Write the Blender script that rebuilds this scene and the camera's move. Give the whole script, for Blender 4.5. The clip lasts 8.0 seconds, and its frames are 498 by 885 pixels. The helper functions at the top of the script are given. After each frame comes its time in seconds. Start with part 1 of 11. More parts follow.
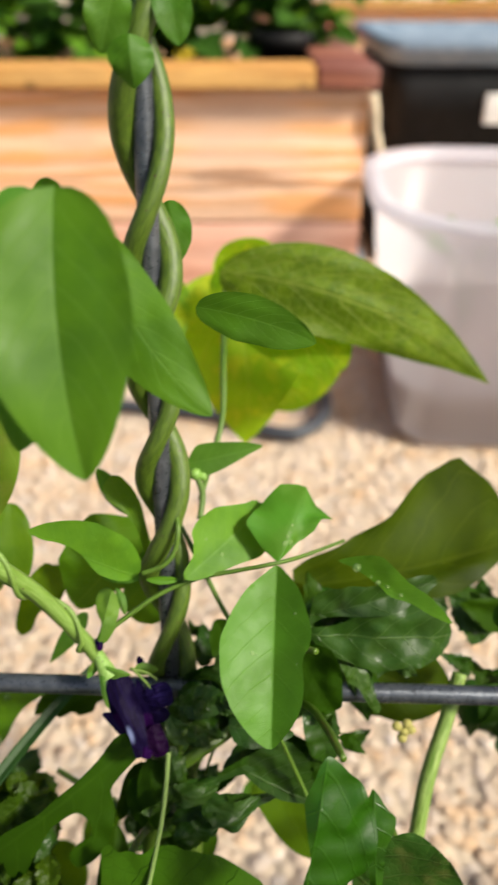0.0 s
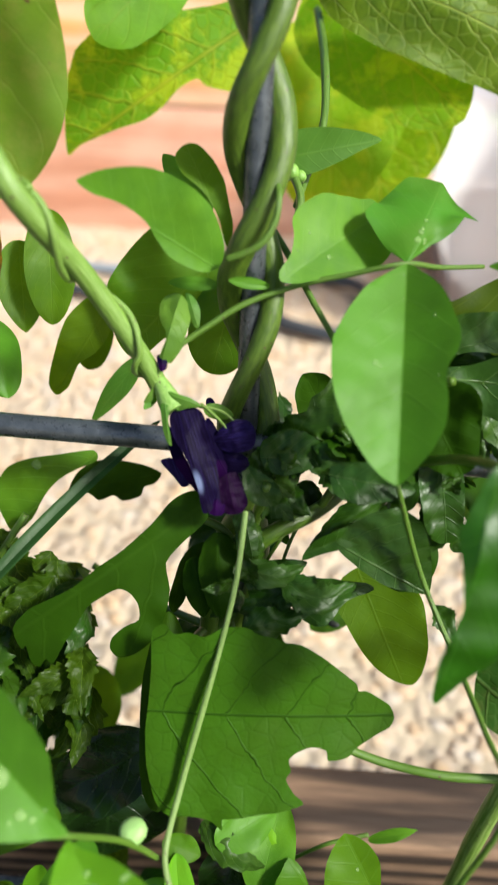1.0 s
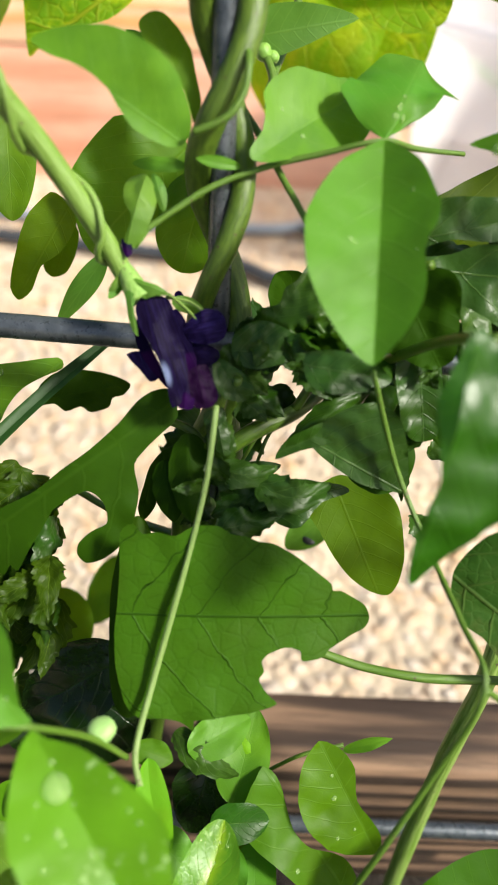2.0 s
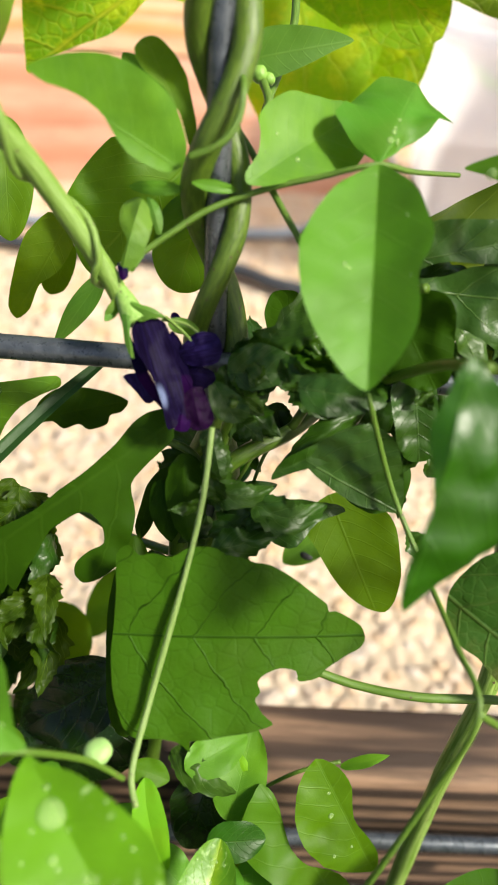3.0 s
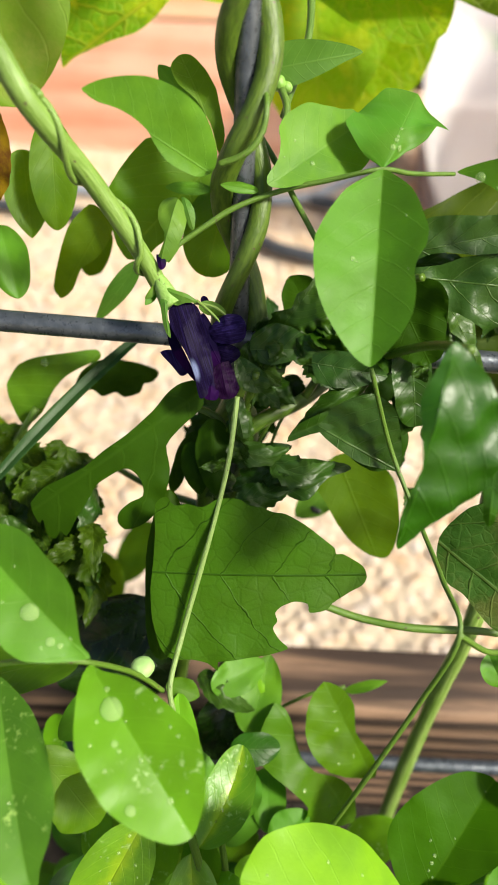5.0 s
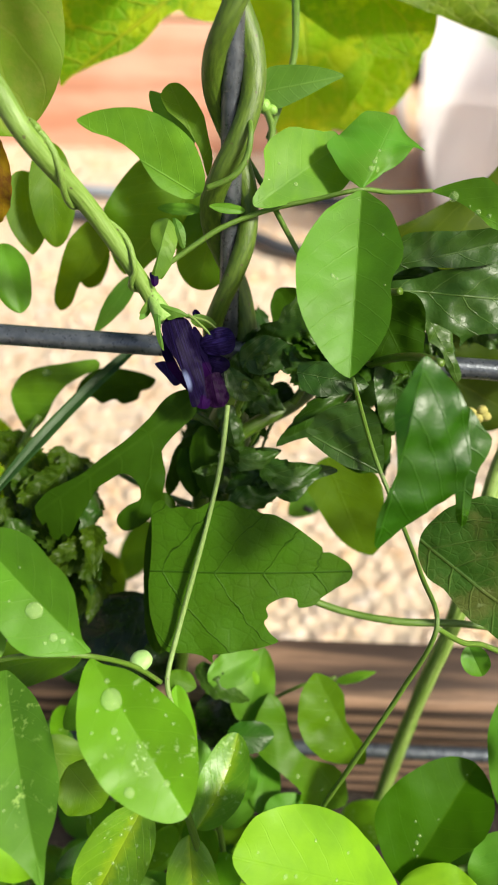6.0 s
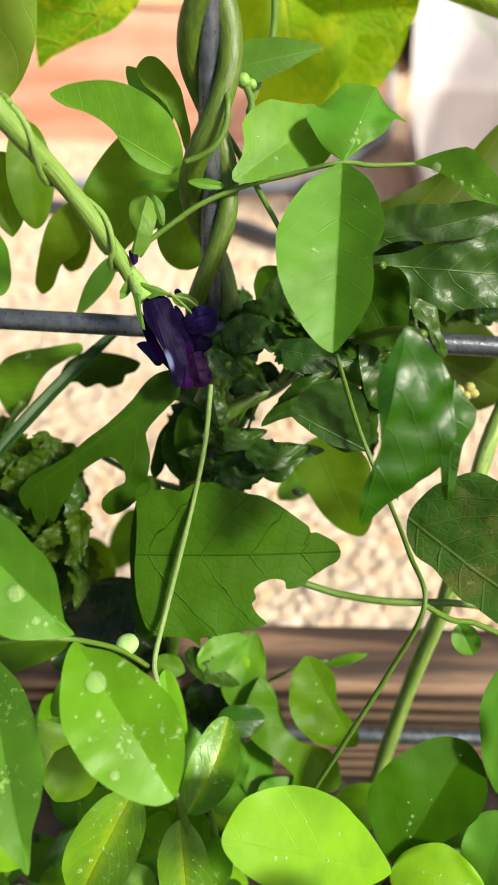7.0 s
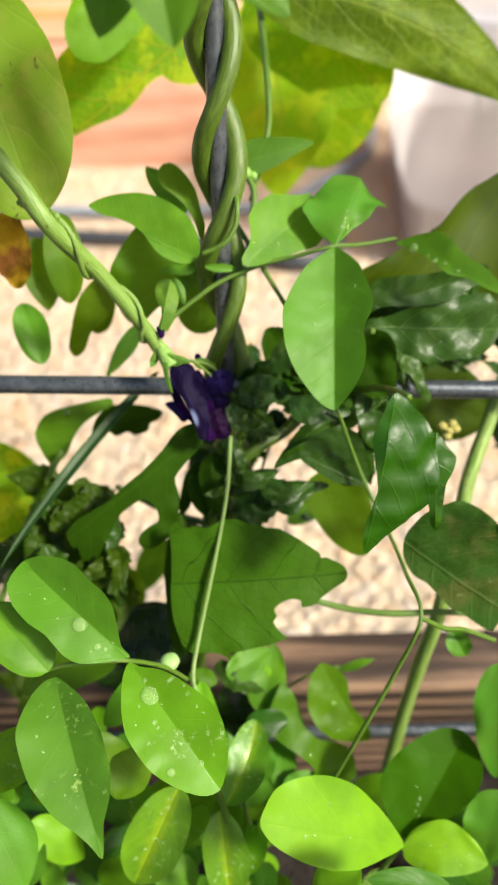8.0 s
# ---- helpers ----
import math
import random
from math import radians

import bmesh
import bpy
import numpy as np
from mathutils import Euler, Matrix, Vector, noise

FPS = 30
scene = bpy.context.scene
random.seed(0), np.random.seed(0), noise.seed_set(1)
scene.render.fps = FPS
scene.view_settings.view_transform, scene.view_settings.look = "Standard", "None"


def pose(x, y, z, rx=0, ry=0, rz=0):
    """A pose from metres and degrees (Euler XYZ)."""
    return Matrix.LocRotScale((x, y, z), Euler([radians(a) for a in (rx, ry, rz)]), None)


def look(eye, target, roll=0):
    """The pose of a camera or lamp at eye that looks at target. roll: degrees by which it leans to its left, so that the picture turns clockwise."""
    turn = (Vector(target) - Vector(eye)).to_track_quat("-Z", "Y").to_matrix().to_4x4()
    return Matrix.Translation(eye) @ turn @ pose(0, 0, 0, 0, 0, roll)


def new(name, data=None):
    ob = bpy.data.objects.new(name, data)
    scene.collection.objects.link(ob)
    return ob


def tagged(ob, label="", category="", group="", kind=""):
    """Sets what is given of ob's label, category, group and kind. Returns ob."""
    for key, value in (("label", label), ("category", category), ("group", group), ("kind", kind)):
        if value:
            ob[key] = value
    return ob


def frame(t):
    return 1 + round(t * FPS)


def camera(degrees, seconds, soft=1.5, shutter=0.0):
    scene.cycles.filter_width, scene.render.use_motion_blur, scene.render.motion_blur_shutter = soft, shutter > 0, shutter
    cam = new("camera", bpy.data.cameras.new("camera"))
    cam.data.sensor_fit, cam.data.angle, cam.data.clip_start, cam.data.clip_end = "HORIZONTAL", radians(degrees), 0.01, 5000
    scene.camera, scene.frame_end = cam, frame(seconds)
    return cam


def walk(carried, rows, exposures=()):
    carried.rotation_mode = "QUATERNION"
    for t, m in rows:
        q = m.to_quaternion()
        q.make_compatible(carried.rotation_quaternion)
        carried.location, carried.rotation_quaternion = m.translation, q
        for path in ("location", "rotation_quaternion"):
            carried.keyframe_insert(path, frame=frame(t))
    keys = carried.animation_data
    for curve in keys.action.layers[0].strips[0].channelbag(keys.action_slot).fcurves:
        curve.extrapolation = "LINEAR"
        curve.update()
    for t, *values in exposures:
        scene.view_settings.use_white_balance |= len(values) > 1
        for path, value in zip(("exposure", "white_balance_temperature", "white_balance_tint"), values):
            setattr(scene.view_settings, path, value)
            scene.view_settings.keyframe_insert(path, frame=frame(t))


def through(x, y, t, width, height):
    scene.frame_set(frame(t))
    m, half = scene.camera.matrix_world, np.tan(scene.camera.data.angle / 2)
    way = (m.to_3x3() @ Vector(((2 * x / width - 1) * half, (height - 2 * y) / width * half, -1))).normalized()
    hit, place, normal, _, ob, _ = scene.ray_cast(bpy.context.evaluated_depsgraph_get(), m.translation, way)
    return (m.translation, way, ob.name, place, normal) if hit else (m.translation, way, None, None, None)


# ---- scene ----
from mathutils.geometry import delaunay_2d_cdt

cam = camera(38.0, 8.0, soft=1.2, shutter=0.2)
PATH = [
    (0, 0.00240, -0.00006, 0.62118, -0.306, -33.753, 0.041),
    (0.2, -0.01480, 0.00133, 0.62058, 1.226, -34.871, -0.076),
    (0.3, -0.02087, 0.01564, 0.59487, 2.122, -34.607, -0.555),
    (0.4, -0.02311, 0.01460, 0.58123, 2.630, -34.790, -0.363),
    (0.5, -0.02205, 0.01407, 0.56355, 2.581, -36.360, 0.553),
    (0.7, -0.01973, 0.00836, 0.54397, 3.128, -35.745, 1.044),
    (1, -0.02084, 0.00813, 0.52322, 1.521, -37.640, 2.009),
    (1.2, -0.01702, 0.00819, 0.52085, 1.023, -39.081, 2.092),
    (1.5, -0.01464, 0.00178, 0.50785, 0.187, -38.732, 3.009),
    (1.7, -0.01822, 0.00127, 0.50338, -0.908, -39.467, 3.293),
    (2.8, -0.01667, 0.00626, 0.50537, -0.220, -40.618, 2.751),
    (3, -0.01651, 0.00502, 0.50803, -0.538, -40.082, 3.001),
    (3.5, -0.01706, 0.00225, 0.50911, -0.360, -40.589, 2.964),
    (4, -0.01676, 0.00023, 0.50946, 0.042, -40.893, 2.822),
    (4.5, -0.01919, -0.00356, 0.51283, 0.337, -41.503, 2.709),
    (4.7, -0.02070, -0.00988, 0.51948, 0.068, -42.538, 2.863),
    (5.8, -0.01849, -0.02682, 0.53995, 0.371, -43.330, 2.203),
    (6, -0.01592, -0.02523, 0.54058, 0.580, -43.476, 1.802),
    (6.5, -0.01364, -0.02609, 0.53925, 0.469, -43.709, 1.530),
    (7, -0.01168, -0.02613, 0.53524, 0.286, -43.926, 1.051),
    (7.2, -0.01308, -0.02840, 0.53365, 0.050, -43.170, 0.956),
    (7.5, -0.02161, -0.02354, 0.54099, 0.455, -44.103, -0.211),
    (7.7, -0.02209, -0.03005, 0.54251, 0.841, -43.667, -0.839),
    (7.8, -0.02225, -0.03167, 0.54534, 0.282, -43.647, -0.571),
    (8, -0.01900, -0.04411, 0.57212, -0.263, -43.639, -1.155),
]
EXPOSURES = [(0.0, 0.4, 6500, 7), (0.5, 0.6, 6250, 3), (1.0, 0.65, 6050, 1), (1.7, 0.72, 6250, 2), (3.0, 0.8, 6550, 3), (4.6, 0.8, 6550, 3), (6.0, 0.74, 6600, 3), (8.0, 0.76, 6600, 3)]


def seen_from(x, y, z, yaw, pitch, roll):
    a, b = radians(yaw), radians(pitch)
    ahead = Vector((-math.sin(a) * math.cos(b), math.cos(a) * math.cos(b), math.sin(b)))
    eye = Vector((x, y, z))
    return look(eye, eye + ahead, roll)


walk(cam, [(row[0], seen_from(*row[1:])) for row in PATH], EXPOSURES)

# the phone focuses on the flower, so what lies far behind goes soft
cam.data.dof.use_dof = True
cam.data.dof.focus_distance = 0.218
cam.data.dof.aperture_fstop = 12.5

# ---- light ----
SUN_UP, SUN_ROUND = 43.0, 119.0
world = bpy.data.worlds.new("sky")
world.use_nodes = True
scene.world = world
wn, wl = world.node_tree.nodes, world.node_tree.links
sky = wn.new("ShaderNodeTexSky")
sky.sky_type = "NISHITA"
sky.sun_disc = False
sky.sun_elevation, sky.sun_rotation = radians(SUN_UP), radians(SUN_ROUND)
sky.dust_density, sky.ozone_density = 4.0, 0.3
wl.new(sky.outputs[0], wn["Background"].inputs[0])
wn["Background"].inputs[1].default_value = 0.08
lamp = bpy.data.lights.new("sun", "SUN")
lamp.energy, lamp.angle, lamp.color = 4.65, radians(9), (1.0, 0.92, 0.81)
sun = new("sun", lamp)
sun_from = Vector((math.sin(radians(SUN_ROUND)) * math.cos(radians(SUN_UP)), math.cos(radians(SUN_ROUND)) * math.cos(radians(SUN_UP)), math.sin(radians(SUN_UP))))
sun.matrix_world = look(sun_from * 20, (0, 0, 0))


# ---- materials ----
class Nodes:
    """A material with a few short ways to add nodes."""

    def __init__(self, name):
        self.mat = bpy.data.materials.new(name)
        self.mat.use_nodes = True
        self.n, self.l = self.mat.node_tree.nodes, self.mat.node_tree.links
        self.bsdf = self.n["Principled BSDF"]
        self.out = self.n["Material Output"]

    def add(self, kind, **values):
        node = self.n.new(kind)
        for key, value in values.items():
            if key in node.inputs:
                self.feed(node.inputs[key], value)
        return node

    def feed(self, socket, value):
        if isinstance(value, bpy.types.NodeSocket):
            self.l.new(value, socket)
        elif isinstance(value, tuple) and len(value) == 3 and socket.type == "RGBA":
            socket.default_value = (*value, 1)
        else:
            socket.default_value = value

    def math(self, op, a, b=0.0, c=None):
        node = self.n.new("ShaderNodeMath")
        node.operation = op
        self.feed(node.inputs[0], a)
        self.feed(node.inputs[1], b)
        if c is not None:
            self.feed(node.inputs[2], c)
        return node.outputs[0]

    def span(self, value, a, b, c=0.0, d=1.0):
        node = self.n.new("ShaderNodeMapRange")
        node.interpolation_type = "SMOOTHSTEP"
        for k, v in zip(range(5), (value, a, b, c, d)):
            self.feed(node.inputs[k], v)
        return node.outputs[0]

    def mix(self, fac, a, b, blend="MIX"):
        node = self.n.new("ShaderNodeMix")
        node.data_type, node.blend_type = "RGBA", blend
        self.feed(node.inputs[0], fac)
        self.feed(node.inputs[6], a)
        self.feed(node.inputs[7], b)
        return node.outputs[2]

    def noise(self, vector, scale, detail=4.0, rough=0.55):
        node = self.n.new("ShaderNodeTexNoise")
        self.feed(node.inputs["Vector"], vector)
        for k, v in (("Scale", scale), ("Detail", detail), ("Roughness", rough)):
            self.feed(node.inputs[k], v)
        return node.outputs[0]

    def object_place(self):
        return self.n.new("ShaderNodeTexCoord").outputs["Object"]

    def jitter(self):
        return self.n.new("ShaderNodeObjectInfo").outputs["Random"]

    def bump(self, height, strength, distance):
        node = self.add("ShaderNodeBump", Height=height, Strength=strength, Distance=distance)
        self.l.new(node.outputs[0], self.bsdf.inputs["Normal"])
        return node.outputs[0]

    def set(self, **values):
        for key, value in values.items():
            self.feed(self.bsdf.inputs[key.replace("_", " ")], value)


def leaf_material(name, colour, vein, mottle=None, mottle_amount=0.0, veins=7.0, vein_mix=0.35, rough=0.45, through=0.35,
                  relief=0.5, net=0.1, spots=None, glow=None, sheen=0.26, line=1.0, wander=0.45, groove=0.5, cell=330.0, blotch=48.0, specks=None, heart=None):
    """A leaf: blade colour, paler or darker veins laid out along its own length, mottling, gloss and light through the blade."""
    m = Nodes(name)
    uv = m.n.new("ShaderNodeTexCoord").outputs["UV"]
    place = m.object_place()
    cut = m.n.new("ShaderNodeSeparateXYZ")
    m.l.new(uv, cut.inputs[0])
    across, along = m.math("ABSOLUTE", m.math("SUBTRACT", cut.outputs[0], 0.5)), cut.outputs[1]
    wobble = m.noise(place, 90.0, 3.0)
    rib = m.span(across, 0.005 * line, 0.019 * line, 1.0, 0.0)
    run = m.math("ADD", m.math("MULTIPLY", m.math("SUBTRACT", along, m.math("MULTIPLY", across, m.math("ADD", 0.4, m.math("MULTIPLY", across, 0.7)))), veins), m.math("MULTIPLY", wobble, wander))
    side = m.span(m.math("ABSOLUTE", m.math("SUBTRACT", m.math("FRACT", run), 0.5)), 0.012 * line, 0.06 * line, 1.0, 0.0)
    cells = m.n.new("ShaderNodeTexVoronoi")
    cells.feature = "DISTANCE_TO_EDGE"
    m.feed(cells.inputs["Vector"], place)
    cells.inputs["Scale"].default_value = cell
    mesh = m.span(cells.outputs["Distance"], 0.0, 0.12, 1.0, 0.0)
    lines = m.math("MAXIMUM", rib, m.math("MAXIMUM", m.math("MULTIPLY", side, 0.75), m.math("MULTIPLY", mesh, net)))
    shade = m.jitter()
    cool = tuple(c * k for c, k in zip(colour, (0.7, 0.88, 0.95)))
    warm = tuple(c * k for c, k in zip(colour, (1.25, 1.1, 0.93)))
    blade = m.mix(shade, cool, warm)
    blade = m.mix(m.span(m.noise(place, 55.0, 5.0), 0.35, 0.7), blade, tuple(c * 0.78 for c in colour))
    if mottle:
        blade = m.mix(m.math("MULTIPLY", m.span(m.noise(place, blotch, 6.0, 0.65), 0.47 if blotch < 60 else 0.55, 0.6 if blotch < 60 else 0.66), mottle_amount), blade, mottle)
    if heart:
        blade = m.mix(m.span(m.math("ADD", across, m.math("MULTIPLY", m.noise(place, 210.0, 4.0, 0.7), 0.3)), 0.14, 0.34, 0.5, 0.0), blade, heart)
    blade = m.mix(m.math("MULTIPLY", lines, vein_mix), blade, vein)
    if specks:
        few = m.span(m.noise(place, 75.0, 3.0), 0.5, 0.62)
        blade = m.mix(m.math("MULTIPLY", m.span(m.noise(place, 430.0, 3.0, 0.6), 0.55, 0.7, 0.0, 0.75), few), blade, specks)
    if spots:
        blade = m.mix(m.span(m.noise(place, 160.0, 3.0, 0.7), 0.66, 0.72), blade, spots)
    fine = m.noise(place, 900.0, 3.0)
    height = m.math("ADD", m.math("MULTIPLY", lines, -groove), m.math("ADD", m.math("MULTIPLY", fine, 0.2), m.math("MULTIPLY", m.noise(place, 190.0, 3.0), 0.45)))
    normal = m.bump(height, relief, 0.0006)
    m.set(Base_Color=blade, Roughness=m.span(m.noise(place, 120.0), 0.2, 0.8, rough - 0.07, rough + 0.12))
    m.bsdf.inputs["Specular IOR Level"].default_value = sheen
    lit = m.add("ShaderNodeBsdfTranslucent", Color=m.mix(1.0, blade, glow or (1.42, 1.35, 0.35), "MULTIPLY"), Normal=normal)
    both = m.add("ShaderNodeMixShader")
    both.inputs[0].default_value = through
    m.l.new(m.bsdf.outputs[0], both.inputs[1])
    m.l.new(lit.outputs[0], both.inputs[2])
    m.l.new(both.outputs[0], m.out.inputs[0])
    return m.mat


def stem_material(name, colour, streak, rough=0.5):
    m = Nodes(name)
    uv = m.n.new("ShaderNodeTexCoord").outputs["UV"]
    place = m.object_place()
    lay = m.add("ShaderNodeMapping")
    m.l.new(uv, lay.inputs[0])
    lay.inputs["Scale"].default_value = (14.0, 2.0, 1.0)
    lines = m.noise(lay.outputs[0], 1.6, 5.0)
    tone = m.mix(m.span(lines, 0.35, 0.65), colour, streak)
    tone = m.mix(m.span(m.noise(place, 700.0, 2.0), 0.66, 0.74), tone, (0.07, 0.05, 0.025))
    m.bump(m.math("ADD", lines, m.math("MULTIPLY", m.noise(place, 800.0, 2.0), 0.4)), 0.5, 0.0005)
    m.set(Base_Color=tone, Roughness=rough)
    return m.mat


def wood_material(name, pale, dark, grey, scale=1.0, wet=0.6, rings=0.7, twist=9.0, stain=None):
    """Sawn softwood: grain along one axis, knots, grey weathering."""
    m = Nodes(name)
    place = m.object_place()
    lay = m.add("ShaderNodeMapping")
    m.l.new(place, lay.inputs[0])
    lay.inputs["Scale"].default_value = (0.9 * scale, 9.0 * scale, 9.0 * scale)
    off = m.add("ShaderNodeCombineXYZ")
    m.l.new(m.math("MULTIPLY", m.jitter(), 17.0), off.inputs[0])
    m.l.new(off.outputs[0], lay.inputs["Location"])
    wave = m.n.new("ShaderNodeTexWave")
    wave.bands_direction = "Z"
    m.l.new(lay.outputs[0], wave.inputs["Vector"])
    for k, v in (("Scale", rings), ("Distortion", twist), ("Detail", 4.0), ("Detail Scale", 1.1)):
        wave.inputs[k].default_value = v
    grain = m.noise(lay.outputs[0], 14.0, 6.0, 0.7)
    tone = m.mix(m.span(wave.outputs["Fac"], 0.2, 0.85), pale, dark)
    tone = m.mix(m.math("MULTIPLY", m.span(grain, 0.4, 0.7), 0.5), tone, tuple(c * 0.6 for c in dark))
    tone = m.mix(m.math("MULTIPLY", m.span(m.noise(place, 3.0 * scale, 5.0), 0.45, 0.7), wet), tone, grey)
    if stain:
        patch = m.noise(lay.outputs[0], 1.7, 5.0, 0.7)
        tone = m.mix(m.span(patch, 0.6, 0.7, 0.0, 0.75), tone, stain)
    knots = m.n.new("ShaderNodeTexVoronoi")
    m.feed(knots.inputs["Vector"], place)
    knots.inputs["Scale"].default_value = 5.5 * scale
    tone = m.mix(m.span(knots.outputs["Distance"], 0.05, 0.12, 0.85, 0.0), tone, tuple(c * 0.3 for c in dark))
    m.bump(m.math("ADD", grain, wave.outputs["Fac"]), 0.5, 0.002)
    m.set(Base_Color=tone, Roughness=0.75)
    return m.mat


def plain_material(name, colour, other, scale, rough=0.5, metal=0.0, relief=0.3, distance=0.001, amount=0.6):
    m = Nodes(name)
    place = m.object_place()
    grains = m.noise(place, scale, 6.0, 0.6)
    m.set(Base_Color=m.mix(m.math("MULTIPLY", m.span(grains, 0.35, 0.7), amount), colour, other), Roughness=m.span(m.noise(place, scale * 2.3), 0.2, 0.8, rough - 0.1, rough + 0.1), Metallic=metal)
    m.bump(m.noise(place, scale * 4.0, 4.0), relief, distance)
    return m.mat


PEA_VEIN = (0.17, 0.32, 0.06)
M_pea = leaf_material("pea_leaf", (0.086, 0.226, 0.012), PEA_VEIN, rough=0.48, vein_mix=0.16, relief=0.3, through=0.25, sheen=0.24, net=0.12, line=0.6, cell=420.0)
M_pea_near = leaf_material("pea_leaf_pale", (0.066, 0.175, 0.007), PEA_VEIN, rough=0.5, vein_mix=0.2, relief=0.3)
M_pea_dull = leaf_material("pea_leaf_dull", (0.0781, 0.1920, 0.0186), PEA_VEIN, rough=0.55, vein_mix=0.2, relief=0.3)
M_pea_dark = leaf_material("pea_leaf_deep", (0.088, 0.2, 0.0045), (0.14, 0.24, 0.03), rough=0.5, vein_mix=0.25, relief=0.3, through=0.45)
M_pea_wet = leaf_material("pea_leaf_wet", (0.125, 0.3, 0.0085), (0.17, 0.37, 0.03), rough=0.42, vein_mix=0.2, relief=0.2, specks=(0.34, 0.5, 0.2), sheen=0.25, net=0.06, line=0.6)
M_pea_heart = leaf_material("pea_leaf_yellow_ribbed", (0.12, 0.28, 0.015), (0.3, 0.45, 0.03), rough=0.34, vein_mix=0.35, relief=0.5, specks=(0.34, 0.5, 0.2), heart=(0.33, 0.46, 0.012), sheen=0.4, net=0.1, line=0.7)
M_pea_lime = leaf_material("pea_leaf_lime", (0.165, 0.375, 0.012), (0.2, 0.41, 0.03), rough=0.46, vein_mix=0.16, relief=0.22, line=0.6, sheen=0.2)
M_bean = leaf_material("bean_leaf", (0.17, 0.37, 0.006), (0.36, 0.42, 0.03), mottle=(0.38, 0.54, 0.012), mottle_amount=0.85, veins=5.0, vein_mix=0.6, rough=0.55, through=0.6, relief=1.0, groove=1.2, net=0.35, cell=190.0, blotch=56.0)
M_bean_yellow = leaf_material("bean_leaf_yellow", (0.25, 0.46, 0.008), (0.38, 0.46, 0.03), mottle=(0.46, 0.54, 0.014), mottle_amount=0.8, veins=5.0, vein_mix=0.45, rough=0.55, through=0.5, relief=0.8, groove=1.0, net=0.3, cell=190.0, blotch=56.0)
M_bean_plain = leaf_material("bean_leaf_plain", (0.13, 0.32, 0.008), (0.2, 0.3, 0.04), veins=5.0, vein_mix=0.35, rough=0.55, through=0.5)
M_bean_spot = leaf_material("bean_leaf_spotted", (0.15, 0.27, 0.0109), (0.22, 0.3, 0.05), mottle=(0.22, 0.26, 0.04), mottle_amount=0.5, veins=5.0, vein_mix=0.3, rough=0.6, through=0.4, relief=0.35, spots=(0.09, 0.06, 0.02))
M_bean_dead = leaf_material("bean_leaf_withered", (0.332, 0.210, 0.0062), (0.2, 0.08, 0.01), mottle=(0.12, 0.04, 0.01), mottle_amount=0.9, rough=0.7, through=0.3)
M_blade = leaf_material("grass_blade", (0.02, 0.06, 0.012), (0.08, 0.14, 0.06), veins=0.0, rough=0.45, through=0.2)
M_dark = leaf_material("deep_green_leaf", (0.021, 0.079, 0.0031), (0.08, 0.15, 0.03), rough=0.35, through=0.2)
M_lobed = leaf_material("lobed_leaf", (0.046, 0.114, 0.004), (0.014, 0.045, 0.003), veins=4.0, vein_mix=0.6, rough=0.48, through=0.2, relief=0.8, net=0.2, cell=210.0, line=0.42, wander=0.5, sheen=0.1)
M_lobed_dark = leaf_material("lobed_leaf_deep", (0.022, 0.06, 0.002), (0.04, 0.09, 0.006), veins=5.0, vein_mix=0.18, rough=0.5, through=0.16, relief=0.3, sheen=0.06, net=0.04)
M_crisp = leaf_material("crisp_leaf", (0.023, 0.062, 0.0035), (0.05, 0.1, 0.015), veins=6.0, vein_mix=0.25, rough=0.38, through=0.12, relief=0.5, sheen=0.26, net=0.04)
M_crisp_vein = leaf_material("crisp_veined_leaf", (0.03, 0.075, 0.0075), (0.1, 0.17, 0.04), veins=5.0, vein_mix=0.5, rough=0.36, through=0.15, relief=0.6, sheen=0.26, net=0.12, cell=260.0, line=0.7)
M_frizz = leaf_material("frizzy_leaf", (0.034, 0.075, 0.002), (0.15, 0.24, 0.025), veins=7.0, vein_mix=0.5, rough=0.42, through=0.4, relief=0.7, sheen=0.2, net=0.08)
M_gloss = leaf_material("glossy_leaf", (0.027, 0.105, 0.002), (0.045, 0.14, 0.006), veins=5.0, vein_mix=0.25, rough=0.36, through=0.38, relief=0.5, sheen=0.45, net=0.08, cell=240.0)
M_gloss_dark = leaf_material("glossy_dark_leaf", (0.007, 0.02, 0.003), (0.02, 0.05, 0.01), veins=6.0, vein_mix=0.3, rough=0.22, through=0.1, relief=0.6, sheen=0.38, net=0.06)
M_rough = leaf_material("rough_leaf", (0.036, 0.085, 0.008), (0.1, 0.15, 0.035), veins=5.0, vein_mix=0.4, rough=0.6, through=0.2, relief=1.0, net=0.25, cell=300.0, mottle=(0.075, 0.085, 0.02), mottle_amount=0.7, specks=(0.13, 0.17, 0.07), sheen=0.12)
M_petal = leaf_material("petal", (0.0048, 0.0012, 0.022), (0.016, 0.004, 0.06), veins=0.0, vein_mix=0.12, relief=0.6, net=0.03, rough=0.55, through=0.2, mottle=(0.03, 0.003, 0.06), mottle_amount=0.6, glow=(1.2, 0.6, 1.6), sheen=0.05)
M_olive = leaf_material("olive_leaf", (0.047, 0.09, 0.0016), (0.12, 0.17, 0.015), veins=5.0, vein_mix=0.3, rough=0.5, through=0.5, relief=0.4)
M_pea_olive = leaf_material("pea_leaf_olive", (0.08, 0.165, 0.0019), (0.14, 0.2, 0.015), rough=0.5, vein_mix=0.07, relief=0.3, through=0.5)
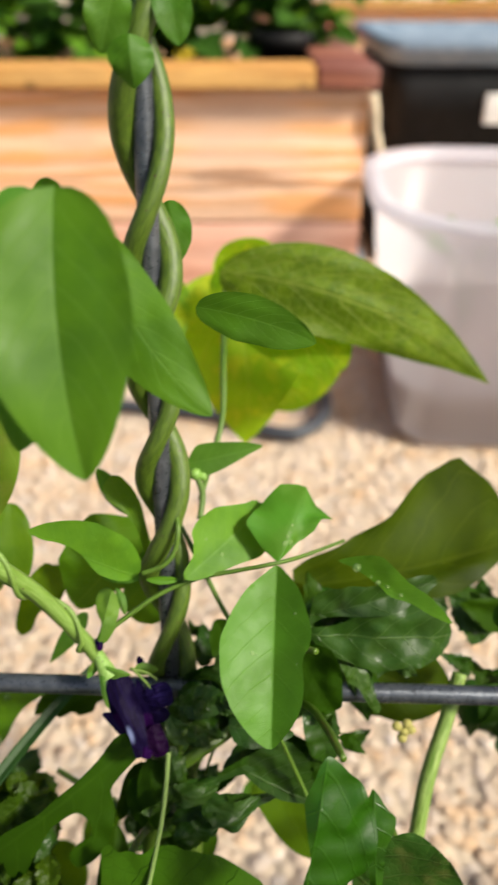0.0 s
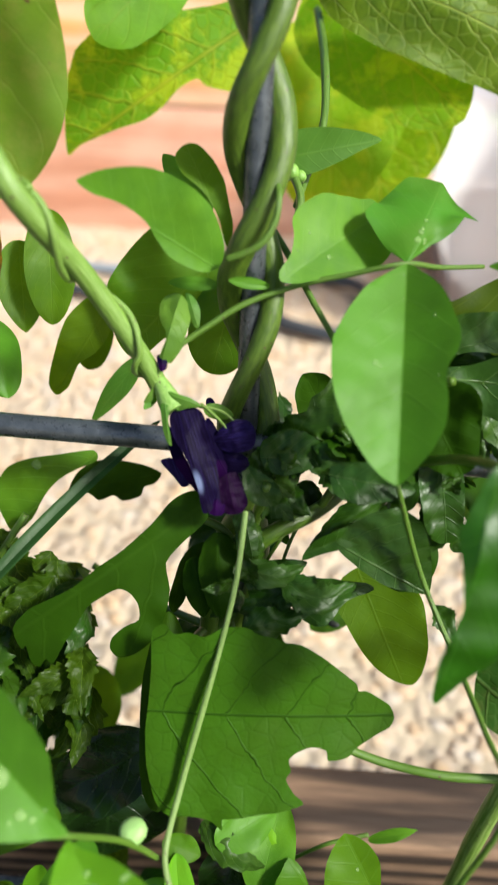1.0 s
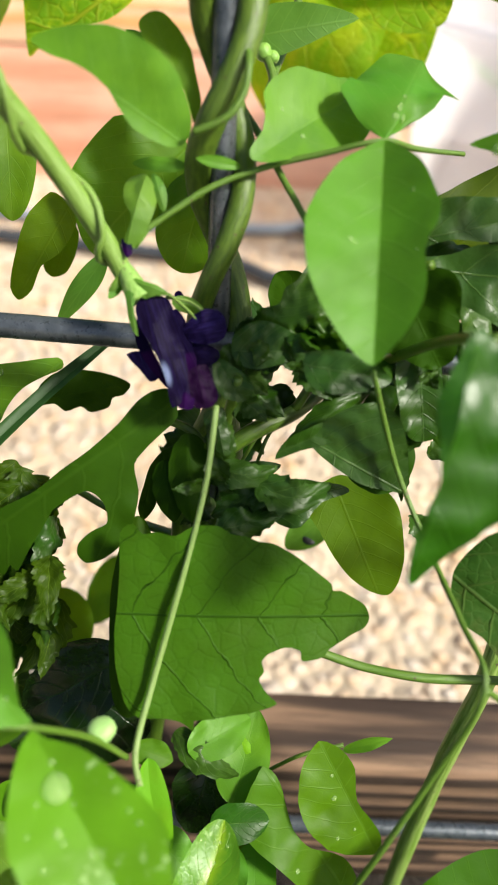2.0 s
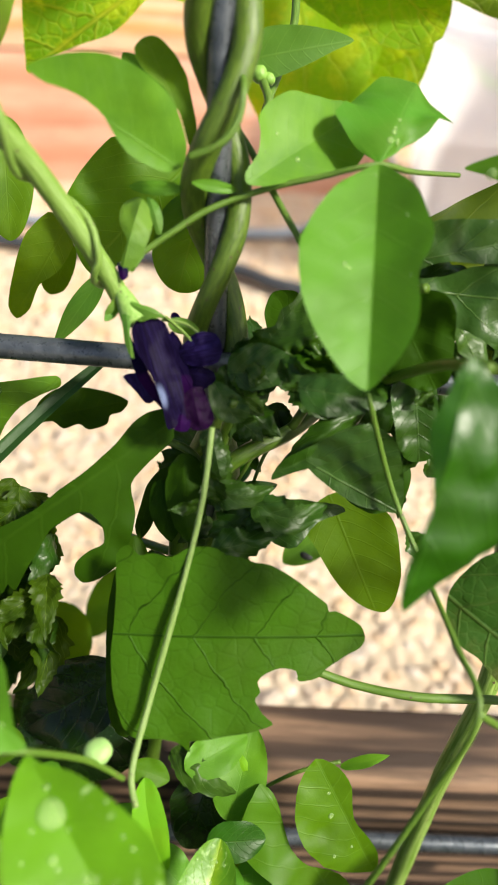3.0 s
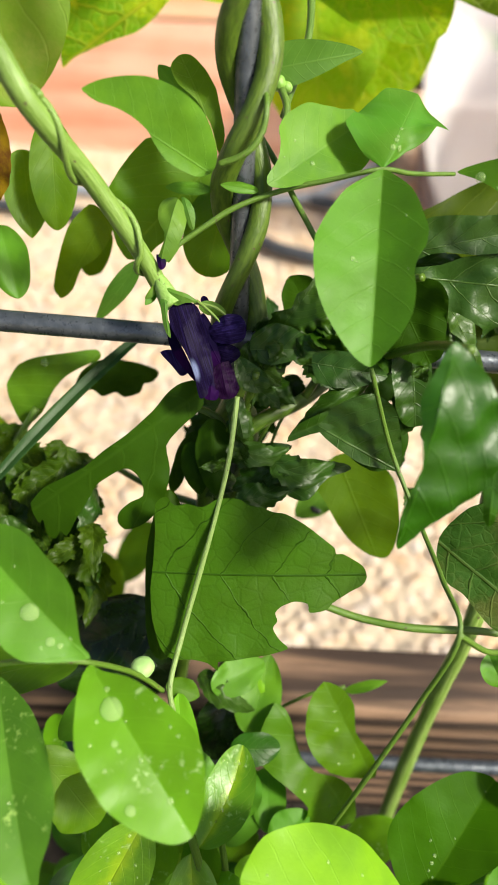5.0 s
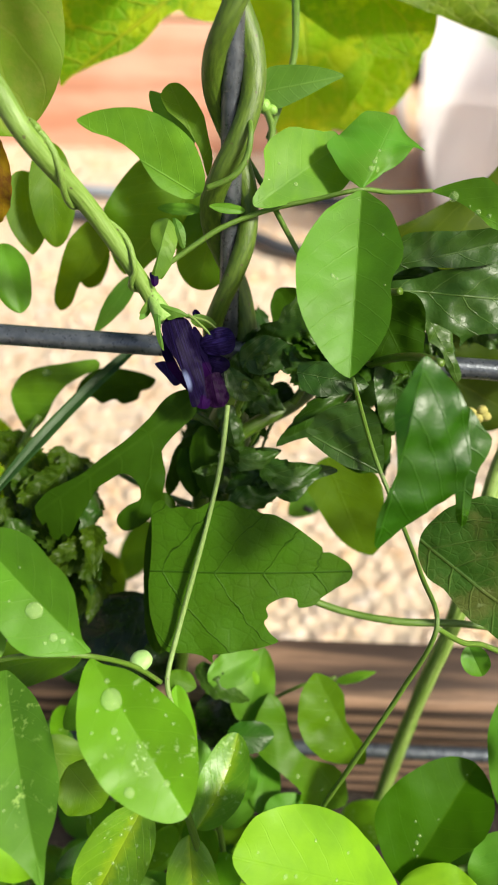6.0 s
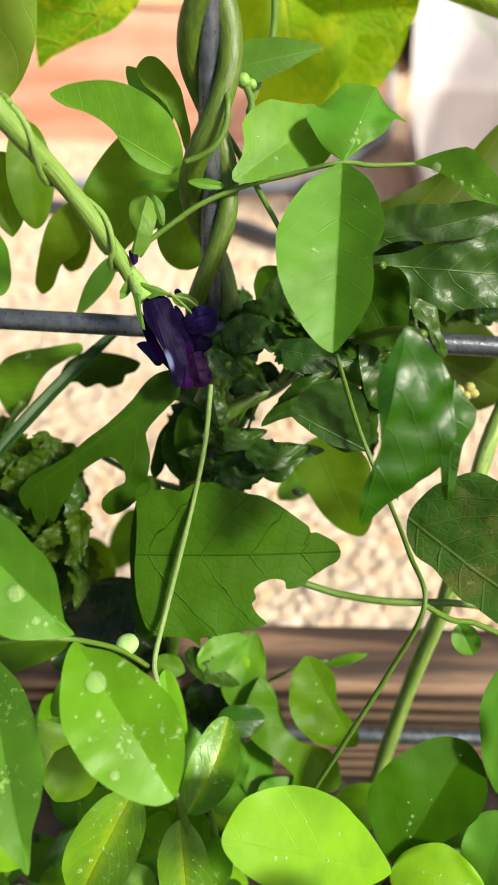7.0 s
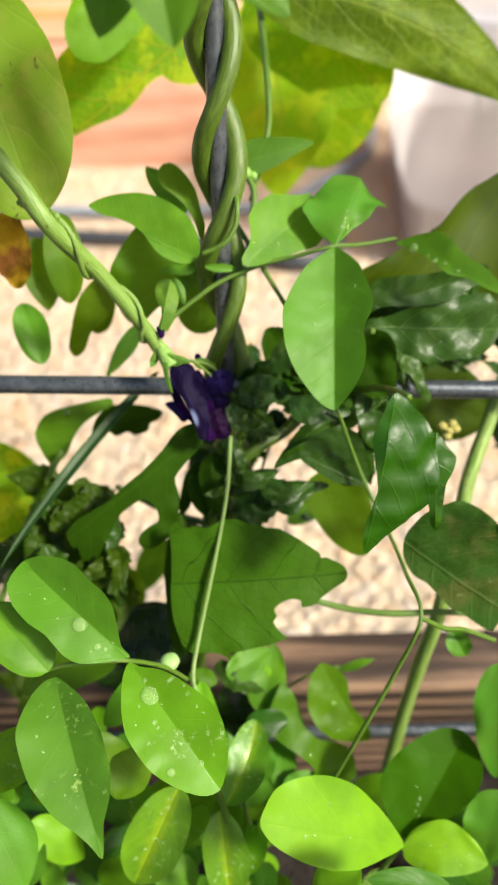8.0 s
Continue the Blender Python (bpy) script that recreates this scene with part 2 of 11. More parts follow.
# darker pea green: this leaflet's shade is put into its colour
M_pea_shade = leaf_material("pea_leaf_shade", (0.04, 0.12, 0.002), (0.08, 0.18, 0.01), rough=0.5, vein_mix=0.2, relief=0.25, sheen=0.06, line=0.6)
M_bean_dull = leaf_material("bean_leaf_dull", (0.085, 0.16, 0.003), (0.3, 0.36, 0.06), veins=6.0, vein_mix=0.6, rough=0.5, through=0.3, relief=1.0, groove=0.9, net=0.3, cell=170.0, line=0.8, mottle=(0.16, 0.25, 0.006), mottle_amount=0.6)
M_tendril = stem_material("tendril", (0.12, 0.2, 0.04), (0.19, 0.27, 0.08))
M_crisp_big = leaf_material("crisp_broad_leaf", (0.022, 0.062, 0.006), (0.075, 0.13, 0.035), veins=5.0, vein_mix=0.5, rough=0.38, through=0.14, relief=0.7, sheen=0.3, net=0.1, line=0.7)
M_pea_mid = leaf_material("pea_leaf_mid", (0.08, 0.18, 0.004), PEA_VEIN, rough=0.45, vein_mix=0.12, relief=0.2, through=0.4, sheen=0.2, net=0.06)
M_pea_pale = leaf_material("pea_leaf_marked", (0.08, 0.205, 0.016), PEA_VEIN, rough=0.5, vein_mix=0.1, relief=0.2, through=0.3, sheen=0.2, net=0.06, line=0.6, specks=(0.27, 0.42, 0.1))


def petal_material(name, deep, streak, throat=None):
    """A dark petal with fine lighter streaks that run along it."""
    m = Nodes(name)
    lay = m.add("ShaderNodeMapping")
    m.l.new(m.n.new("ShaderNodeTexCoord").outputs["UV"], lay.inputs[0])
    lay.inputs["Scale"].default_value = (15.0, 1.6, 1.0)
    lines = m.noise(lay.outputs[0], 1.5, 4.0, 0.6)
    place = m.object_place()
    tone = m.mix(m.span(lines, 0.42, 0.68), deep, streak)
    tone = m.mix(m.span(m.noise(place, 150.0, 4.0), 0.4, 0.7, 0.0, 0.5), tone, deep)
    if throat:
        off = m.add("ShaderNodeMapping")
        m.l.new(m.n.new("ShaderNodeTexCoord").outputs["UV"], off.inputs[0])
        off.inputs["Location"].default_value, off.inputs["Scale"].default_value = (-3.9, -4.6, 0.0), (7.5, 6.6, 0.0)
        far = m.n.new("ShaderNodeVectorMath")
        far.operation = "LENGTH"
        m.l.new(off.outputs[0], far.inputs[0])
        patch = m.math("MULTIPLY", m.span(far.outputs["Value"], 0.25, 1.0, 1.0, 0.0), m.span(lines, 0.3, 0.6, 0.35, 1.0))
        tone = m.mix(patch, tone, throat)
    m.bump(m.math("ADD", lines, m.math("MULTIPLY", m.noise(place, 900.0, 2.0), 0.3)), 0.4, 0.0006)
    m.set(Base_Color=tone, Roughness=0.55)
    m.bsdf.inputs["Specular IOR Level"].default_value = 0.06
    return m.mat


M_petal_vein = petal_material("petal_veined", (0.004, 0.0013, 0.015), (0.011, 0.006, 0.043))
M_petal_throat = petal_material("petal_throat", (0.0035, 0.0012, 0.012), (0.011, 0.0065, 0.042), (0.15, 0.18, 0.32))
M_petal_side = petal_material("petal_side", (0.007, 0.003, 0.03), (0.024, 0.015, 0.095))
M_petal_wine = petal_material("petal_wine", (0.006, 0.0006, 0.011), (0.015, 0.0012, 0.025))
M_sepal = leaf_material("sepal", (0.12, 0.25, 0.03), (0.16, 0.28, 0.05), rough=0.5, through=0.4, vein_mix=0.1)
M_vine = stem_material("vine_stem", (0.115, 0.205, 0.022), (0.17, 0.275, 0.055))
M_twine = stem_material("twined_stem", (0.08, 0.135, 0.009), (0.048, 0.09, 0.005))
M_pea_stem = stem_material("pea_stem", (0.062, 0.13, 0.008), (0.09, 0.165, 0.016))
M_calyx = stem_material("calyx", (0.17, 0.31, 0.055), (0.23, 0.37, 0.09))
M_bud = plain_material("bud", (0.2, 0.36, 0.06), (0.15, 0.3, 0.05), 300.0, 0.5)
M_bud_pale = plain_material("pale_bud", (0.28, 0.45, 0.15), (0.24, 0.4, 0.13), 300.0, 0.5)
M_dry = plain_material("dry_husk", (0.36, 0.33, 0.09), (0.22, 0.19, 0.05), 300.0, 0.8)
M_spot = plain_material("black_seed", (0.01, 0.01, 0.012), (0.03, 0.03, 0.03), 300.0, 0.6)
M_pale = stem_material("pale_stem", (0.11, 0.205, 0.02), (0.25, 0.35, 0.09))
M_pepper_stem = stem_material("fleshy_stem", (0.085, 0.15, 0.014), (0.055, 0.11, 0.009), 0.35)


water = Nodes("water")
# pale green in the mix puts the light a drop gathers into its colour
water.set(Base_Color=(0.5, 0.68, 0.3), Roughness=0.05, IOR=1.33)
see = water.add("ShaderNodeBsdfTransparent", Color=(1.0, 1.0, 0.97))
wet = water.add("ShaderNodeMixShader")
wet.inputs[0].default_value = 0.78
water.l.new(water.bsdf.outputs[0], wet.inputs[1])
water.l.new(see.outputs[0], wet.inputs[2])
water.l.new(wet.outputs[0], water.out.inputs[0])
M_water = water.mat

# ---- shapes ----
def finish(name, bm, material, parent, label=""):
    mesh = bpy.data.meshes.new(name)
    bm.to_mesh(mesh)
    bm.free()
    for face in mesh.polygons:
        face.use_smooth = True
    mesh.materials.append(material)
    ob = new(name, mesh)
    ob.parent = parent
    if label:
        ob["label"] = label
    return ob


def thing(name, place, label, category, group="", kind=""):
    ob = new(name)
    ob.empty_display_size = 0.02
    ob.location = place
    bpy.context.view_layer.update()
    return tagged(ob, label, category, group, kind)


def outline(u, shape):
    """Half-width of a leaf along its length, 1 at its widest."""
    peak, k, m = shape
    if u < peak:
        return math.sqrt(max(0.0, 1 - ((peak - u) / peak) ** 2.1))
    return max(0.0, 1 - ((u - peak) / (1 - peak)) ** k) ** m


def along(u, side):
    """Half-width at u between the pairs (place along the leaf, half-width) of one margin."""
    for (u0, h0), (u1, h1) in zip(side, side[1:]):
        if u <= u1:
            return h0 + (h1 - h0) * (u - u0) / (u1 - u0)
    return side[-1][1]


def smooth_at(pts, u):
    """Point and heading at u of a smooth curve through a few points."""
    u = min(max(u, 0.0), 0.9999) * (len(pts) - 1)
    i = int(u)
    u -= i
    p0, p1, p2, p3 = pts[max(i - 1, 0)], pts[i], pts[i + 1], pts[min(i + 2, len(pts) - 1)]
    spot = 0.5 * ((2 * p1) + (p2 - p0) * u + (2 * p0 - 5 * p1 + 4 * p2 - p3) * u * u + (3 * p1 - p0 - 3 * p2 + p3) * u ** 3)
    go = 0.5 * ((p2 - p0) + 2 * (2 * p0 - 5 * p1 + 4 * p2 - p3) * u + 3 * (3 * p1 - p0 - 3 * p2 + p3) * u * u)
    return spot, go.normalized()


def leaf(parent, material, base, tip, width, facing, fold=10, sag=0.05, bend=0.0, shape=(0.45, 1.9, 0.72), crinkle=0.0,
         twist=0.0, nu=24, nv=10, name="leaf", label="", left=None, right=None, drops=(), spine=(), frill=0.0):
    """A curved blade from base to tip. facing: the way its upper side looks; fold: degrees by which the halves rise from the midrib."""
    a, t, n = Vector(base), Vector(tip), Vector(facing)
    length = (t - a).length
    ax = (t - a) / length
    n = (n - ax * n.dot(ax)).normalized()
    s = ax.cross(n)
    mid = (a + t) / 2
    bm = bmesh.new()
    lay = bm.loops.layers.uv.new("UVMap")
    seed = Vector((base[0] * 91.0, tip[1] * 83.0, width * 977.0))
    rise, flat = math.sin(radians(fold)), 1.0
    rows = []
    bends = [a] + [a + (ax * q[0] + s * q[1] + n * q[2]) * length for q in spine] + [t]
    for i in range(nu + 1):
        u = i / nu
        u = (1 - math.cos(math.pi * u)) * 0.5 * 0.75 + u * 0.25
        arch = 4 * u * (1 - u)
        c, go = smooth_at(bends, u) if spine else (a + ax * (length * u), ax)
        side = go.cross(n).normalized()
        turn = Matrix.Rotation(radians(twist) * (u - 0.5), 3, go)
        sn, nn = turn @ side, turn @ side.cross(go)
        c = c + n * (sag * length * arch) + s * (bend * arch)
        half = width / 2 * max(outline(u, shape), 0.012)
        ways = [max(along(u, side), 0.012) * width / 2 if side else half for side in (left, right)]
        row = []
        for j in range(nv + 1):
            v = 2 * j / nv - 1
            h = ways[0] if v < 0 else ways[1]
            ripple = noise.noise(seed + Vector((u * 3.1, v * 1.3, 0))) * 0.17 + noise.noise(seed + Vector((u * 8.0, v * 2.0, 5.0))) * 0.05
            h *= 1 + (0.03 if left else 0.10) * noise.noise(seed + Vector((u * 2.6, 7.0 + (1 if v > 0 else 0), 1.0))) * abs(v)
            p = c + sn * (v * h * flat) + nn * (abs(v) ** 1.03 * h * rise) + nn * (ripple * half * 2 * abs(v) ** 1.5)
            if frill:
                p += sn * (v * h * (0.28 + 0.4 * noise.noise(seed + Vector((u * 5.0, v, 3.0)))) * (((u * 9.0 + noise.noise(seed + Vector((u * 4.0, v, 8.0))) * 0.8 + (0.4 if v > 0 else 0.0)) % 1.0) - 0.35) * abs(v) ** 3)
                wave = 2 * math.pi * u * (1.3 + 1.6 * abs(noise.noise(seed * 3))) + seed.x * 7 + (2.1 if v > 0 else 0.0)
                p += nn * (frill * half * abs(v) ** 1.6 * math.sin(wave))
            if crinkle:
                q = (p - mid) / width
                p += nn * (crinkle * width * (noise.noise(q * 2.3 + seed) + 0.4 * noise.noise(q * 6.0 + seed) + 0.22 * noise.noise(q * 13.0 + seed)))
                p += sn * (crinkle * 0.5 * width * noise.noise(q * 4.1 - seed))
            row.append((bm.verts.new(p - mid), v, u))
        rows.append(row)
    for r0, r1 in zip(rows, rows[1:]):
        for j in range(nv):
            quad = (r0[j], r0[j + 1], r1[j + 1], r1[j])
            face = bm.faces.new([q[0] for q in quad])
            for loop, (_, v, u) in zip(face.loops, quad):
                loop[lay].uv = (v * 0.5 + 0.5, u)
    if abs(fold) >= 14 and not crinkle and nv % 2 == 0:
        for r0, r1 in zip(rows, rows[1:]):
            bm.edges.get((r0[nv // 2][0], r1[nv // 2][0])).smooth = False
    ob = finish(name, bm, material, parent, label)
    origin = Vector()
    up = parent
    while up:
        origin += up.location
        up = up.parent
    ob.location = mid - origin
    for far, off, size in drops:
        spot = a + ax * far + s * off
        near = min(ob.data.vertices, key=lambda q: ((q.co + mid - spot) - n * (q.co + mid - spot).dot(n)).length)
        bead(ob, "water_drop", M_water, near.co + near.normal * (size * 0.12 * (1 if near.normal.dot(n) > 0 else -1)), size * 0.85, near.normal, 0.42)
    return ob


def bead(parent, name, material, centre, radius, up=(0, 0, 1), flat=0.62, label=""):
    """A small round body, flattened along one way and a little uneven."""
    bm = bmesh.new()
    bmesh.ops.create_uvsphere(bm, u_segments=14, v_segments=10, radius=radius)
    turn = Vector((0, 0, 1)).rotation_difference(Vector(up)).to_matrix()
    for v in bm.verts:
        co = v.co * (1 + 0.12 * noise.noise(v.co / radius * 1.1 + Vector(centre) * 300))
        v.co = turn @ Vector((co.x, co.y, co.z * flat))
    ob = finish(name, bm, material, parent, label)
    ob.location = centre
    return ob


def tube_into(bm, points, r0, r1, sides=10, rough=0.0):
    """A round, tapering tube through smooth curve points."""
    pts = [Vector(p) for p in points]
    way = []
    for i in range(len(pts) - 1):
        p0, p1, p2, p3 = pts[max(i - 1, 0)], pts[i], pts[i + 1], pts[min(i + 2, len(pts) - 1)]
        steps = 7
        for k in range(steps):
            t = k / steps
            way.append(0.5 * ((2 * p1) + (p2 - p0) * t + (2 * p0 - 5 * p1 + 4 * p2 - p3) * t * t + (3 * p1 - p0 - 3 * p2 + p3) * t ** 3))
    way.append(pts[-1])
    lay = bm.loops.layers.uv.verify()
    side = None
    rings = []
    for i, p in enumerate(way):
        d = (way[min(i + 1, len(way) - 1)] - way[max(i - 1, 0)]).normalized()
        side = (side - d * side.dot(d)).normalized() if side else d.orthogonal().normalized()
        other = d.cross(side)
        r = r0 + (r1 - r0) * i / (len(way) - 1)
        if rough:
            r *= 1 + rough * noise.noise(p * 60)
        rings.append([bm.verts.new(p + (side * math.cos(2 * math.pi * k / sides) + other * math.sin(2 * math.pi * k / sides)) * r) for k in range(sides)])
    for i, (a, b) in enumerate(zip(rings, rings[1:])):
        for k in range(sides):
            face = bm.faces.new((a[k], a[(k + 1) % sides], b[(k + 1) % sides], b[k]))
            for loop, (u, v) in zip(face.loops, ((k, i), (k + 1, i), (k + 1, i + 1), (k, i + 1))):
                loop[lay].uv = (u / sides, v * 0.12)
    for ring in (rings[0][::-1], rings[-1]):
        bm.faces.new(ring)
    return bm


def at_of(up):
    """Where a parent stands in the place."""
    origin = Vector()
    while up:
        origin += up.location
        up = up.parent
    return origin


def stem(parent, name, material, points, r0, r1=None, rough=0.12, label="", sides=10):
    origin = Vector()
    up = parent
    while up:
        origin += up.location
        up = up.parent
    bm = bmesh.new()
    tube_into(bm, [Vector(p) - origin for p in points], r0, r0 if r1 is None else r1, sides, rough)
    return finish(name, bm, material, parent, label)


def curve_round(edge, steps=3):
    """A closed margin drawn smoothly through a few corners."""
    out, n = [], len(edge)
    for i in range(n):
        p0, p1, p2, p3 = (Vector(edge[(i + k) % n]) for k in (-1, 0, 1, 2))
        for k in range(steps):
            t = k / steps
            out.append(0.5 * (2 * p1 + (p2 - p0) * t + (2 * p0 - 5 * p1 + 4 * p2 - p3) * t * t + (3 * p1 - p0 - 3 * p2 + p3) * t ** 3) * 0.8
                       + p1.lerp(p2, t) * 0.2)
    return out


def inside(p, ring):
    hit = False
    for a, b in zip(ring, ring[1:] + ring[:1]):
        if (a.y > p.y) != (b.y > p.y) and p.x < (b.x - a.x) * (p.y - a.y) / (b.y - a.y) + a.x:
            hit = not hit
    return hit


def cut_leaf(parent, material, base, tip, facing, edge, fold=8, sag=0.05, ripple=0.06, crinkle=0.0, step=0.055, wide=0.35, drops=(), name="leaf", label=""):
    """A blade with a lobed or uneven margin. edge: the margin in the leaf's own lengths, along and across its midrib; wide: its usual half-width."""
    a, t, n = Vector(base), Vector(tip), Vector(facing)
    length = (t - a).length
    ax = (t - a) / length
    n = (n - ax * n.dot(ax)).normalized()
    s = ax.cross(n)
    mid = (a + t) / 2
    seed = Vector((base[0] * 91.0, tip[1] * 83.0, base[2] * 97.0))
    rise = math.tan(radians(fold))

    def lift(u, v):
        ridge = math.sqrt(v * v + 0.00006) - 0.0077
        h = sag * 4 * u * (1 - u) + rise * ridge
        h += ripple * min(abs(v) / wide, 1.3) ** 1.4 * (noise.noise(seed + Vector((u * 3.3, v * 2.6, 0))) + 0.45 * noise.noise(seed + Vector((u * 9.0, v * 7.0, 4.0))))
        h += 0.006 * noise.noise(seed + Vector((u * 14.0, v * 14.0, 9.0)))
        if crinkle:
            h += crinkle * (noise.noise(seed + Vector((u * 7.0, v * 7.0, 2.0))) + 0.5 * abs(noise.noise(seed + Vector((u * 12.0, v * 12.0, 6.0)))))
        return h

    ring = curve_round(edge)
    flat = list(ring)
    low_u, high_u = min(p.x for p in ring), max(p.x for p in ring)
    low_v, high_v = min(p.y for p in ring), max(p.y for p in ring)
    u, odd = low_u, 0
    while u < high_u:
        v = low_v + (step / 2 if odd else 0)
        while v < high_v:
            p = Vector((u, v if abs(v) > step * 0.5 else 0.0))
            if inside(p, ring) and min((p - q).length for q in ring) > step * 0.45:
                flat.append(p)
            v += step
        u, odd = u + step * 0.87, 1 - odd
    count = len(ring)
    places, _, faces, _, _, _ = delaunay_2d_cdt(flat, [(i, (i + 1) % count) for i in range(count)], [], 2, 1e-5)
    bm = bmesh.new()
    lay = bm.loops.layers.uv.new("UVMap")
    made = {}
    for face in faces:
        for i in face:
            if i not in made:
                q = places[i]
                made[i] = bm.verts.new(a + (ax * q.x + s * q.y + n * lift(q.x, q.y)) * length - mid)
        new_face = bm.faces.new([made[i] for i in face])
        for loop, i in zip(new_face.loops, face):
            loop[lay].uv = (0.5 + places[i].y / wide * 0.5, places[i].x)
    rib = {made[i] for i in made if abs(places[i].y) < 1e-4}
    for edge_on in bm.edges:
        edge_on.smooth = not (abs(fold) >= 12 and edge_on.verts[0] in rib and edge_on.verts[1] in rib)
    ob = finish(name, bm, material, parent, label)
    ob.location = mid - at_of(parent)
    for u, v, size in drops:
        e = 0.004
        up = (n - ax * ((lift(u + e, v) - lift(u - e, v)) / (2 * e)) - s * ((lift(u, v + e) - lift(u, v - e)) / (2 * e))).normalized()
        spot = a + (ax * u + s * v + n * lift(u, v)) * length - mid
        bead(ob, "water_drop", M_water, spot + up * (size * 0.12), size, up, 0.5)
    return ob


def block(name, parent, material, low, high, bevel=0.003, label=""):
    """A board from corner to corner in the parent's own axes, with worn edges."""
    bm = bmesh.new()
    bmesh.ops.create_cube(bm, size=1)
    lo, hi = Vector(low), Vector(high)
    for v in bm.verts:
        v.co = Vector(((v.co.x) * (hi.x - lo.x), v.co.y * (hi.y - lo.y), v.co.z * (hi.z - lo.z)))
    bmesh.ops.bevel(bm, geom=bm.edges[:], offset=bevel, segments=2, affect="EDGES", profile=0.6)
    ob = finish(name, bm, material, parent, label)
    ob.location = (lo + hi) / 2
    return ob

# ---- ground ----


def ground_material():
    m = Nodes("gravel_bed")
    place = m.object_place()
    cells = m.n.new("ShaderNodeTexVoronoi")
    m.feed(cells.inputs["Vector"], place)
    cells.inputs["Scale"].default_value = 55.0
    tone = m.mix(cells.outputs["Color"], (0.52, 0.41, 0.3), (0.66, 0.54, 0.42))
    tone = m.mix(m.span(cells.outputs["Distance"], 0.3, 0.7), tone, (0.58, 0.47, 0.35))
    tone = m.mix(m.math("MULTIPLY", m.noise(place, 1.3), 0.4), tone, (0.45, 0.36, 0.26))
    m.bump(m.math("SUBTRACT", 1.0, cells.outputs["Distance"]), 0.9, 0.01)
    m.set(Base_Color=tone, Roughness=0.9)
    return m.mat


M_ground = ground_material()


def gravel_material():
    m = Nodes("pebble")
    island = m.n.new("ShaderNodeNewGeometry").outputs["Random Per Island"]
    ramp = m.n.new("ShaderNodeValToRGB")
    ramp.color_ramp.interpolation = "LINEAR"
    for k, (at, c) in enumerate(((0.0, (0.56, 0.46, 0.38)), (0.35, (0.55, 0.43, 0.32)), (0.6, (0.58, 0.51, 0.46)), (0.8, (0.53, 0.36, 0.23)), (1.0, (0.52, 0.44, 0.38)))):
        e = ramp.color_ramp.elements[k] if k < 2 else ramp.color_ramp.elements.new(at)
        e.position, e.color = at, (*c, 1)
    m.l.new(island, ramp.inputs[0])
    place = m.object_place()
    tone = m.mix(m.math("MULTIPLY", m.span(m.noise(place, 14.0, 4.0, 0.6), 0.48, 0.64), 0.7), ramp.outputs[0], (0.6, 0.38, 0.2))
    m.set(Base_Color=m.mix(m.math("MULTIPLY", m.noise(place, 300.0), 0.3), tone, (0.42, 0.32, 0.22)), Roughness=0.8)
    m.bump(m.noise(place, 500.0), 0.4, 0.001)
    return m.mat


M_pebble = gravel_material()
bm = bmesh.new()
bmesh.ops.create_grid(bm, x_segments=2, y_segments=2, size=60)
ground = tagged(finish("ground", bm, M_ground, None), "tan gravel ground between the raised beds", "ground", kind="structure")


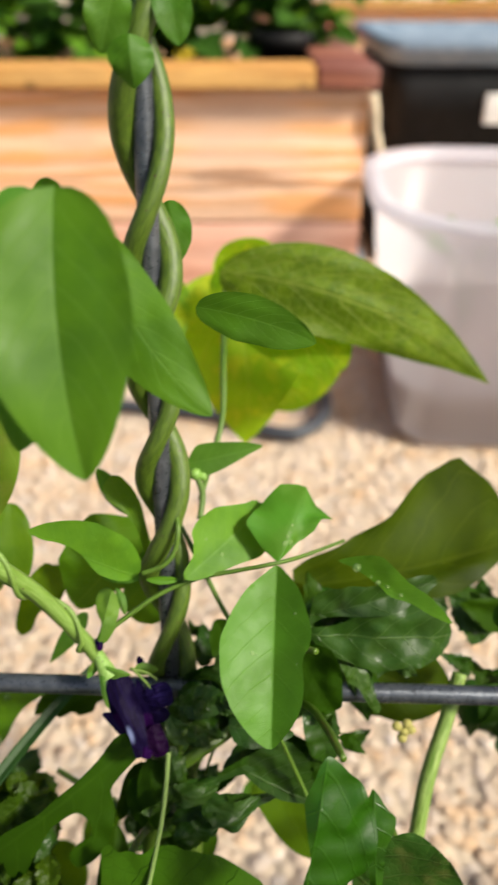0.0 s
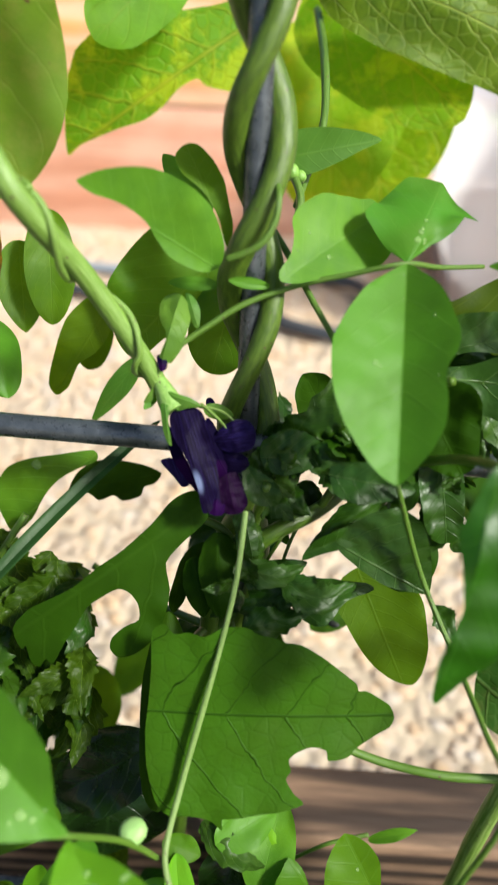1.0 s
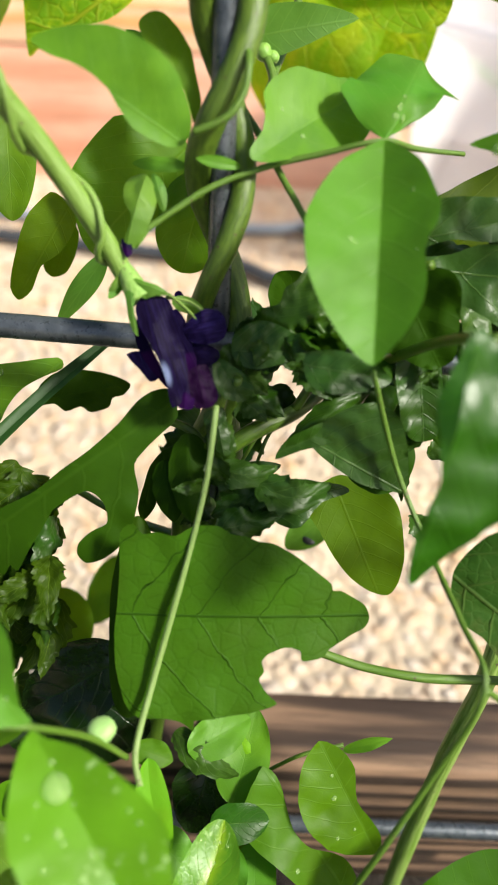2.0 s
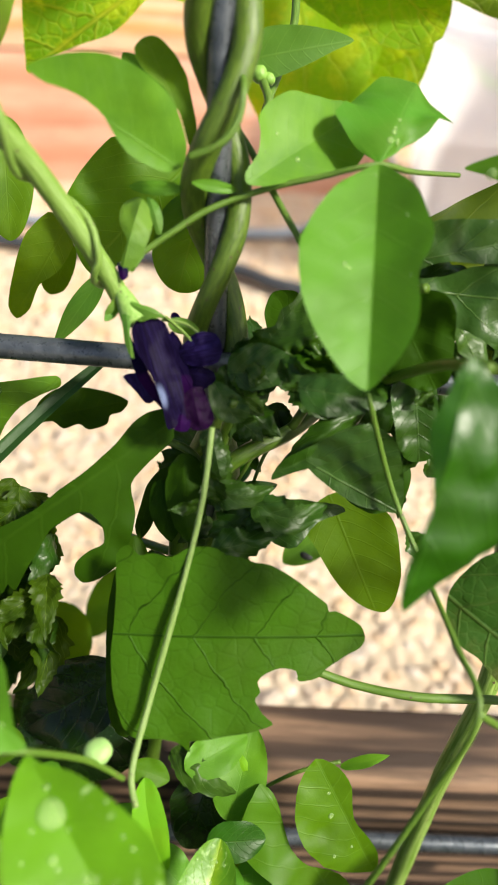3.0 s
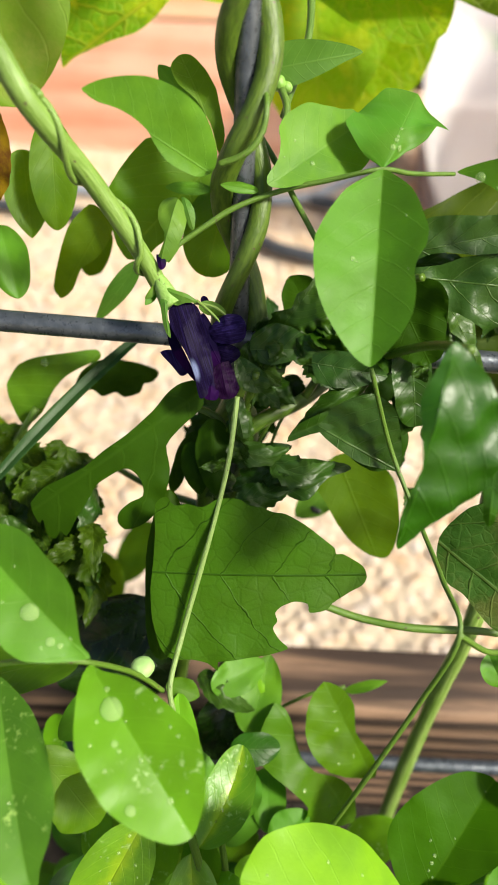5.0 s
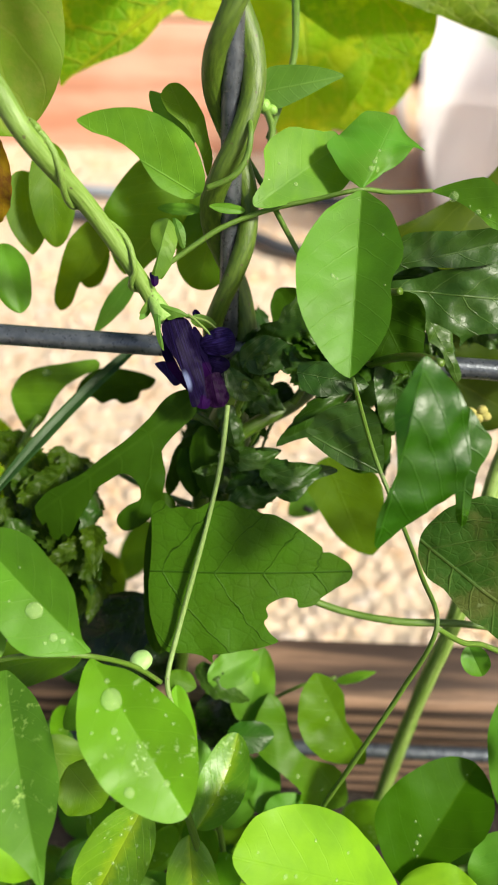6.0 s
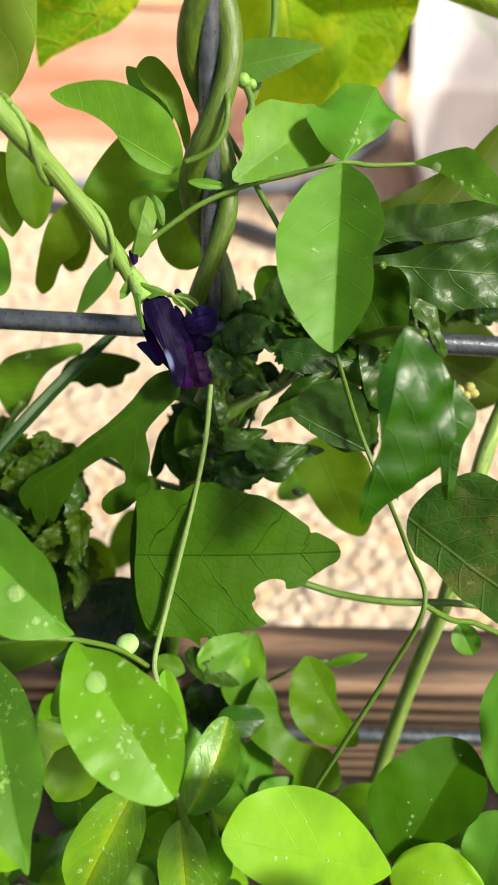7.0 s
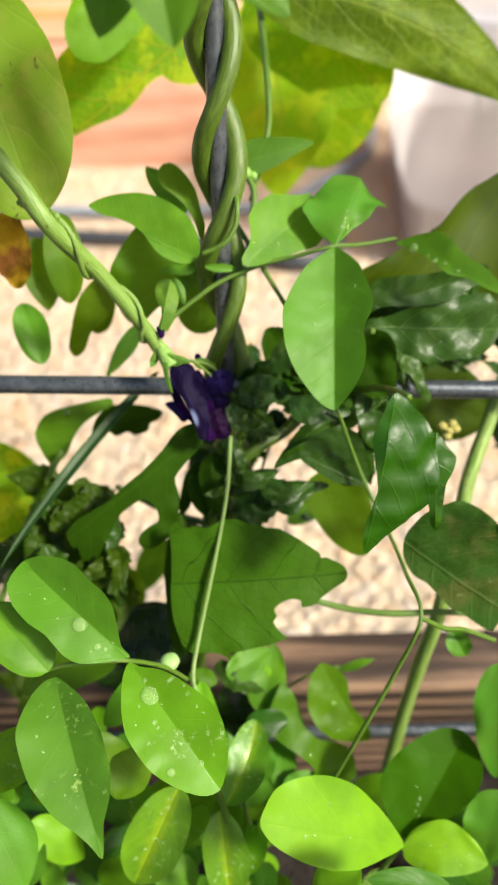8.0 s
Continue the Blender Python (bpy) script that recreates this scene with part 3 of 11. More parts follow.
def pebbles():
    rng = np.random.default_rng(4)
    g = (1 + 5 ** 0.5) / 2
    ico = np.array([(-1, g, 0), (1, g, 0), (-1, -g, 0), (1, -g, 0), (0, -1, g), (0, 1, g), (0, -1, -g), (0, 1, -g), (g, 0, -1), (g, 0, 1), (-g, 0, -1), (-g, 0, 1)]) / 1.9
    faces = np.array([(0, 11, 5), (0, 5, 1), (0, 1, 7), (0, 7, 10), (0, 10, 11), (1, 5, 9), (5, 11, 4), (11, 10, 2), (10, 7, 6), (7, 1, 8),
                      (3, 9, 4), (3, 4, 2), (3, 2, 6), (3, 6, 8), (3, 8, 9), (4, 9, 5), (2, 4, 11), (6, 2, 10), (8, 6, 7), (9, 8, 1)])
    step, spots = 0.0115, []
    for y in np.arange(0.2, 1.6, step):
        for x in np.arange(-1.5, 1.5, step):
            spots.append((x, y))
    for y in np.arange(1.6, 3.6, 0.03):
        for x in np.arange(-2.4, 2.8, 0.03):
            spots.append((x, y))
    spots = np.array(spots)
    count = len(spots)
    spots = spots + rng.uniform(-0.006, 0.006, spots.shape)
    size = rng.uniform(0.0045, 0.0095, (count, 1)) * np.where(spots[:, 1:] > 1.6, 2.2, 1.0)
    squash = np.stack([rng.uniform(0.8, 1.3, count), rng.uniform(0.8, 1.3, count), rng.uniform(0.15, 0.28, count)], 1)
    turn = rng.uniform(0, 2 * math.pi, count)
    rough = rng.uniform(0.8, 1.2, (count, 12, 1))
    pts = ico[None] * rough * squash[:, None] * size[:, None]
    c, s = np.cos(turn)[:, None], np.sin(turn)[:, None]
    pts = np.stack([pts[..., 0] * c - pts[..., 1] * s, pts[..., 0] * s + pts[..., 1] * c, pts[..., 2]], -1)
    pts += np.stack([spots[:, 0], spots[:, 1], size[:, 0] * rng.uniform(-0.2, 0.15, count)], -1)[:, None]
    mesh = bpy.data.meshes.new("gravel")
    f = (faces[None] + 12 * np.arange(count)[:, None, None]).reshape(-1, 3)
    mesh.vertices.add(count * 12)
    mesh.vertices.foreach_set("co", pts.reshape(-1))
    mesh.loops.add(f.size)
    mesh.loops.foreach_set("vertex_index", f.reshape(-1))
    mesh.polygons.add(len(f))
    mesh.polygons.foreach_set("loop_start", np.arange(0, f.size, 3))
    mesh.polygons.foreach_set("use_smooth", np.ones(len(f), bool))
    mesh.update()
    mesh.materials.append(M_pebble)
    return tagged(new("gravel", mesh), "loose tan and cream pebbles covering the path", "gravel", kind="stuff")


pebbles()

# ---- the near raised bed ----
M_beam = wood_material("weathered_board", (0.25, 0.15, 0.095), (0.03, 0.015, 0.009), (0.14, 0.1, 0.08), scale=2.2, wet=0.4, rings=1.3, twist=4.0)
M_soil = plain_material("soil", (0.018, 0.012, 0.008), (0.04, 0.028, 0.018), 90.0, 0.95, relief=1.0, distance=0.01)
near_bed = thing("raised_bed", (0, 0.17, 0), "raised garden bed of weathered brown boards full of plants", "raised bed")
block("board", near_bed, M_beam, (-1.3, -0.018, 0.139), (1.3, 0.018, 0.194), 0.004)
block("board", near_bed, M_beam, (-1.3, -0.017, -0.01), (1.3, 0.018, 0.136), 0.004)
block("board", near_bed, M_beam, (-1.3, -0.9, -0.01), (1.3, -0.862, 0.194), 0.004)
for x in (-1.3, 1.262):
    block("board", near_bed, M_beam, (x, -0.86, -0.01), (x + 0.038, -0.02, 0.194), 0.004)
bm = bmesh.new()
bmesh.ops.create_grid(bm, x_segments=120, y_segments=60, size=1)
for v in bm.verts:
    v.co = Vector((v.co.x * 1.255, v.co.y * 0.42 - 0.44, 0.085 + 0.02 * noise.noise(v.co * 9) + 0.008 * noise.noise(v.co * 40)))
finish("soil", bm, M_soil, near_bed, "dark moist soil")

# ---- the trellis panel ----
M_wire = plain_material("galvanised_wire", (0.075, 0.085, 0.1), (0.16, 0.175, 0.2), 220.0, 0.32, metal=0.65, relief=0.4, distance=0.0004)
trellis = thing("trellis_panel", (0, 0.137, 0.085), "grey welded wire trellis panel standing in the bed", "trellis")
LEAN = 0.2


def on_panel(x, z, off=0.0):
    return (x, 0.175 + LEAN * (z - 0.39) + off, z)


for z in (0.1815, 0.392, 0.62, 0.85):
    slope = 0.038 if z == 0.392 else 0.0
    pts = [on_panel(x, z - slope * x) for x in (-1.2, -0.6, -0.1, 0.1, 0.6, 1.2)]
    stem(trellis, "rod", M_wire, pts, 0.0036, 0.0036, 0.02, sides=14)
for x in (-0.63, -0.43, -0.228, -0.0262, 0.176, 0.378, 0.58):
    stem(trellis, "rod", M_wire, [on_panel(x, z, 0.0055) for z in (0.06, 0.3, 0.5, 0.7, 0.9)], 0.0033, 0.0033, 0.02, sides=14)

# ---- the far raised bed ----
M_cedar = wood_material("sawn_board", (0.92, 0.6, 0.4), (0.84, 0.41, 0.16), (0.66, 0.48, 0.37), scale=0.9, wet=0.7, rings=1.1, twist=14.0, stain=(0.3, 0.16, 0.09))
M_salmon = wood_material("salmon_board", (0.7, 0.38, 0.27), (0.6, 0.28, 0.18), (0.72, 0.46, 0.36), scale=0.8, wet=0.6)
M_cap = wood_material("cap_board", (0.66, 0.38, 0.12), (0.52, 0.25, 0.06), (0.5, 0.3, 0.12), scale=1.4, wet=0.3)
M_red = wood_material("red_board", (0.34, 0.12, 0.07), (0.2, 0.06, 0.04), (0.25, 0.12, 0.1), scale=1.4)


def timber_bed(place, x0, x1, depth, label):
    bed = thing("raised_bed", place, label, "raised bed", "raised beds beyond the path")
    block("board", bed, M_cedar, (x0, 0, 0.22), (x1, 0.038, 0.44), 0.005)
    block("board", bed, M_salmon, (x0, 0.001, -0.02), (x1, 0.038, 0.216), 0.005)
    block("board", bed, M_cedar, (x1 - 0.038, 0.04, -0.02), (x1 - 0.002, depth, 0.44), 0.005)
    block("board", bed, M_cedar, (x0, 0.04, -0.02), (x0 + 0.038, depth, 0.44), 0.005)
    block("board", bed, M_cedar, (x0, depth + 0.002, -0.02), (x1, depth + 0.04, 0.44), 0.005)
    block("cap_board", bed, M_cap, (x0 - 0.01, -0.03, 0.444), (x1 - 0.096, 0.08, 0.477), 0.005)
    block("cap_board", bed, M_red, (x1 - 0.093, -0.03, 0.444), (x1 + 0.008, depth, 0.477), 0.005, "reddish brown cap board")
    block("soil", bed, M_soil, (x0 + 0.04, 0.042, 0.2), (x1 - 0.04, depth, 0.395), 0.01, "dark soil")
    return bed


M_strap = plain_material("pale_cord", (0.8, 0.68, 0.5), (0.6, 0.48, 0.3), 90.0, 0.8)
far_bed = timber_bed((0, 1.33, 0), -1.4, 0.2135, 0.9, "raised bed of orange sawn boards with a flat cap")
stem(far_bed, "strap", M_strap, [(0.2145, 1.322, 0.434), (0.222, 1.32, 0.405), (0.225, 1.322, 0.381), (0.239, 1.324, 0.339)], 0.009, 0.006, label="pale cord hanging at the corner")
timber_bed((1.1, 3.6, 0), -1.1, 1.6, 0.9, "distant raised bed of orange sawn boards")

# ---- black tote and clear bin ----
M_black = plain_material("black_plastic", (0.006, 0.006, 0.0065), (0.012, 0.012, 0.013), 40.0, 0.6, relief=0.15)
M_black.node_tree.nodes["Principled BSDF"].inputs["Specular IOR Level"].default_value = 0.2
M_rim = plain_material("blue_grey_plastic", (0.16, 0.22, 0.3), (0.26, 0.33, 0.42), 30.0, 0.4, relief=0.15)


def frosted():
    m = Nodes("frosted_plastic")
    place = m.object_place()
    m.set(Base_Color=m.mix(m.noise(place, 14.0), (0.88, 0.86, 0.94), (0.82, 0.8, 0.9)), Roughness=0.35)
    see = m.add("ShaderNodeBsdfTranslucent", Color=(0.95, 0.93, 0.97))
    clear = m.add("ShaderNodeBsdfTransparent", Color=(0.95, 0.95, 0.97))
    a, b = m.add("ShaderNodeMixShader"), m.add("ShaderNodeMixShader")
    a.inputs[0].default_value, b.inputs[0].default_value = 0.5, 0.3
    for f, t in ((m.bsdf.outputs[0], a.inputs[1]), (see.outputs[0], a.inputs[2]), (a.outputs[0], b.inputs[1]), (clear.outputs[0], b.inputs[2]), (b.outputs[0], m.out.inputs[0])):
        m.l.new(f, t)
    return m.mat


def ring_at(z, half_x, half_y, corner, steps=7):
    pts = []
    for q, (sx, sy) in enumerate(((1, 1), (-1, 1), (-1, -1), (1, -1))):
        for k in range(steps + 1):
            a = math.pi / 2 * (q + k / steps)
            pts.append(Vector((sx * (half_x - corner) + corner * math.cos(a), sy * (half_y - corner) + corner * math.sin(a), z)))
    return pts


def shell(bm, levels, closed=True):
    """A skin through a list of closed rings, closed at its start and end by a flat face."""
    rings = [[bm.verts.new(p) for p in ring] for ring in levels]
    for a, b in zip(rings, rings[1:]):
        for k in range(len(a)):
            bm.faces.new((a[k], a[(k + 1) % len(a)], b[(k + 1) % len(a)], b[k]))
    bm.faces.new(rings[0][::-1])
    if closed:
        bm.faces.new(rings[-1])
    return bm


M_frost = frosted()
M_bin_soil = plain_material("brown_soil", (0.13, 0.085, 0.06), (0.22, 0.15, 0.11), 40.0, 0.9)
bin_ = thing("storage_bin", (0.455, 1.105, 0.0), "clear frosted plastic bin half full of soil on the gravel", "bin")
bin_.rotation_euler[2] = radians(-4)
RX, RY, RC = 0.258, 0.226, 0.15
bm = shell(bmesh.new(), [ring_at(0.006, 0.2, 0.2, 0.05), ring_at(0.02, 0.212, 0.212, 0.06), ring_at(0.33, 0.25, 0.222, 0.14), ring_at(0.335, RX + 0.012, RY + 0.012, RC), ring_at(0.347, RX + 0.012, RY + 0.012, RC),
                         ring_at(0.348, 0.247, 0.218, 0.138), ring_at(0.325, 0.247, 0.218, 0.138)], closed=False)
finish("body", bm, M_frost, bin_)
bm = shell(bmesh.new(), [ring_at(0.034, 0.203, 0.204, 0.055), ring_at(0.105, 0.212, 0.206, 0.06), ring_at(0.113, 0.17, 0.16, 0.06)])
finish("soil", bm, M_bin_soil, bin_, "brown soil inside")
M_shoot = leaf_material("seedling_leaf", (0.1, 0.3, 0.03), (0.15, 0.35, 0.05))
tuft = thing("seedling", (0.36, 1.1, 0.105), "small green seedling growing in the bin", "plant")
for k in range(7):
    a = k * 0.9
    stem(tuft, "stem", M_pea_stem, [(0.36, 1.1, 0.105), (0.36 + 0.03 * math.cos(a), 1.1 + 0.03 * math.sin(a), 0.22), (0.36 + 0.06 * math.cos(a), 1.1 + 0.06 * math.sin(a), 0.25 + 0.01 * (k % 3))], 0.0012)
    leaf(tuft, M_shoot, (0.36 + 0.05 * math.cos(a), 1.1 + 0.05 * math.sin(a), 0.25), (0.36 + 0.1 * math.cos(a), 1.1 + 0.1 * math.sin(a), 0.27), 0.014, (0, -0.5, 0.8), nu=8, nv=4)

tote = thing("storage_tote", (0.655, 1.92, 0.0), "black plastic tote with a blue-grey rim", "tote")
bm = shell(bmesh.new(), [ring_at(0.0, 0.325, 0.2, 0.04), ring_at(0.01, 0.332, 0.205, 0.05), ring_at(0.16, 0.337, 0.212, 0.05), ring_at(0.165, 0.342, 0.22, 0.05), ring_at(0.33, 0.344, 0.228, 0.05), ring_at(0.335, 0.347, 0.235, 0.05),
                         ring_at(0.46, 0.35, 0.24, 0.05), ring_at(0.455, 0.341, 0.231, 0.05), ring_at(0.03, 0.32, 0.195, 0.04)])
finish("body", bm, M_black, tote)
bm = bmesh.new()
# rim, with its blue-grey run down the inner wall in place of sky light
outer, inner = [ring_at(z, r, r - 0.11, 0.05) for z, r in ((0.455, 0.352), (0.455, 0.37), (0.483, 0.374), (0.487, 0.37), (0.487, 0.338), (0.3, 0.322), (0.3, 0.326))], None
rings = [[bm.verts.new(p) for p in ring] for ring in outer]
for a, b in zip(rings, rings[1:] + rings[:1]):
    for k in range(len(a)):
        bm.faces.new((a[k], a[(k + 1) % len(a)], b[(k + 1) % len(a)], b[k]))
finish("rim", bm, M_rim, tote, "blue-grey moulded rim, its colour carried down the inner wall as sky light")
M_sticker = plain_material("paper_label", (0.75, 0.74, 0.72), (0.5, 0.5, 0.5), 60.0, 0.6)
block("label", tote, M_sticker, (-0.14, -0.245, 0.325), (-0.1, -0.236, 0.385), 0.001, "white paper label")
block("label", tote, M_sticker, (-0.085, -0.245, 0.325), (0.06, -0.236, 0.37), 0.001, "grey printed label")

# ---- hose ----
M_hose = plain_material("black_rubber", (0.03, 0.035, 0.045), (0.07, 0.08, 0.1), 200.0, 0.5, relief=0.2)
M_hose_grey = plain_material("grey_hose", (0.22, 0.25, 0.3), (0.3, 0.34, 0.4), 200.0, 0.5, relief=0.2)
hose = thing("garden_hose", (0, 1.0, 0), "black and grey garden hose looped on the gravel", "hose")
stem(hose, "hose", M_hose, [(-0.5, 1.06, 0.016), (-0.3, 1.03, 0.016), (-0.062, 0.99, 0.017), (0.015, 0.945, 0.017), (0.076, 0.928, 0.017), (0.118, 0.965, 0.017), (0.134, 1.03, 0.017), (0.115, 1.09, 0.019), (0.06, 1.11, 0.02)], 0.0105, 0.0105, 0.02, sides=12)
stem(hose, "hose", M_hose_grey, [(-0.6, 1.16, 0.014), (-0.3, 1.12, 0.014), (-0.03, 1.115, 0.014), (0.058, 1.135, 0.014), (0.125, 1.21, 0.014), (0.19, 1.29, 0.014), (0.235, 1.38, 0.014), (0.262, 1.57, 0.014), (0.29, 1.8, 0.014)], 0.009, 0.009, 0.02, "grey hose", sides=12)

# ---- planting in the far beds ----
M_far_leaf = leaf_material("far_leaf", (0.05, 0.13, 0.015), (0.1, 0.2, 0.04), rough=0.4)
M_far_lime = leaf_material("far_leaf_lime", (0.14, 0.3, 0.02), (0.2, 0.36, 0.05), rough=0.45)
M_yellow = plain_material("yellow_petal", (0.75, 0.55, 0.02), (0.6, 0.4, 0.02), 90.0, 0.6)
M_pink = plain_material("pink_petal", (0.7, 0.05, 0.12), (0.5, 0.03, 0.1), 90.0, 0.6)


def bush(x, y, z, spread, tall, count, seed, label):
    rng = random.Random(seed)
    plant = thing("bush", (x, y, z), label, "plant", "plants in the beds beyond the path")
    for k in range(count):
        a, r = rng.uniform(0, 6.28), spread * rng.random() ** 0.6
        top = Vector((x + r * math.cos(a), y + r * math.sin(a), z + tall * rng.uniform(0.25, 1.0)))
        if k % 6 == 0:
            stem(plant, "stem", M_pea_stem, [(x + 0.1 * r * math.cos(a), y + 0.1 * r * math.sin(a), z - 0.02), (x + 0.5 * r * math.cos(a), y + 0.5 * r * math.sin(a), z + 0.3 * tall), top], 0.003, 0.0015, sides=6)
        b = rng.uniform(0, 6.28)
        long = rng.uniform(0.06, 0.13)
        tip = top + Vector((math.cos(b) * long, math.sin(b) * long, rng.uniform(-0.05, 0.03)))
        leaf(plant, M_far_lime if rng.random() < 0.3 else M_far_leaf, top, tip, long * rng.uniform(0.4, 0.7), (rng.uniform(-0.4, 0.4), -0.4, 0.9), nu=6, nv=4, fold=rng.uniform(5, 25), sag=0.12)
    return plant


for k, (x, y, s, h) in enumerate(((-1.25, 1.95, 0.2, 0.3), (-0.95, 1.9, 0.2, 0.32), (-0.68, 1.86, 0.16, 0.26), (-0.48, 1.95, 0.17, 0.3), (-0.26, 1.88, 0.15, 0.24), (-0.05, 1.95, 0.16, 0.28), (0.12, 2.0, 0.1, 0.22), (-0.8, 2.3, 0.25, 0.4), (-0.3, 2.3, 0.25, 0.4))):
    bush(x * 0.9 - 0.02, y - 0.28, 0.39, s, h, 90, k + 5, "leafy dark green vegetable plant in the far bed")
for k, x in enumerate((0.5, 0.95, 1.4, 1.9)):
    bush(x, 4.0, 0.355, 0.26, 0.3, 30, k + 31, "leafy green plant in the distant bed")
pot = thing("plant_pot", (0.07, 1.54, 0.385), "dark grey plastic pot standing in the far bed", "pot")
bm = shell(bmesh.new(), [ring_at(0.0, 0.035, 0.035, 0.034), ring_at(0.1, 0.05, 0.05, 0.049), ring_at(0.1, 0.056, 0.056, 0.055), ring_at(0.125, 0.057, 0.057, 0.056), ring_at(0.125, 0.049, 0.049, 0.048), ring_at(0.02, 0.033, 0.033, 0.032)])
finish("body", bm, M_black, pot)
blossom = thing("flower", (-0.107, 1.545, 0.46), "small yellow blossom among the far leaves", "flower")
for k in range(5):
    a = k * 1.257
    leaf(blossom, M_yellow, (-0.107, 1.545, 0.46), (-0.107 + 0.03 * math.cos(a), 1.545 + 0.01 * math.sin(a), 0.46 + 0.03 * math.sin(a)), 0.02, (0, -1, 0.2), nu=6, nv=4, name="petal")
stem(blossom, "stem", M_pea_stem, [(-0.107, 1.555, 0.385), (-0.107, 1.5455, 0.46)], 0.002)
rose = thing("flower", (0.3, 2.25, 0.0), "bright pink blossom beyond the far bed", "flower")
for k in range(6):
    a = k * 1.05
    leaf(rose, M_pink, (0.245, 2.25, 0.47), (0.245 + 0.02 * math.cos(a), 2.24, 0.47 + 0.05 * math.sin(a)), 0.03, (0, -1, 0.2), nu=6, nv=4, name="petal")
stem(rose, "stem", M_pea_stem, [(0.24, 2.26, 0.0), (0.245, 2.255, 0.47)], 0.003)

# ---- the plants on the trellis ----
vine = thing("butterfly_pea_vine", (-0.02, 0.14, 0.09), "climbing butterfly pea vine with oval leaflets twined round the wire", "vine")
bean = thing("bean_vine", (0.0, 0.145, 0.09), "tall bean vine with large yellow-mottled leaves", "vine")
eggplant = thing("vegetable_plant", (0.01, 0.12, 0.09), "dark green vegetable plant with crinkled glossy leaves", "plant")
herb = thing("weed", (-0.1, 0.13, 0.09), "narrow-leaved green weed growing in the bed", "plant")
flower = new("flower")
flower.parent = vine
flower.empty_display_size = 0.01
flower["label"] = "deep violet half-open pea blossom"
flower_bud = new("flower_bud")
flower_bud.parent = vine
flower_bud.empty_display_size = 0.01
flower_bud["label"] = "pale green closed bud with a violet tip"

# the two stems that wind round the upright wire: heights at which one of them crosses in front, and how many crossings lie below
CROSS_Z = (0.12, 0.416, 0.455, 0.492, 0.526, 0.559, 0.604, 0.77)
CROSS_N = (-7.8, -1, 0, 1, 2, 3, 4, 7.9)
for phase, r, thick in ((0.0, 0.0062, 0.0038), (math.pi, 0.0058, 0.0033)):
    pts = []
    for k in range(0, 66):
        z = 0.12 + k * 0.01
        x, y, _ = on_panel(-0.0262, z, 0.0055)
        a = math.pi * sum(np.interp(z + e, CROSS_Z, CROSS_N) for e in (-0.012, 0.0, 0.012)) / 3 + phase - math.pi / 2
        pts.append((x + r * math.cos(a), y + r * math.sin(a), z))
    stem(vine, "stem", M_twine, pts, thick, thick * 0.9, 0.08, sides=16)

cut_leaf(vine, M_pea, (-0.0184, 0.1827, 0.4424), (0.0101, 0.2121, 0.4514), (0.40, -0.60, 0.69), ((-0.01, 0.01), (0.01, -0.05), (0.14, -0.10), (0.22, -0.19), (0.26, -0.27), (0.37, -0.31), (0.54, -0.30), (0.67, -0.23), (0.81, -0.15), (0.93, -0.10), (0.97, 0.03), (0.87, 0.20), (0.74, 0.26), (0.60, 0.28), (0.43, 0.21), (0.25, 0.15), (0.07, 0.08)), fold=14, sag=0.03, ripple=0.05, wide=0.4, drops=((0.36, 0.05, 0.00079), (0.33, -0.14, 0.00047), (0.19, -0.09, 0.00031), (0.82, 0.00, 0.00033),))
cut_leaf(vine, M_pea_dull, (-0.0180, 0.2260, 0.4607), (0.0087, 0.2306, 0.4652), (0.10, -0.93, 0.35), ((-0.15, 0.11), (0.02, -0.16), (0.14, -0.25), (0.38, -0.23), (0.64, -0.17), (0.87, -0.09), (1.01, 0.00), (0.79, 0.06), (0.55, 0.13), (0.30, 0.19), (0.13, 0.21), (0.01, 0.16)), fold=8, sag=0.03, ripple=0.05)
cut_leaf(vine, M_pea, (-0.0352, 0.1806, 0.4455), (-0.0687, 0.1800, 0.4663), (0.22, -0.92, 0.33), ((1.00, 0.01), (0.92, 0.12), (0.80, 0.22), (0.68, 0.29), (0.54, 0.33), (0.37, 0.33), (0.23, 0.30), (0.11, 0.22), (0.03, 0.14), (-0.01, 0.05), (0.01, -0.02), (0.08, -0.07), (0.19, -0.09), (0.31, -0.09), (0.43, -0.04), (0.52, 0.01), (0.64, 0.03), (0.76, 0.02), (0.87, -0.01), (0.95, -0.01)), fold=10, sag=0.06, ripple=0.06)
cut_leaf(vine, M_pea_dark, (-0.0333, 0.1914, 0.4464), (-0.0457, 0.2072, 0.4680), (0.22, -0.72, 0.65), ((0.92, -0.14), (1.01, -0.01), (0.97, 0.10), (0.79, 0.17), (0.58, 0.19), (0.35, 0.15), (0.15, 0.11), (-0.01, 0.01), (0.07, -0.00), (0.30, 0.02), (0.55, -0.03), (0.74, -0.14)), fold=12, sag=0.05, ripple=0.08)
leaf(vine, M_pea, (-0.0392, 0.2100, 0.4489), (-0.0541, 0.2218, 0.4613), 0.0083, (-0.15, -0.80, 0.59), fold=10, sag=0.05)
cut_leaf(vine, M_pea_dark, (-0.0404, 0.2198, 0.4293), (-0.0666, 0.2061, 0.4044), (-0.01, -0.87, 0.49), ((0.15, 0.52), (0.36, 0.52), (0.56, 0.48), (0.72, 0.43), (0.86, 0.28), (0.97, 0.12), (1.00, -0.04), (0.87, -0.14), (0.69, -0.16), (0.49, -0.24), (0.25, -0.35), (-0.03, -0.15), (-0.12, 0.12), (0.03, 0.39)), fold=8, sag=0.05, ripple=0.08)
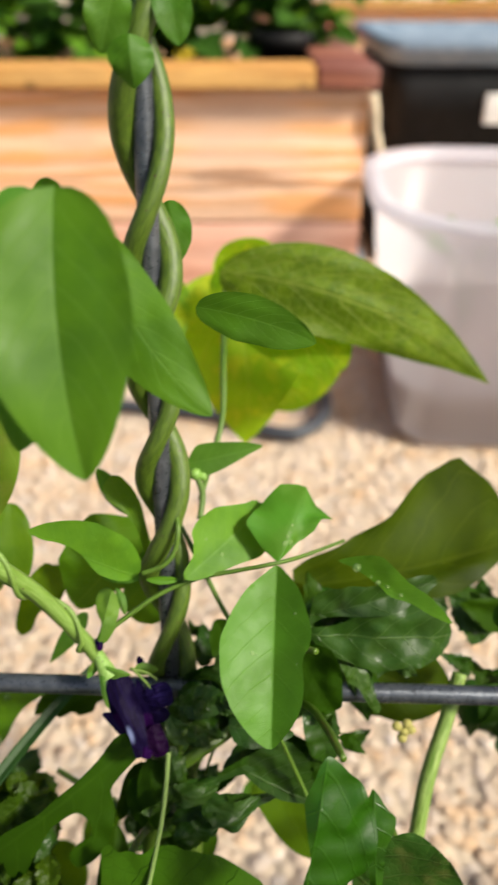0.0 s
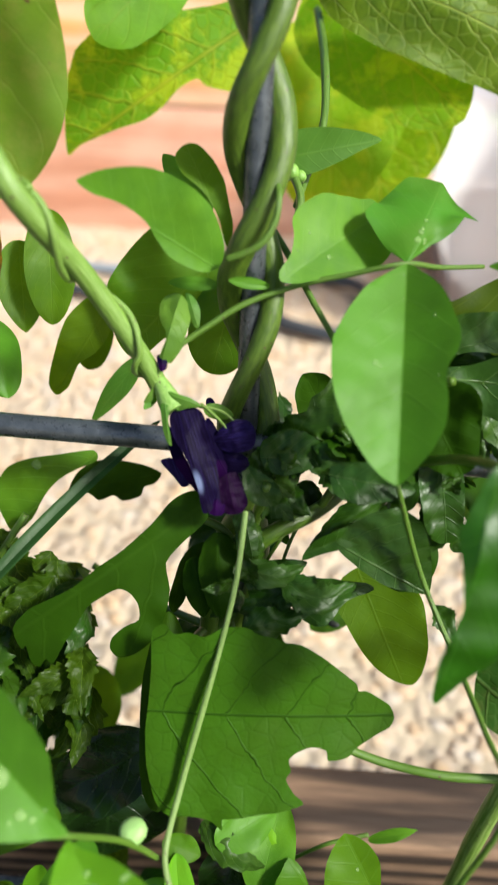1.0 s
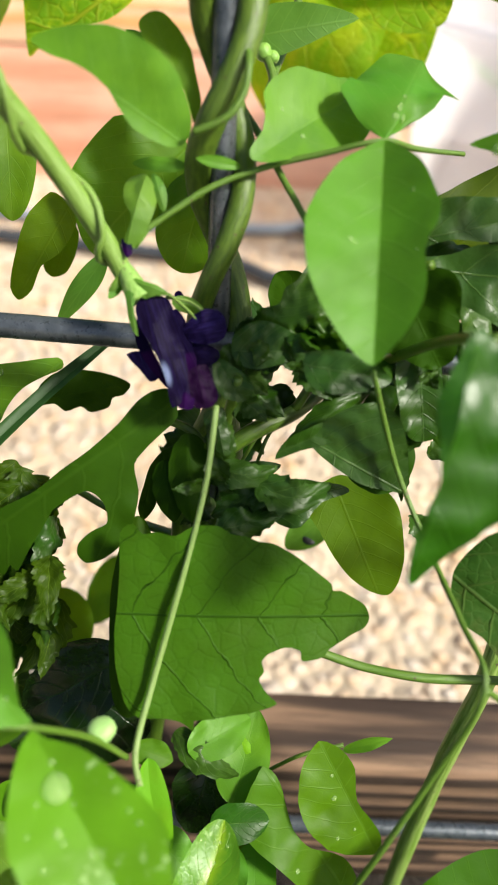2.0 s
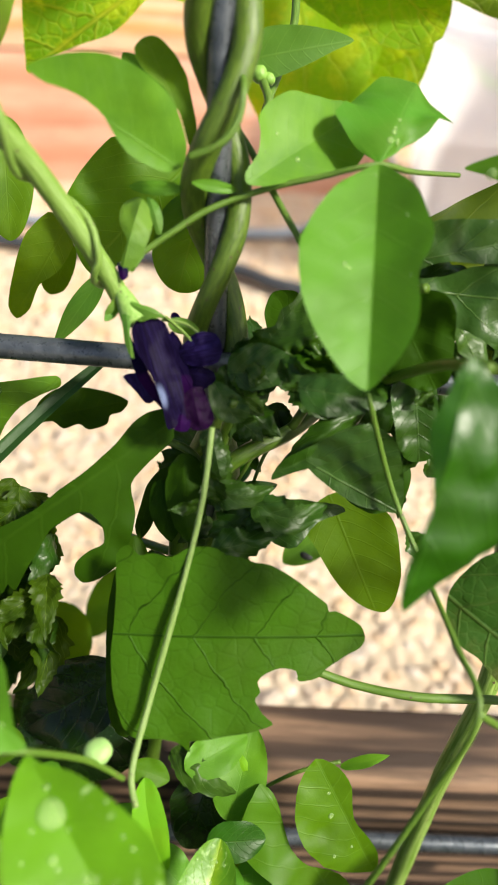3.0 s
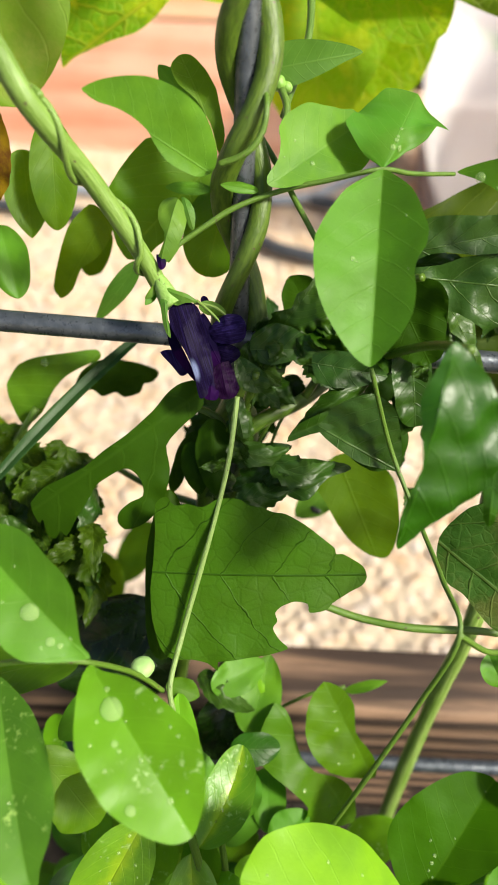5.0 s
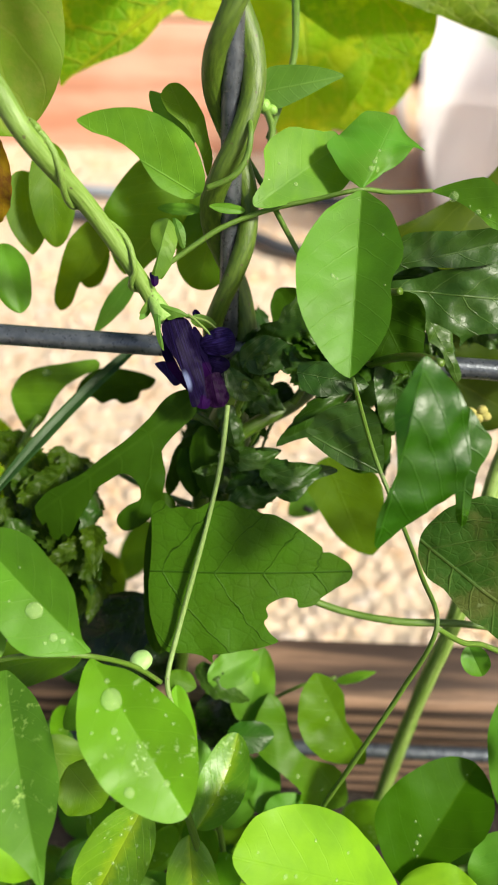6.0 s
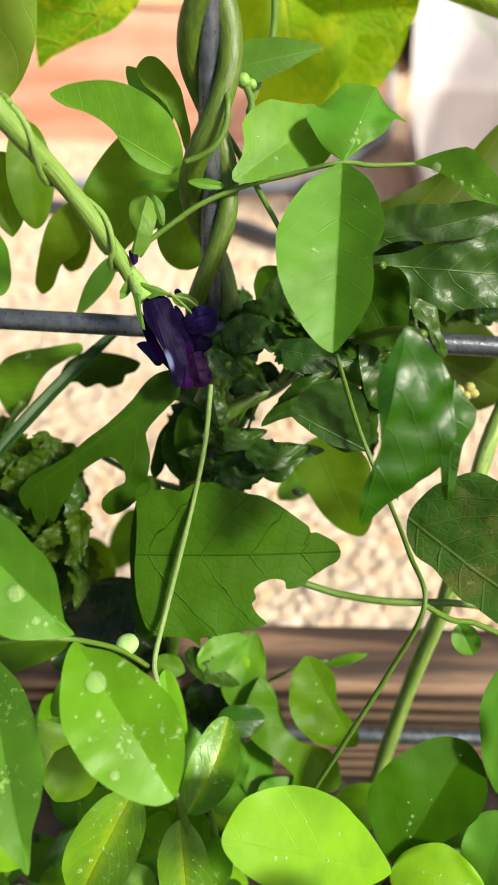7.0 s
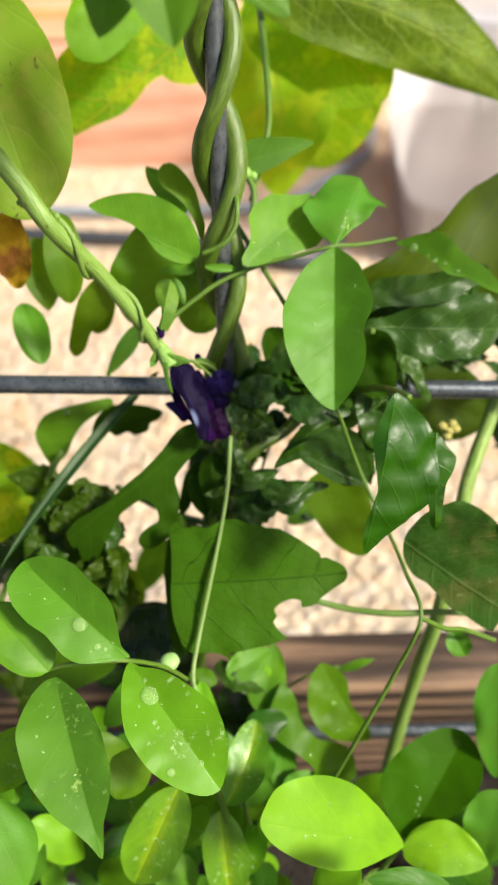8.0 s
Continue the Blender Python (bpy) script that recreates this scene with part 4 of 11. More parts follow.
leaf(vine, M_pea_dark, (-0.0319, 0.2162, 0.4265), (-0.0383, 0.1985, 0.4024), 0.0207, (0.12, -0.82, 0.57), fold=10, sag=0.05, shape=(0.5, 2.6, 0.5))
cut_leaf(vine, M_pea_olive, (-0.0778, 0.2287, 0.4017), (-0.0839, 0.2253, 0.3847), (0.07, -0.98, 0.17), ((-0.15, 0.17), (0.42, 0.27), (0.87, 0.25), (1.02, 0.05), (0.83, -0.17), (0.44, -0.24), (0.03, -0.18)), fold=6, sag=0.05)
cut_leaf(vine, M_pea_olive, (-0.0740, 0.2174, 0.4136), (-0.0918, 0.2080, 0.3861), (0.06, -0.96, 0.29), ((-0.01, 0.19), (0.24, 0.26), (0.43, 0.24), (0.69, 0.18), (0.95, 0.10), (1.02, -0.02), (0.86, -0.08), (0.61, -0.05), (0.42, -0.13), (0.22, -0.15), (0.02, -0.10), (-0.02, 0.05)), fold=8, sag=0.05, ripple=0.08)
leaf(vine, M_pea_dark, (-0.0907, 0.2245, 0.4427), (-0.0893, 0.2084, 0.4115), 0.0156, (0.28, -0.85, 0.45), fold=12, sag=0.05, shape=(0.45, 2.2, 0.6))
leaf(vine, M_pea_dark, (-0.1026, 0.2272, 0.4312), (-0.0986, 0.2090, 0.4079), 0.0152, (0.29, -0.73, 0.62), fold=12, sag=0.05, shape=(0.5, 1.8, 0.8))
leaf(vine, M_pea, (-0.1073, 0.2043, 0.4146), (-0.0994, 0.1875, 0.3971), 0.0129, (0.25, -0.64, 0.73), fold=12, sag=0.05, shape=(0.5, 2.2, 0.6))
leaf(vine, M_pea_dull, (-0.0610, 0.2021, 0.4049), (-0.0775, 0.1950, 0.3832), 0.0073, (0.03, -0.96, 0.29), fold=12, sag=0.03, shape=(0.4, 1.5, 1.0))
cut_leaf(vine, M_pea, (0.0346, 0.1864, 0.4470), (0.0709, 0.1666, 0.4372), (-0.30, -0.81, 0.51), ((0.00, 0.00), (0.11, -0.11), (0.28, -0.22), (0.41, -0.20), (0.57, -0.14), (0.79, -0.11), (1.01, -0.00), (0.85, 0.02), (0.66, 0.01), (0.50, 0.04), (0.39, 0.01), (0.25, -0.01), (0.12, -0.01)), fold=10, sag=0.05, ripple=0.06, wide=0.2, drops=((0.16, -0.03, 0.00147), (0.36, -0.01, 0.00092), (0.44, -0.02, 0.00073), (0.56, -0.01, 0.00073), (0.29, -0.02, 0.00037),))
leaf(vine, M_pea, (-0.0215, 0.1853, 0.4391), (-0.0324, 0.1832, 0.4413), 0.0031, (0.25, -0.89, 0.38), fold=10, sag=0.05, shape=(0.5, 2, 0.7))
leaf(vine, M_pea, (-0.0352, 0.1880, 0.4376), (-0.0490, 0.1880, 0.4377), 0.0038, (0.00, -0.91, 0.42), fold=10, sag=0.05, shape=(0.5, 2, 0.7))
leaf(vine, M_pea, (-0.0504, 0.1701, 0.4134), (-0.0535, 0.1653, 0.4113), 0.0025, (0.40, -0.57, 0.72), fold=10, sag=0.05, shape=(0.5, 2, 0.7))
leaf(vine, M_pea_near, (-0.0126, 0.2044, 0.5339), (0.0238, 0.1986, 0.5246), 0.0146, (-0.12, -0.98, 0.17), fold=8, sag=0.08, bend=-0.0023, shape=(0.45, 1.9, 0.7))
leaf(vine, M_pea_near, (-0.0265, 0.2063, 0.6058), (-0.0259, 0.2041, 0.5936), 0.0116, (-0.04, -0.98, 0.17), fold=-22, sag=0.1, shape=(0.42, 1.7, 0.85), twist=30)
leaf(vine, M_pea_near, (-0.0216, 0.2290, 0.5588), (-0.0176, 0.2217, 0.5424), 0.0108, (-0.11, -0.92, 0.39), fold=-14, sag=0.05, shape=(0.45, 1.8, 0.8))
leaf(vine, M_pea_near, (-0.0531, 0.1956, 0.5716), (-0.0445, 0.1921, 0.5664), 0.0090, (-0.17, -0.92, 0.34), fold=8, sag=0.05, shape=(0.45, 2.2, 0.6))
leaf(vine, M_pea_dark, (-0.0867, 0.0841, 0.2897), (-0.0663, 0.0739, 0.2617), 0.0184, (0.56, -0.56, 0.61), fold=8, sag=0.05)
leaf(vine, M_pea_heart, (-0.0469, 0.0632, 0.2937), (-0.0656, 0.0402, 0.2613), 0.0220, (-0.13, -0.77, 0.62), fold=18, sag=0.05, shape=(0.45, 2, 0.7), drops=((0.028, 0.0029, 0.00092), (0.0326, 0.0028, 0.0011), (0.0127, 0.0018, 0.00073), (0.0211, 0.0009, 0.00073), (0.006, 0.0019, 0.00073), (0.0153, 0.0061, 0.00037), (0.0284, -0.0055, 0.00041), (0.037, -0.0039, 0.00054), (0.0216, -0.0006, 0.00049), (0.0142, 0.0043, 0.00036), (0.0149, -0.0063, 0.00042), (0.0204, 0.0053, 0.00046), (0.0117, -0.0032, 0.00066), (0.0105, 0.0016, 0.00045)))
leaf(vine, M_pea_heart, (-0.0300, 0.0594, 0.2839), (-0.0177, 0.0880, 0.2934), 0.0159, (0.06, -0.34, 0.94), fold=18, sag=0.06, bend=0.0019, shape=(0.5, 2.2, 0.6), drops=((0.0161, 0.0003, 0.00095), (0.0118, 0.0012, 0.00076), (0.0212, 0.0011, 0.00057), (0.02, -0.0015, 0.00058), (0.0166, 0.0014, 0.00065), (0.0182, -0.0034, 0.00036), (0.0262, -0.0001, 0.00041), (0.0262, 0.0008, 0.00059), (0.0247, -0.0021, 0.00046), (0.0246, -0.0035, 0.0006), (0.0083, 0.0018, 0.00058), (0.0264, 0.0033, 0.00051)))
leaf(vine, M_pea_heart, (-0.0325, 0.0581, 0.2826), (-0.0290, 0.0356, 0.2506), 0.0172, (0.16, -0.80, 0.58), fold=18, sag=0.05, drops=((0.013, -0.0036, 0.00051), (0.021, -0.0044, 0.00064), (0.0203, 0.0021, 0.00041), (0.0143, -0.005, 0.00045), (0.0145, -0.0008, 0.00046), (0.0285, 0.004, 0.00039), (0.018, -0.0034, 0.00056), (0.0329, -0.0031, 0.00059), (0.0157, -0.005, 0.00059)))
leaf(vine, M_pea, (-0.0593, 0.0908, 0.3282), (-0.0759, 0.0827, 0.3026), 0.0121, (-0.21, -0.88, 0.42), fold=8, sag=0.05, bend=-0.0015)
leaf(vine, M_pea_lime, (-0.0395, 0.0971, 0.3087), (-0.0325, 0.0825, 0.2849), 0.0093, (0.24, -0.79, 0.56), fold=15, sag=0.06, bend=0.0016)
leaf(vine, M_pea_dark, (-0.0437, 0.1001, 0.3089), (-0.0329, 0.0986, 0.3044), 0.0078, (0.27, -0.51, 0.82), fold=12, sag=0.08)
cut_leaf(vine, M_pea_lime, (0.0337, 0.0423, 0.2886), (-0.0176, 0.0399, 0.3228), (0.53, -0.34, 0.77), ((-0.00, -0.00), (0.08, 0.09), (0.21, 0.18), (0.36, 0.26), (0.51, 0.29), (0.66, 0.28), (0.80, 0.24), (0.90, 0.18), (0.97, 0.08), (1.00, -0.00), (0.95, -0.06), (0.86, -0.11), (0.72, -0.15), (0.54, -0.17), (0.34, -0.15), (0.17, -0.08)), fold=-13, sag=0.06, ripple=0.06, wide=0.35, drops=((0.73, -0.03, 0.00073), (0.68, -0.02, 0.00055), (0.58, 0.14, 0.00047), (0.88, 0.04, 0.00044), (0.38, 0.12, 0.00048), (0.45, -0.00, 0.00047),))
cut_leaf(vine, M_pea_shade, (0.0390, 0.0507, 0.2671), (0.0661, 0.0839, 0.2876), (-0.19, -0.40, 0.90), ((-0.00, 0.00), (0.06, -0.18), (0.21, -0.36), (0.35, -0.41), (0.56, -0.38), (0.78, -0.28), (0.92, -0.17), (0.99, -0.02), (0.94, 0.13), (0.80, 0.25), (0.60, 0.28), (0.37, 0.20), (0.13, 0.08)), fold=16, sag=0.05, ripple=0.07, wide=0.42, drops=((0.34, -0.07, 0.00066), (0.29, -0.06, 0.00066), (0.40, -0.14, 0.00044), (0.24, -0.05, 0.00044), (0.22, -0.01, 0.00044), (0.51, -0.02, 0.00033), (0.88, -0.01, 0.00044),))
leaf(vine, M_pea_lime, (0.0368, 0.0476, 0.2685), (0.0676, 0.0411, 0.2702), 0.0186, (-0.14, -0.44, 0.89), fold=8, sag=0.06, bend=-0.0037, drops=((0.0241, -0.0028, 0.00062), (0.0065, 0.0046, 0.00058), (0.0266, 0.0008, 0.00039), (0.0264, -0.0006, 0.00036), (0.0189, -0.0, 0.00049), (0.0102, -0.0038, 0.00052), (0.0164, -0.0037, 0.00048), (0.021, 0.0021, 0.00049), (0.0148, -0.0014, 0.0004)))
leaf(vine, M_pea, (0.0760, 0.0971, 0.3167), (0.0745, 0.0674, 0.2830), 0.0173, (-0.36, -0.69, 0.63), fold=8, sag=0.05)
leaf(vine, M_pea, (0.0761, 0.0630, 0.2814), (0.0673, 0.0446, 0.2623), 0.0206, (-0.43, -0.54, 0.72), fold=8, sag=0.05)
cut_leaf(vine, M_pea_mid, (0.0299, 0.0942, 0.2605), (0.0099, 0.1130, 0.2921), (0.15, -0.81, 0.57), ((1.00, 0.00), (0.87, 0.12), (0.71, 0.14), (0.48, 0.05), (0.28, 0.08), (0.11, 0.09), (-0.06, 0.01), (0.11, -0.15), (0.30, -0.30), (0.53, -0.36), (0.72, -0.33), (0.91, -0.20)), fold=12, sag=0.06, ripple=0.12, crinkle=0.02, wide=0.4, drops=((0.59, -0.09, 0.00091), (0.74, -0.03, 0.00056), (0.29, -0.06, 0.00058), (0.33, -0.20, 0.00058),))
cut_leaf(vine, M_pea_mid, (0.0244, 0.0857, 0.2401), (-0.0067, 0.1077, 0.2846), (0.35, -0.72, 0.60), ((1.00, 0.00), (0.98, -0.11), (0.88, -0.24), (0.73, -0.27), (0.56, -0.22), (0.40, -0.19), (0.34, -0.26), (0.12, -0.15), (-0.02, 0.01), (0.14, 0.10), (0.32, 0.09), (0.47, -0.02), (0.63, -0.05), (0.80, -0.00), (0.93, 0.03)), fold=10, sag=0.05, ripple=0.14, crinkle=0.03, wide=0.3, drops=((0.47, -0.15, 0.00094), (0.25, -0.07, 0.00072),))
leaf(vine, M_pea_lime, (-0.0128, 0.1025, 0.2724), (-0.0165, 0.1176, 0.2881), 0.0129, (0.06, -0.71, 0.70), fold=8, sag=0.05)
leaf(vine, M_pea, (-0.0225, 0.0722, 0.2482), (-0.0070, 0.0928, 0.2551), 0.0129, (0.03, -0.34, 0.94), fold=8, sag=0.05)
leaf(vine, M_pea, (0.0165, 0.0735, 0.2349), (-0.0014, 0.0804, 0.2493), 0.0130, (0.38, -0.56, 0.74), fold=8, sag=0.05)
leaf(vine, M_pea, (0.0201, 0.1189, 0.2748), (0.0352, 0.1196, 0.2827), 0.0040, (-0.38, -0.52, 0.77), fold=8, sag=0.05, shape=(0.5, 1.6, 0.9))
leaf(vine, M_pea, (0.0583, 0.1062, 0.3263), (0.0634, 0.0992, 0.3190), 0.0094, (-0.13, -0.76, 0.64), fold=20, sag=0.1)
cut_leaf(vine, M_pea_olive, (0.0122, 0.1723, 0.3453), (0.0287, 0.1504, 0.3164), (-0.09, -0.82, 0.57), ((0.14, 0.28), (-0.00, 0.14), (-0.03, -0.06), (0.09, -0.26), (0.25, -0.38), (0.40, -0.40), (0.61, -0.35), (0.77, -0.30), (0.96, -0.18), (1.03, -0.07), (0.95, 0.05), (0.78, 0.16), (0.57, 0.22), (0.33, 0.25)), fold=6, sag=0.05, ripple=0.06)
leaf(vine, M_pea_dull, (0.0162, 0.1899, 0.3125), (0.0003, 0.1839, 0.2992), 0.0122, (-0.23, -0.76, 0.61), fold=8, sag=0.05)
leaf(vine, M_pea, (-0.0659, 0.2096, 0.2613), (-0.0807, 0.1954, 0.2294), 0.0177, (-0.03, -0.91, 0.42), fold=8, sag=0.05)
leaf(vine, M_pea_dark, (-0.0946, 0.1786, 0.2726), (-0.0773, 0.1611, 0.2542), 0.0283, (0.23, -0.58, 0.78), fold=8, sag=0.05)
stem(vine, "stem", M_vine, [(-0.0935, 0.1756, 0.4856), (-0.0860, 0.1712, 0.4767), (-0.0789, 0.1676, 0.4657), (-0.0670, 0.1721, 0.4458), (-0.0549, 0.1717, 0.4251), (-0.0494, 0.1708, 0.4141)], 0.0033, 0.0026)
stem(vine, "petiole", M_pea_stem, [(-0.0493, 0.1735, 0.4227), (-0.0382, 0.1786, 0.4293), (-0.0280, 0.1826, 0.4349), (-0.0143, 0.1857, 0.4395), (-0.0009, 0.1853, 0.4434), (0.0129, 0.1850, 0.4472), (0.0236, 0.1935, 0.4430), (0.0394, 0.2068, 0.4381)], 0.0009, 0.0007)
stem(vine, "petiole", M_pea_stem, [(-0.0232, 0.2073, 0.4490), (-0.0163, 0.1957, 0.4427), (-0.0105, 0.1866, 0.4361), (-0.0055, 0.1788, 0.4308), (0.0018, 0.1718, 0.4206)], 0.0009, 0.0009)
stem(vine, "petiole", M_pea_stem, [(-0.0326, 0.1782, 0.4491), (-0.0253, 0.1786, 0.4524), (-0.0213, 0.1811, 0.4571), (-0.0203, 0.1848, 0.4631), (-0.0216, 0.1928, 0.4657)], 0.0009, 0.0009)
stem(vine, "stem", M_tendril, [(-0.0249, 0.1502, 0.3904), (-0.0256, 0.1436, 0.3823), (-0.0266, 0.1376, 0.3747), (-0.0288, 0.1301, 0.3652), (-0.0316, 0.1220, 0.3552), (-0.0348, 0.1135, 0.3444), (-0.0381, 0.1032, 0.3343), (-0.0407, 0.0897, 0.3274), (-0.0388, 0.0825, 0.3239)], 0.0008, 0.0009)
stem(vine, "petiole", M_pea_stem, [(-0.0913, 0.0795, 0.3498), (-0.0800, 0.0786, 0.3560), (-0.0698, 0.0776, 0.3593), (-0.0598, 0.0793, 0.3566), (-0.0501, 0.0859, 0.3404), (-0.0428, 0.0886, 0.3259)], 0.0008, 0.0008)
stem(vine, "stem", M_pea_stem, [(0.0130, 0.1473, 0.4053), (0.0232, 0.1428, 0.3772), (0.0326, 0.1271, 0.3626), (0.0359, 0.1067, 0.3630), (0.0379, 0.0893, 0.3622), (0.0308, 0.0822, 0.3376), (0.0209, 0.0736, 0.3143), (0.0113, 0.0670, 0.2859)], 0.0007, 0.0008)
stem(vine, "stem", M_pea_stem, [(0.0068, 0.1207, 0.3272), (0.0196, 0.1182, 0.3245), (0.0368, 0.1155, 0.3245), (0.0587, 0.1167, 0.3228), (0.0801, 0.1183, 0.3171)], 0.0013, 0.0013)
stem(vine, "petiole", M_pea_stem, [(0.0379, 0.0893, 0.3622), (0.0489, 0.0932, 0.3489), (0.0588, 0.0982, 0.3396), (0.0731, 0.1006, 0.3276)], 0.0009, 0.0009)
stem(eggplant, "stem", M_pale, [(0.0882, 0.1897, 0.3825), (0.0819, 0.1776, 0.3686), (0.0731, 0.1618, 0.3523), (0.0665, 0.1423, 0.3277), (0.0622, 0.1293, 0.3070), (0.0582, 0.1252, 0.2595), (0.0537, 0.1175, 0.1939), (0.0515, 0.1100, 0.1429)], 0.0028, 0.0034)
stem(vine, "stem", M_pea_stem, [(-0.0077, 0.3602, 0.4823), (-0.0072, 0.2825, 0.4779), (-0.0070, 0.2548, 0.4665), (-0.0098, 0.2409, 0.4579), (-0.0151, 0.2185, 0.4490)], 0.0016, 0.0010)
stem(vine, "stem", M_pea_stem, [(-0.0328, 0.0587, 0.3034), (-0.0302, 0.0567, 0.2826), (-0.0256, 0.0482, 0.2665), (-0.0218, 0.0378, 0.2413)], 0.0013, 0.0013)
stem(vine, "stem", M_pea_stem, [(-0.0242, 0.0692, 0.2739), (-0.0211, 0.0615, 0.2515), (-0.0176, 0.0518, 0.2270)], 0.0011, 0.0011)
stem(eggplant, "stem", M_pepper_stem, [(0.0080, 0.1834, 0.3750), (-0.0033, 0.1714, 0.3727), (-0.0150, 0.1632, 0.3715), (-0.0257, 0.1591, 0.3644), (-0.0339, 0.1571, 0.3537), (-0.0356, 0.1553, 0.3346), (-0.0391, 0.1499, 0.3001), (-0.0469, 0.1366, 0.2286), (-0.0526, 0.1122, 0.1457)], 0.0022, 0.0034)
stem(eggplant, "stem", M_pepper_stem, [(-0.0257, 0.1591, 0.3644), (-0.0224, 0.1575, 0.3800), (-0.0195, 0.1557, 0.3954)], 0.0020, 0.0012)
stem(eggplant, "petiole", M_pepper_stem, [(-0.0033, 0.1714, 0.3727), (0.0107, 0.1763, 0.3993), (0.0209, 0.1703, 0.4190), (0.0263, 0.1651, 0.4251)], 0.0015, 0.0012)
stem(eggplant, "petiole", M_pepper_stem, [(-0.0356, 0.1553, 0.3346), (-0.0409, 0.1456, 0.3360), (-0.0474, 0.1243, 0.3355)], 0.0016, 0.0012)
stem(eggplant, "petiole", M_pepper_stem, [(-0.0257, 0.1591, 0.3644), (-0.0326, 0.1629, 0.3712), (-0.0405, 0.1648, 0.3733)], 0.0014, 0.0012)
stem(eggplant, "petiole", M_pepper_stem, [(0.0080, 0.1834, 0.3750), (0.0225, 0.1631, 0.3999), (0.0274, 0.1402, 0.4194), (0.0300, 0.1213, 0.4315)], 0.0014, 0.0012)
stem(eggplant, "petiole", M_pepper_stem, [(0.0665, 0.1423, 0.3277), (0.0579, 0.1422, 0.3492), (0.0527, 0.1366, 0.3694)], 0.0014, 0.0012)
stem(eggplant, "petiole", M_pepper_stem, [(-0.0356, 0.1553, 0.3346), (-0.0571, 0.1697, 0.3280), (-0.0781, 0.1792, 0.3336)], 0.0014, 0.0012)
stem(herb, "stem", M_pea_stem, [(-0.0982, 0.1790, 0.3566), (-0.1123, 0.1659, 0.3355), (-0.1271, 0.1453, 0.3066), (-0.1443, 0.1231, 0.2686)], 0.0013, 0.0013)
stem(vine, "stem", M_pea_stem, [(0.0372, 0.0493, 0.2673), (0.0297, 0.0442, 0.2476), (0.0251, 0.0350, 0.2093)], 0.0012, 0.0012)
stem(vine, "petiole", M_pea_stem, [(0.0611, 0.0700, 0.2022), (0.0779, 0.0768, 0.1948), (0.1057, 0.0840, 0.1877)], 0.0012, 0.0012)
stem(vine, "petiole", M_pea_stem, [(-0.0041, 0.1160, 0.2647), (0.0068, 0.1176, 0.2735), (0.0201, 0.1201, 0.2761)], 0.0007, 0.0007)
stem(vine, "petiole", M_pea_stem, [(-0.0997, 0.2151, 0.5215), (-0.0921, 0.2343, 0.5218), (-0.0821, 0.2599, 0.5221), (-0.0724, 0.2734, 0.5229)], 0.0011, 0.0011)
cut_leaf(flower_bud, M_sepal, (-0.0448, 0.1820, 0.4368), (-0.0489, 0.1705, 0.4227), (0.02, -0.78, 0.63), ((0.21, 0.26), (0.03, 0.23), (-0.04, 0.07), (0.03, -0.08), (0.20, -0.20), (0.40, -0.23), (0.62, -0.21), (0.80, -0.17), (1.00, -0.06), (1.00, 0.06), (0.80, 0.04), (0.59, 0.03), (0.42, 0.18)), fold=-34, sag=0.12, ripple=0.1, crinkle=0.03, wide=0.3, name='sepal')
cut_leaf(flower_bud, M_sepal, (-0.0431, 0.1836, 0.4368), (-0.0400, 0.1780, 0.4298), (0.02, -0.78, 0.63), ((-0.03, 0.07), (0.15, -0.13), (0.56, -0.20), (1.01, -0.03), (0.91, 0.10), (0.48, 0.11)), fold=-20, sag=0.08, ripple=0.1, name='sepal')
cut_leaf(flower_bud, M_sepal, (-0.0464, 0.1784, 0.4296), (-0.0460, 0.1723, 0.4220), (0.02, -0.78, 0.63), ((-0.02, 0.19), (0.14, -0.18), (0.40, -0.32), (0.77, -0.12), (1.02, 0.09), (0.74, 0.21)), fold=-20, sag=0.08, ripple=0.1, name='sepal')
cut_leaf(flower_bud, M_petal, (-0.0492, 0.1717, 0.4249), (-0.0484, 0.1689, 0.4213), (0.02, -0.78, 0.63), ((0.02, 0.23), (0.27, -0.27), (0.83, -0.26), (1.02, 0.07), (0.72, 0.22)), fold=-20, sag=0.06, name='petal')
leaf(vine, M_pea, (0.0134, 0.1849, 0.4474), (0.0246, 0.2123, 0.4595), 0.0313, (0.15, -0.45, 0.88), fold=-10, sag=0.06, nu=30, nv=12, left=((0, 0), (0.1, 0.4), (0.29, 1.0), (0.5, 0.9), (0.75, 0.75), (0.92, 0.58), (1, 0.2)), right=((0, 0), (0.3, 0.23), (0.5, 0.5), (0.66, 0.58), (0.74, 0.88), (0.8, 0.4), (0.9, 0.2), (1, 0)), drops=((0.0073, -0.0008, 0.00116), (0.0099, -0.0006, 0.00087), (0.0088, 0.0014, 0.00116), (0.0144, -0.0001, 0.00058), (0.0121, -0.0005, 0.00058)))
leaf(vine, M_pea_near, (-0.0380, 0.1571, 0.5813), (-0.0326, 0.1269, 0.5264), 0.0311, (0.14, -0.86, 0.49), fold=20, sag=0.06, bend=0.0022, shape=(0.45, 1.8, 0.75))
leaf(vine, M_pea_near, (-0.0480, 0.1683, 0.5785), (-0.0505, 0.1395, 0.5255), 0.0269, (0.53, -0.75, 0.39), fold=14, sag=0.06, bend=-0.0024, shape=(0.45, 1.8, 0.75))
leaf(vine, M_pea_near, (-0.0368, 0.1820, 0.5639), (-0.0062, 0.1558, 0.5250), 0.0192, (0.02, -0.82, 0.57), fold=-8, sag=0.06, bend=0.0036, shape=(0.42, 1.9, 0.7))
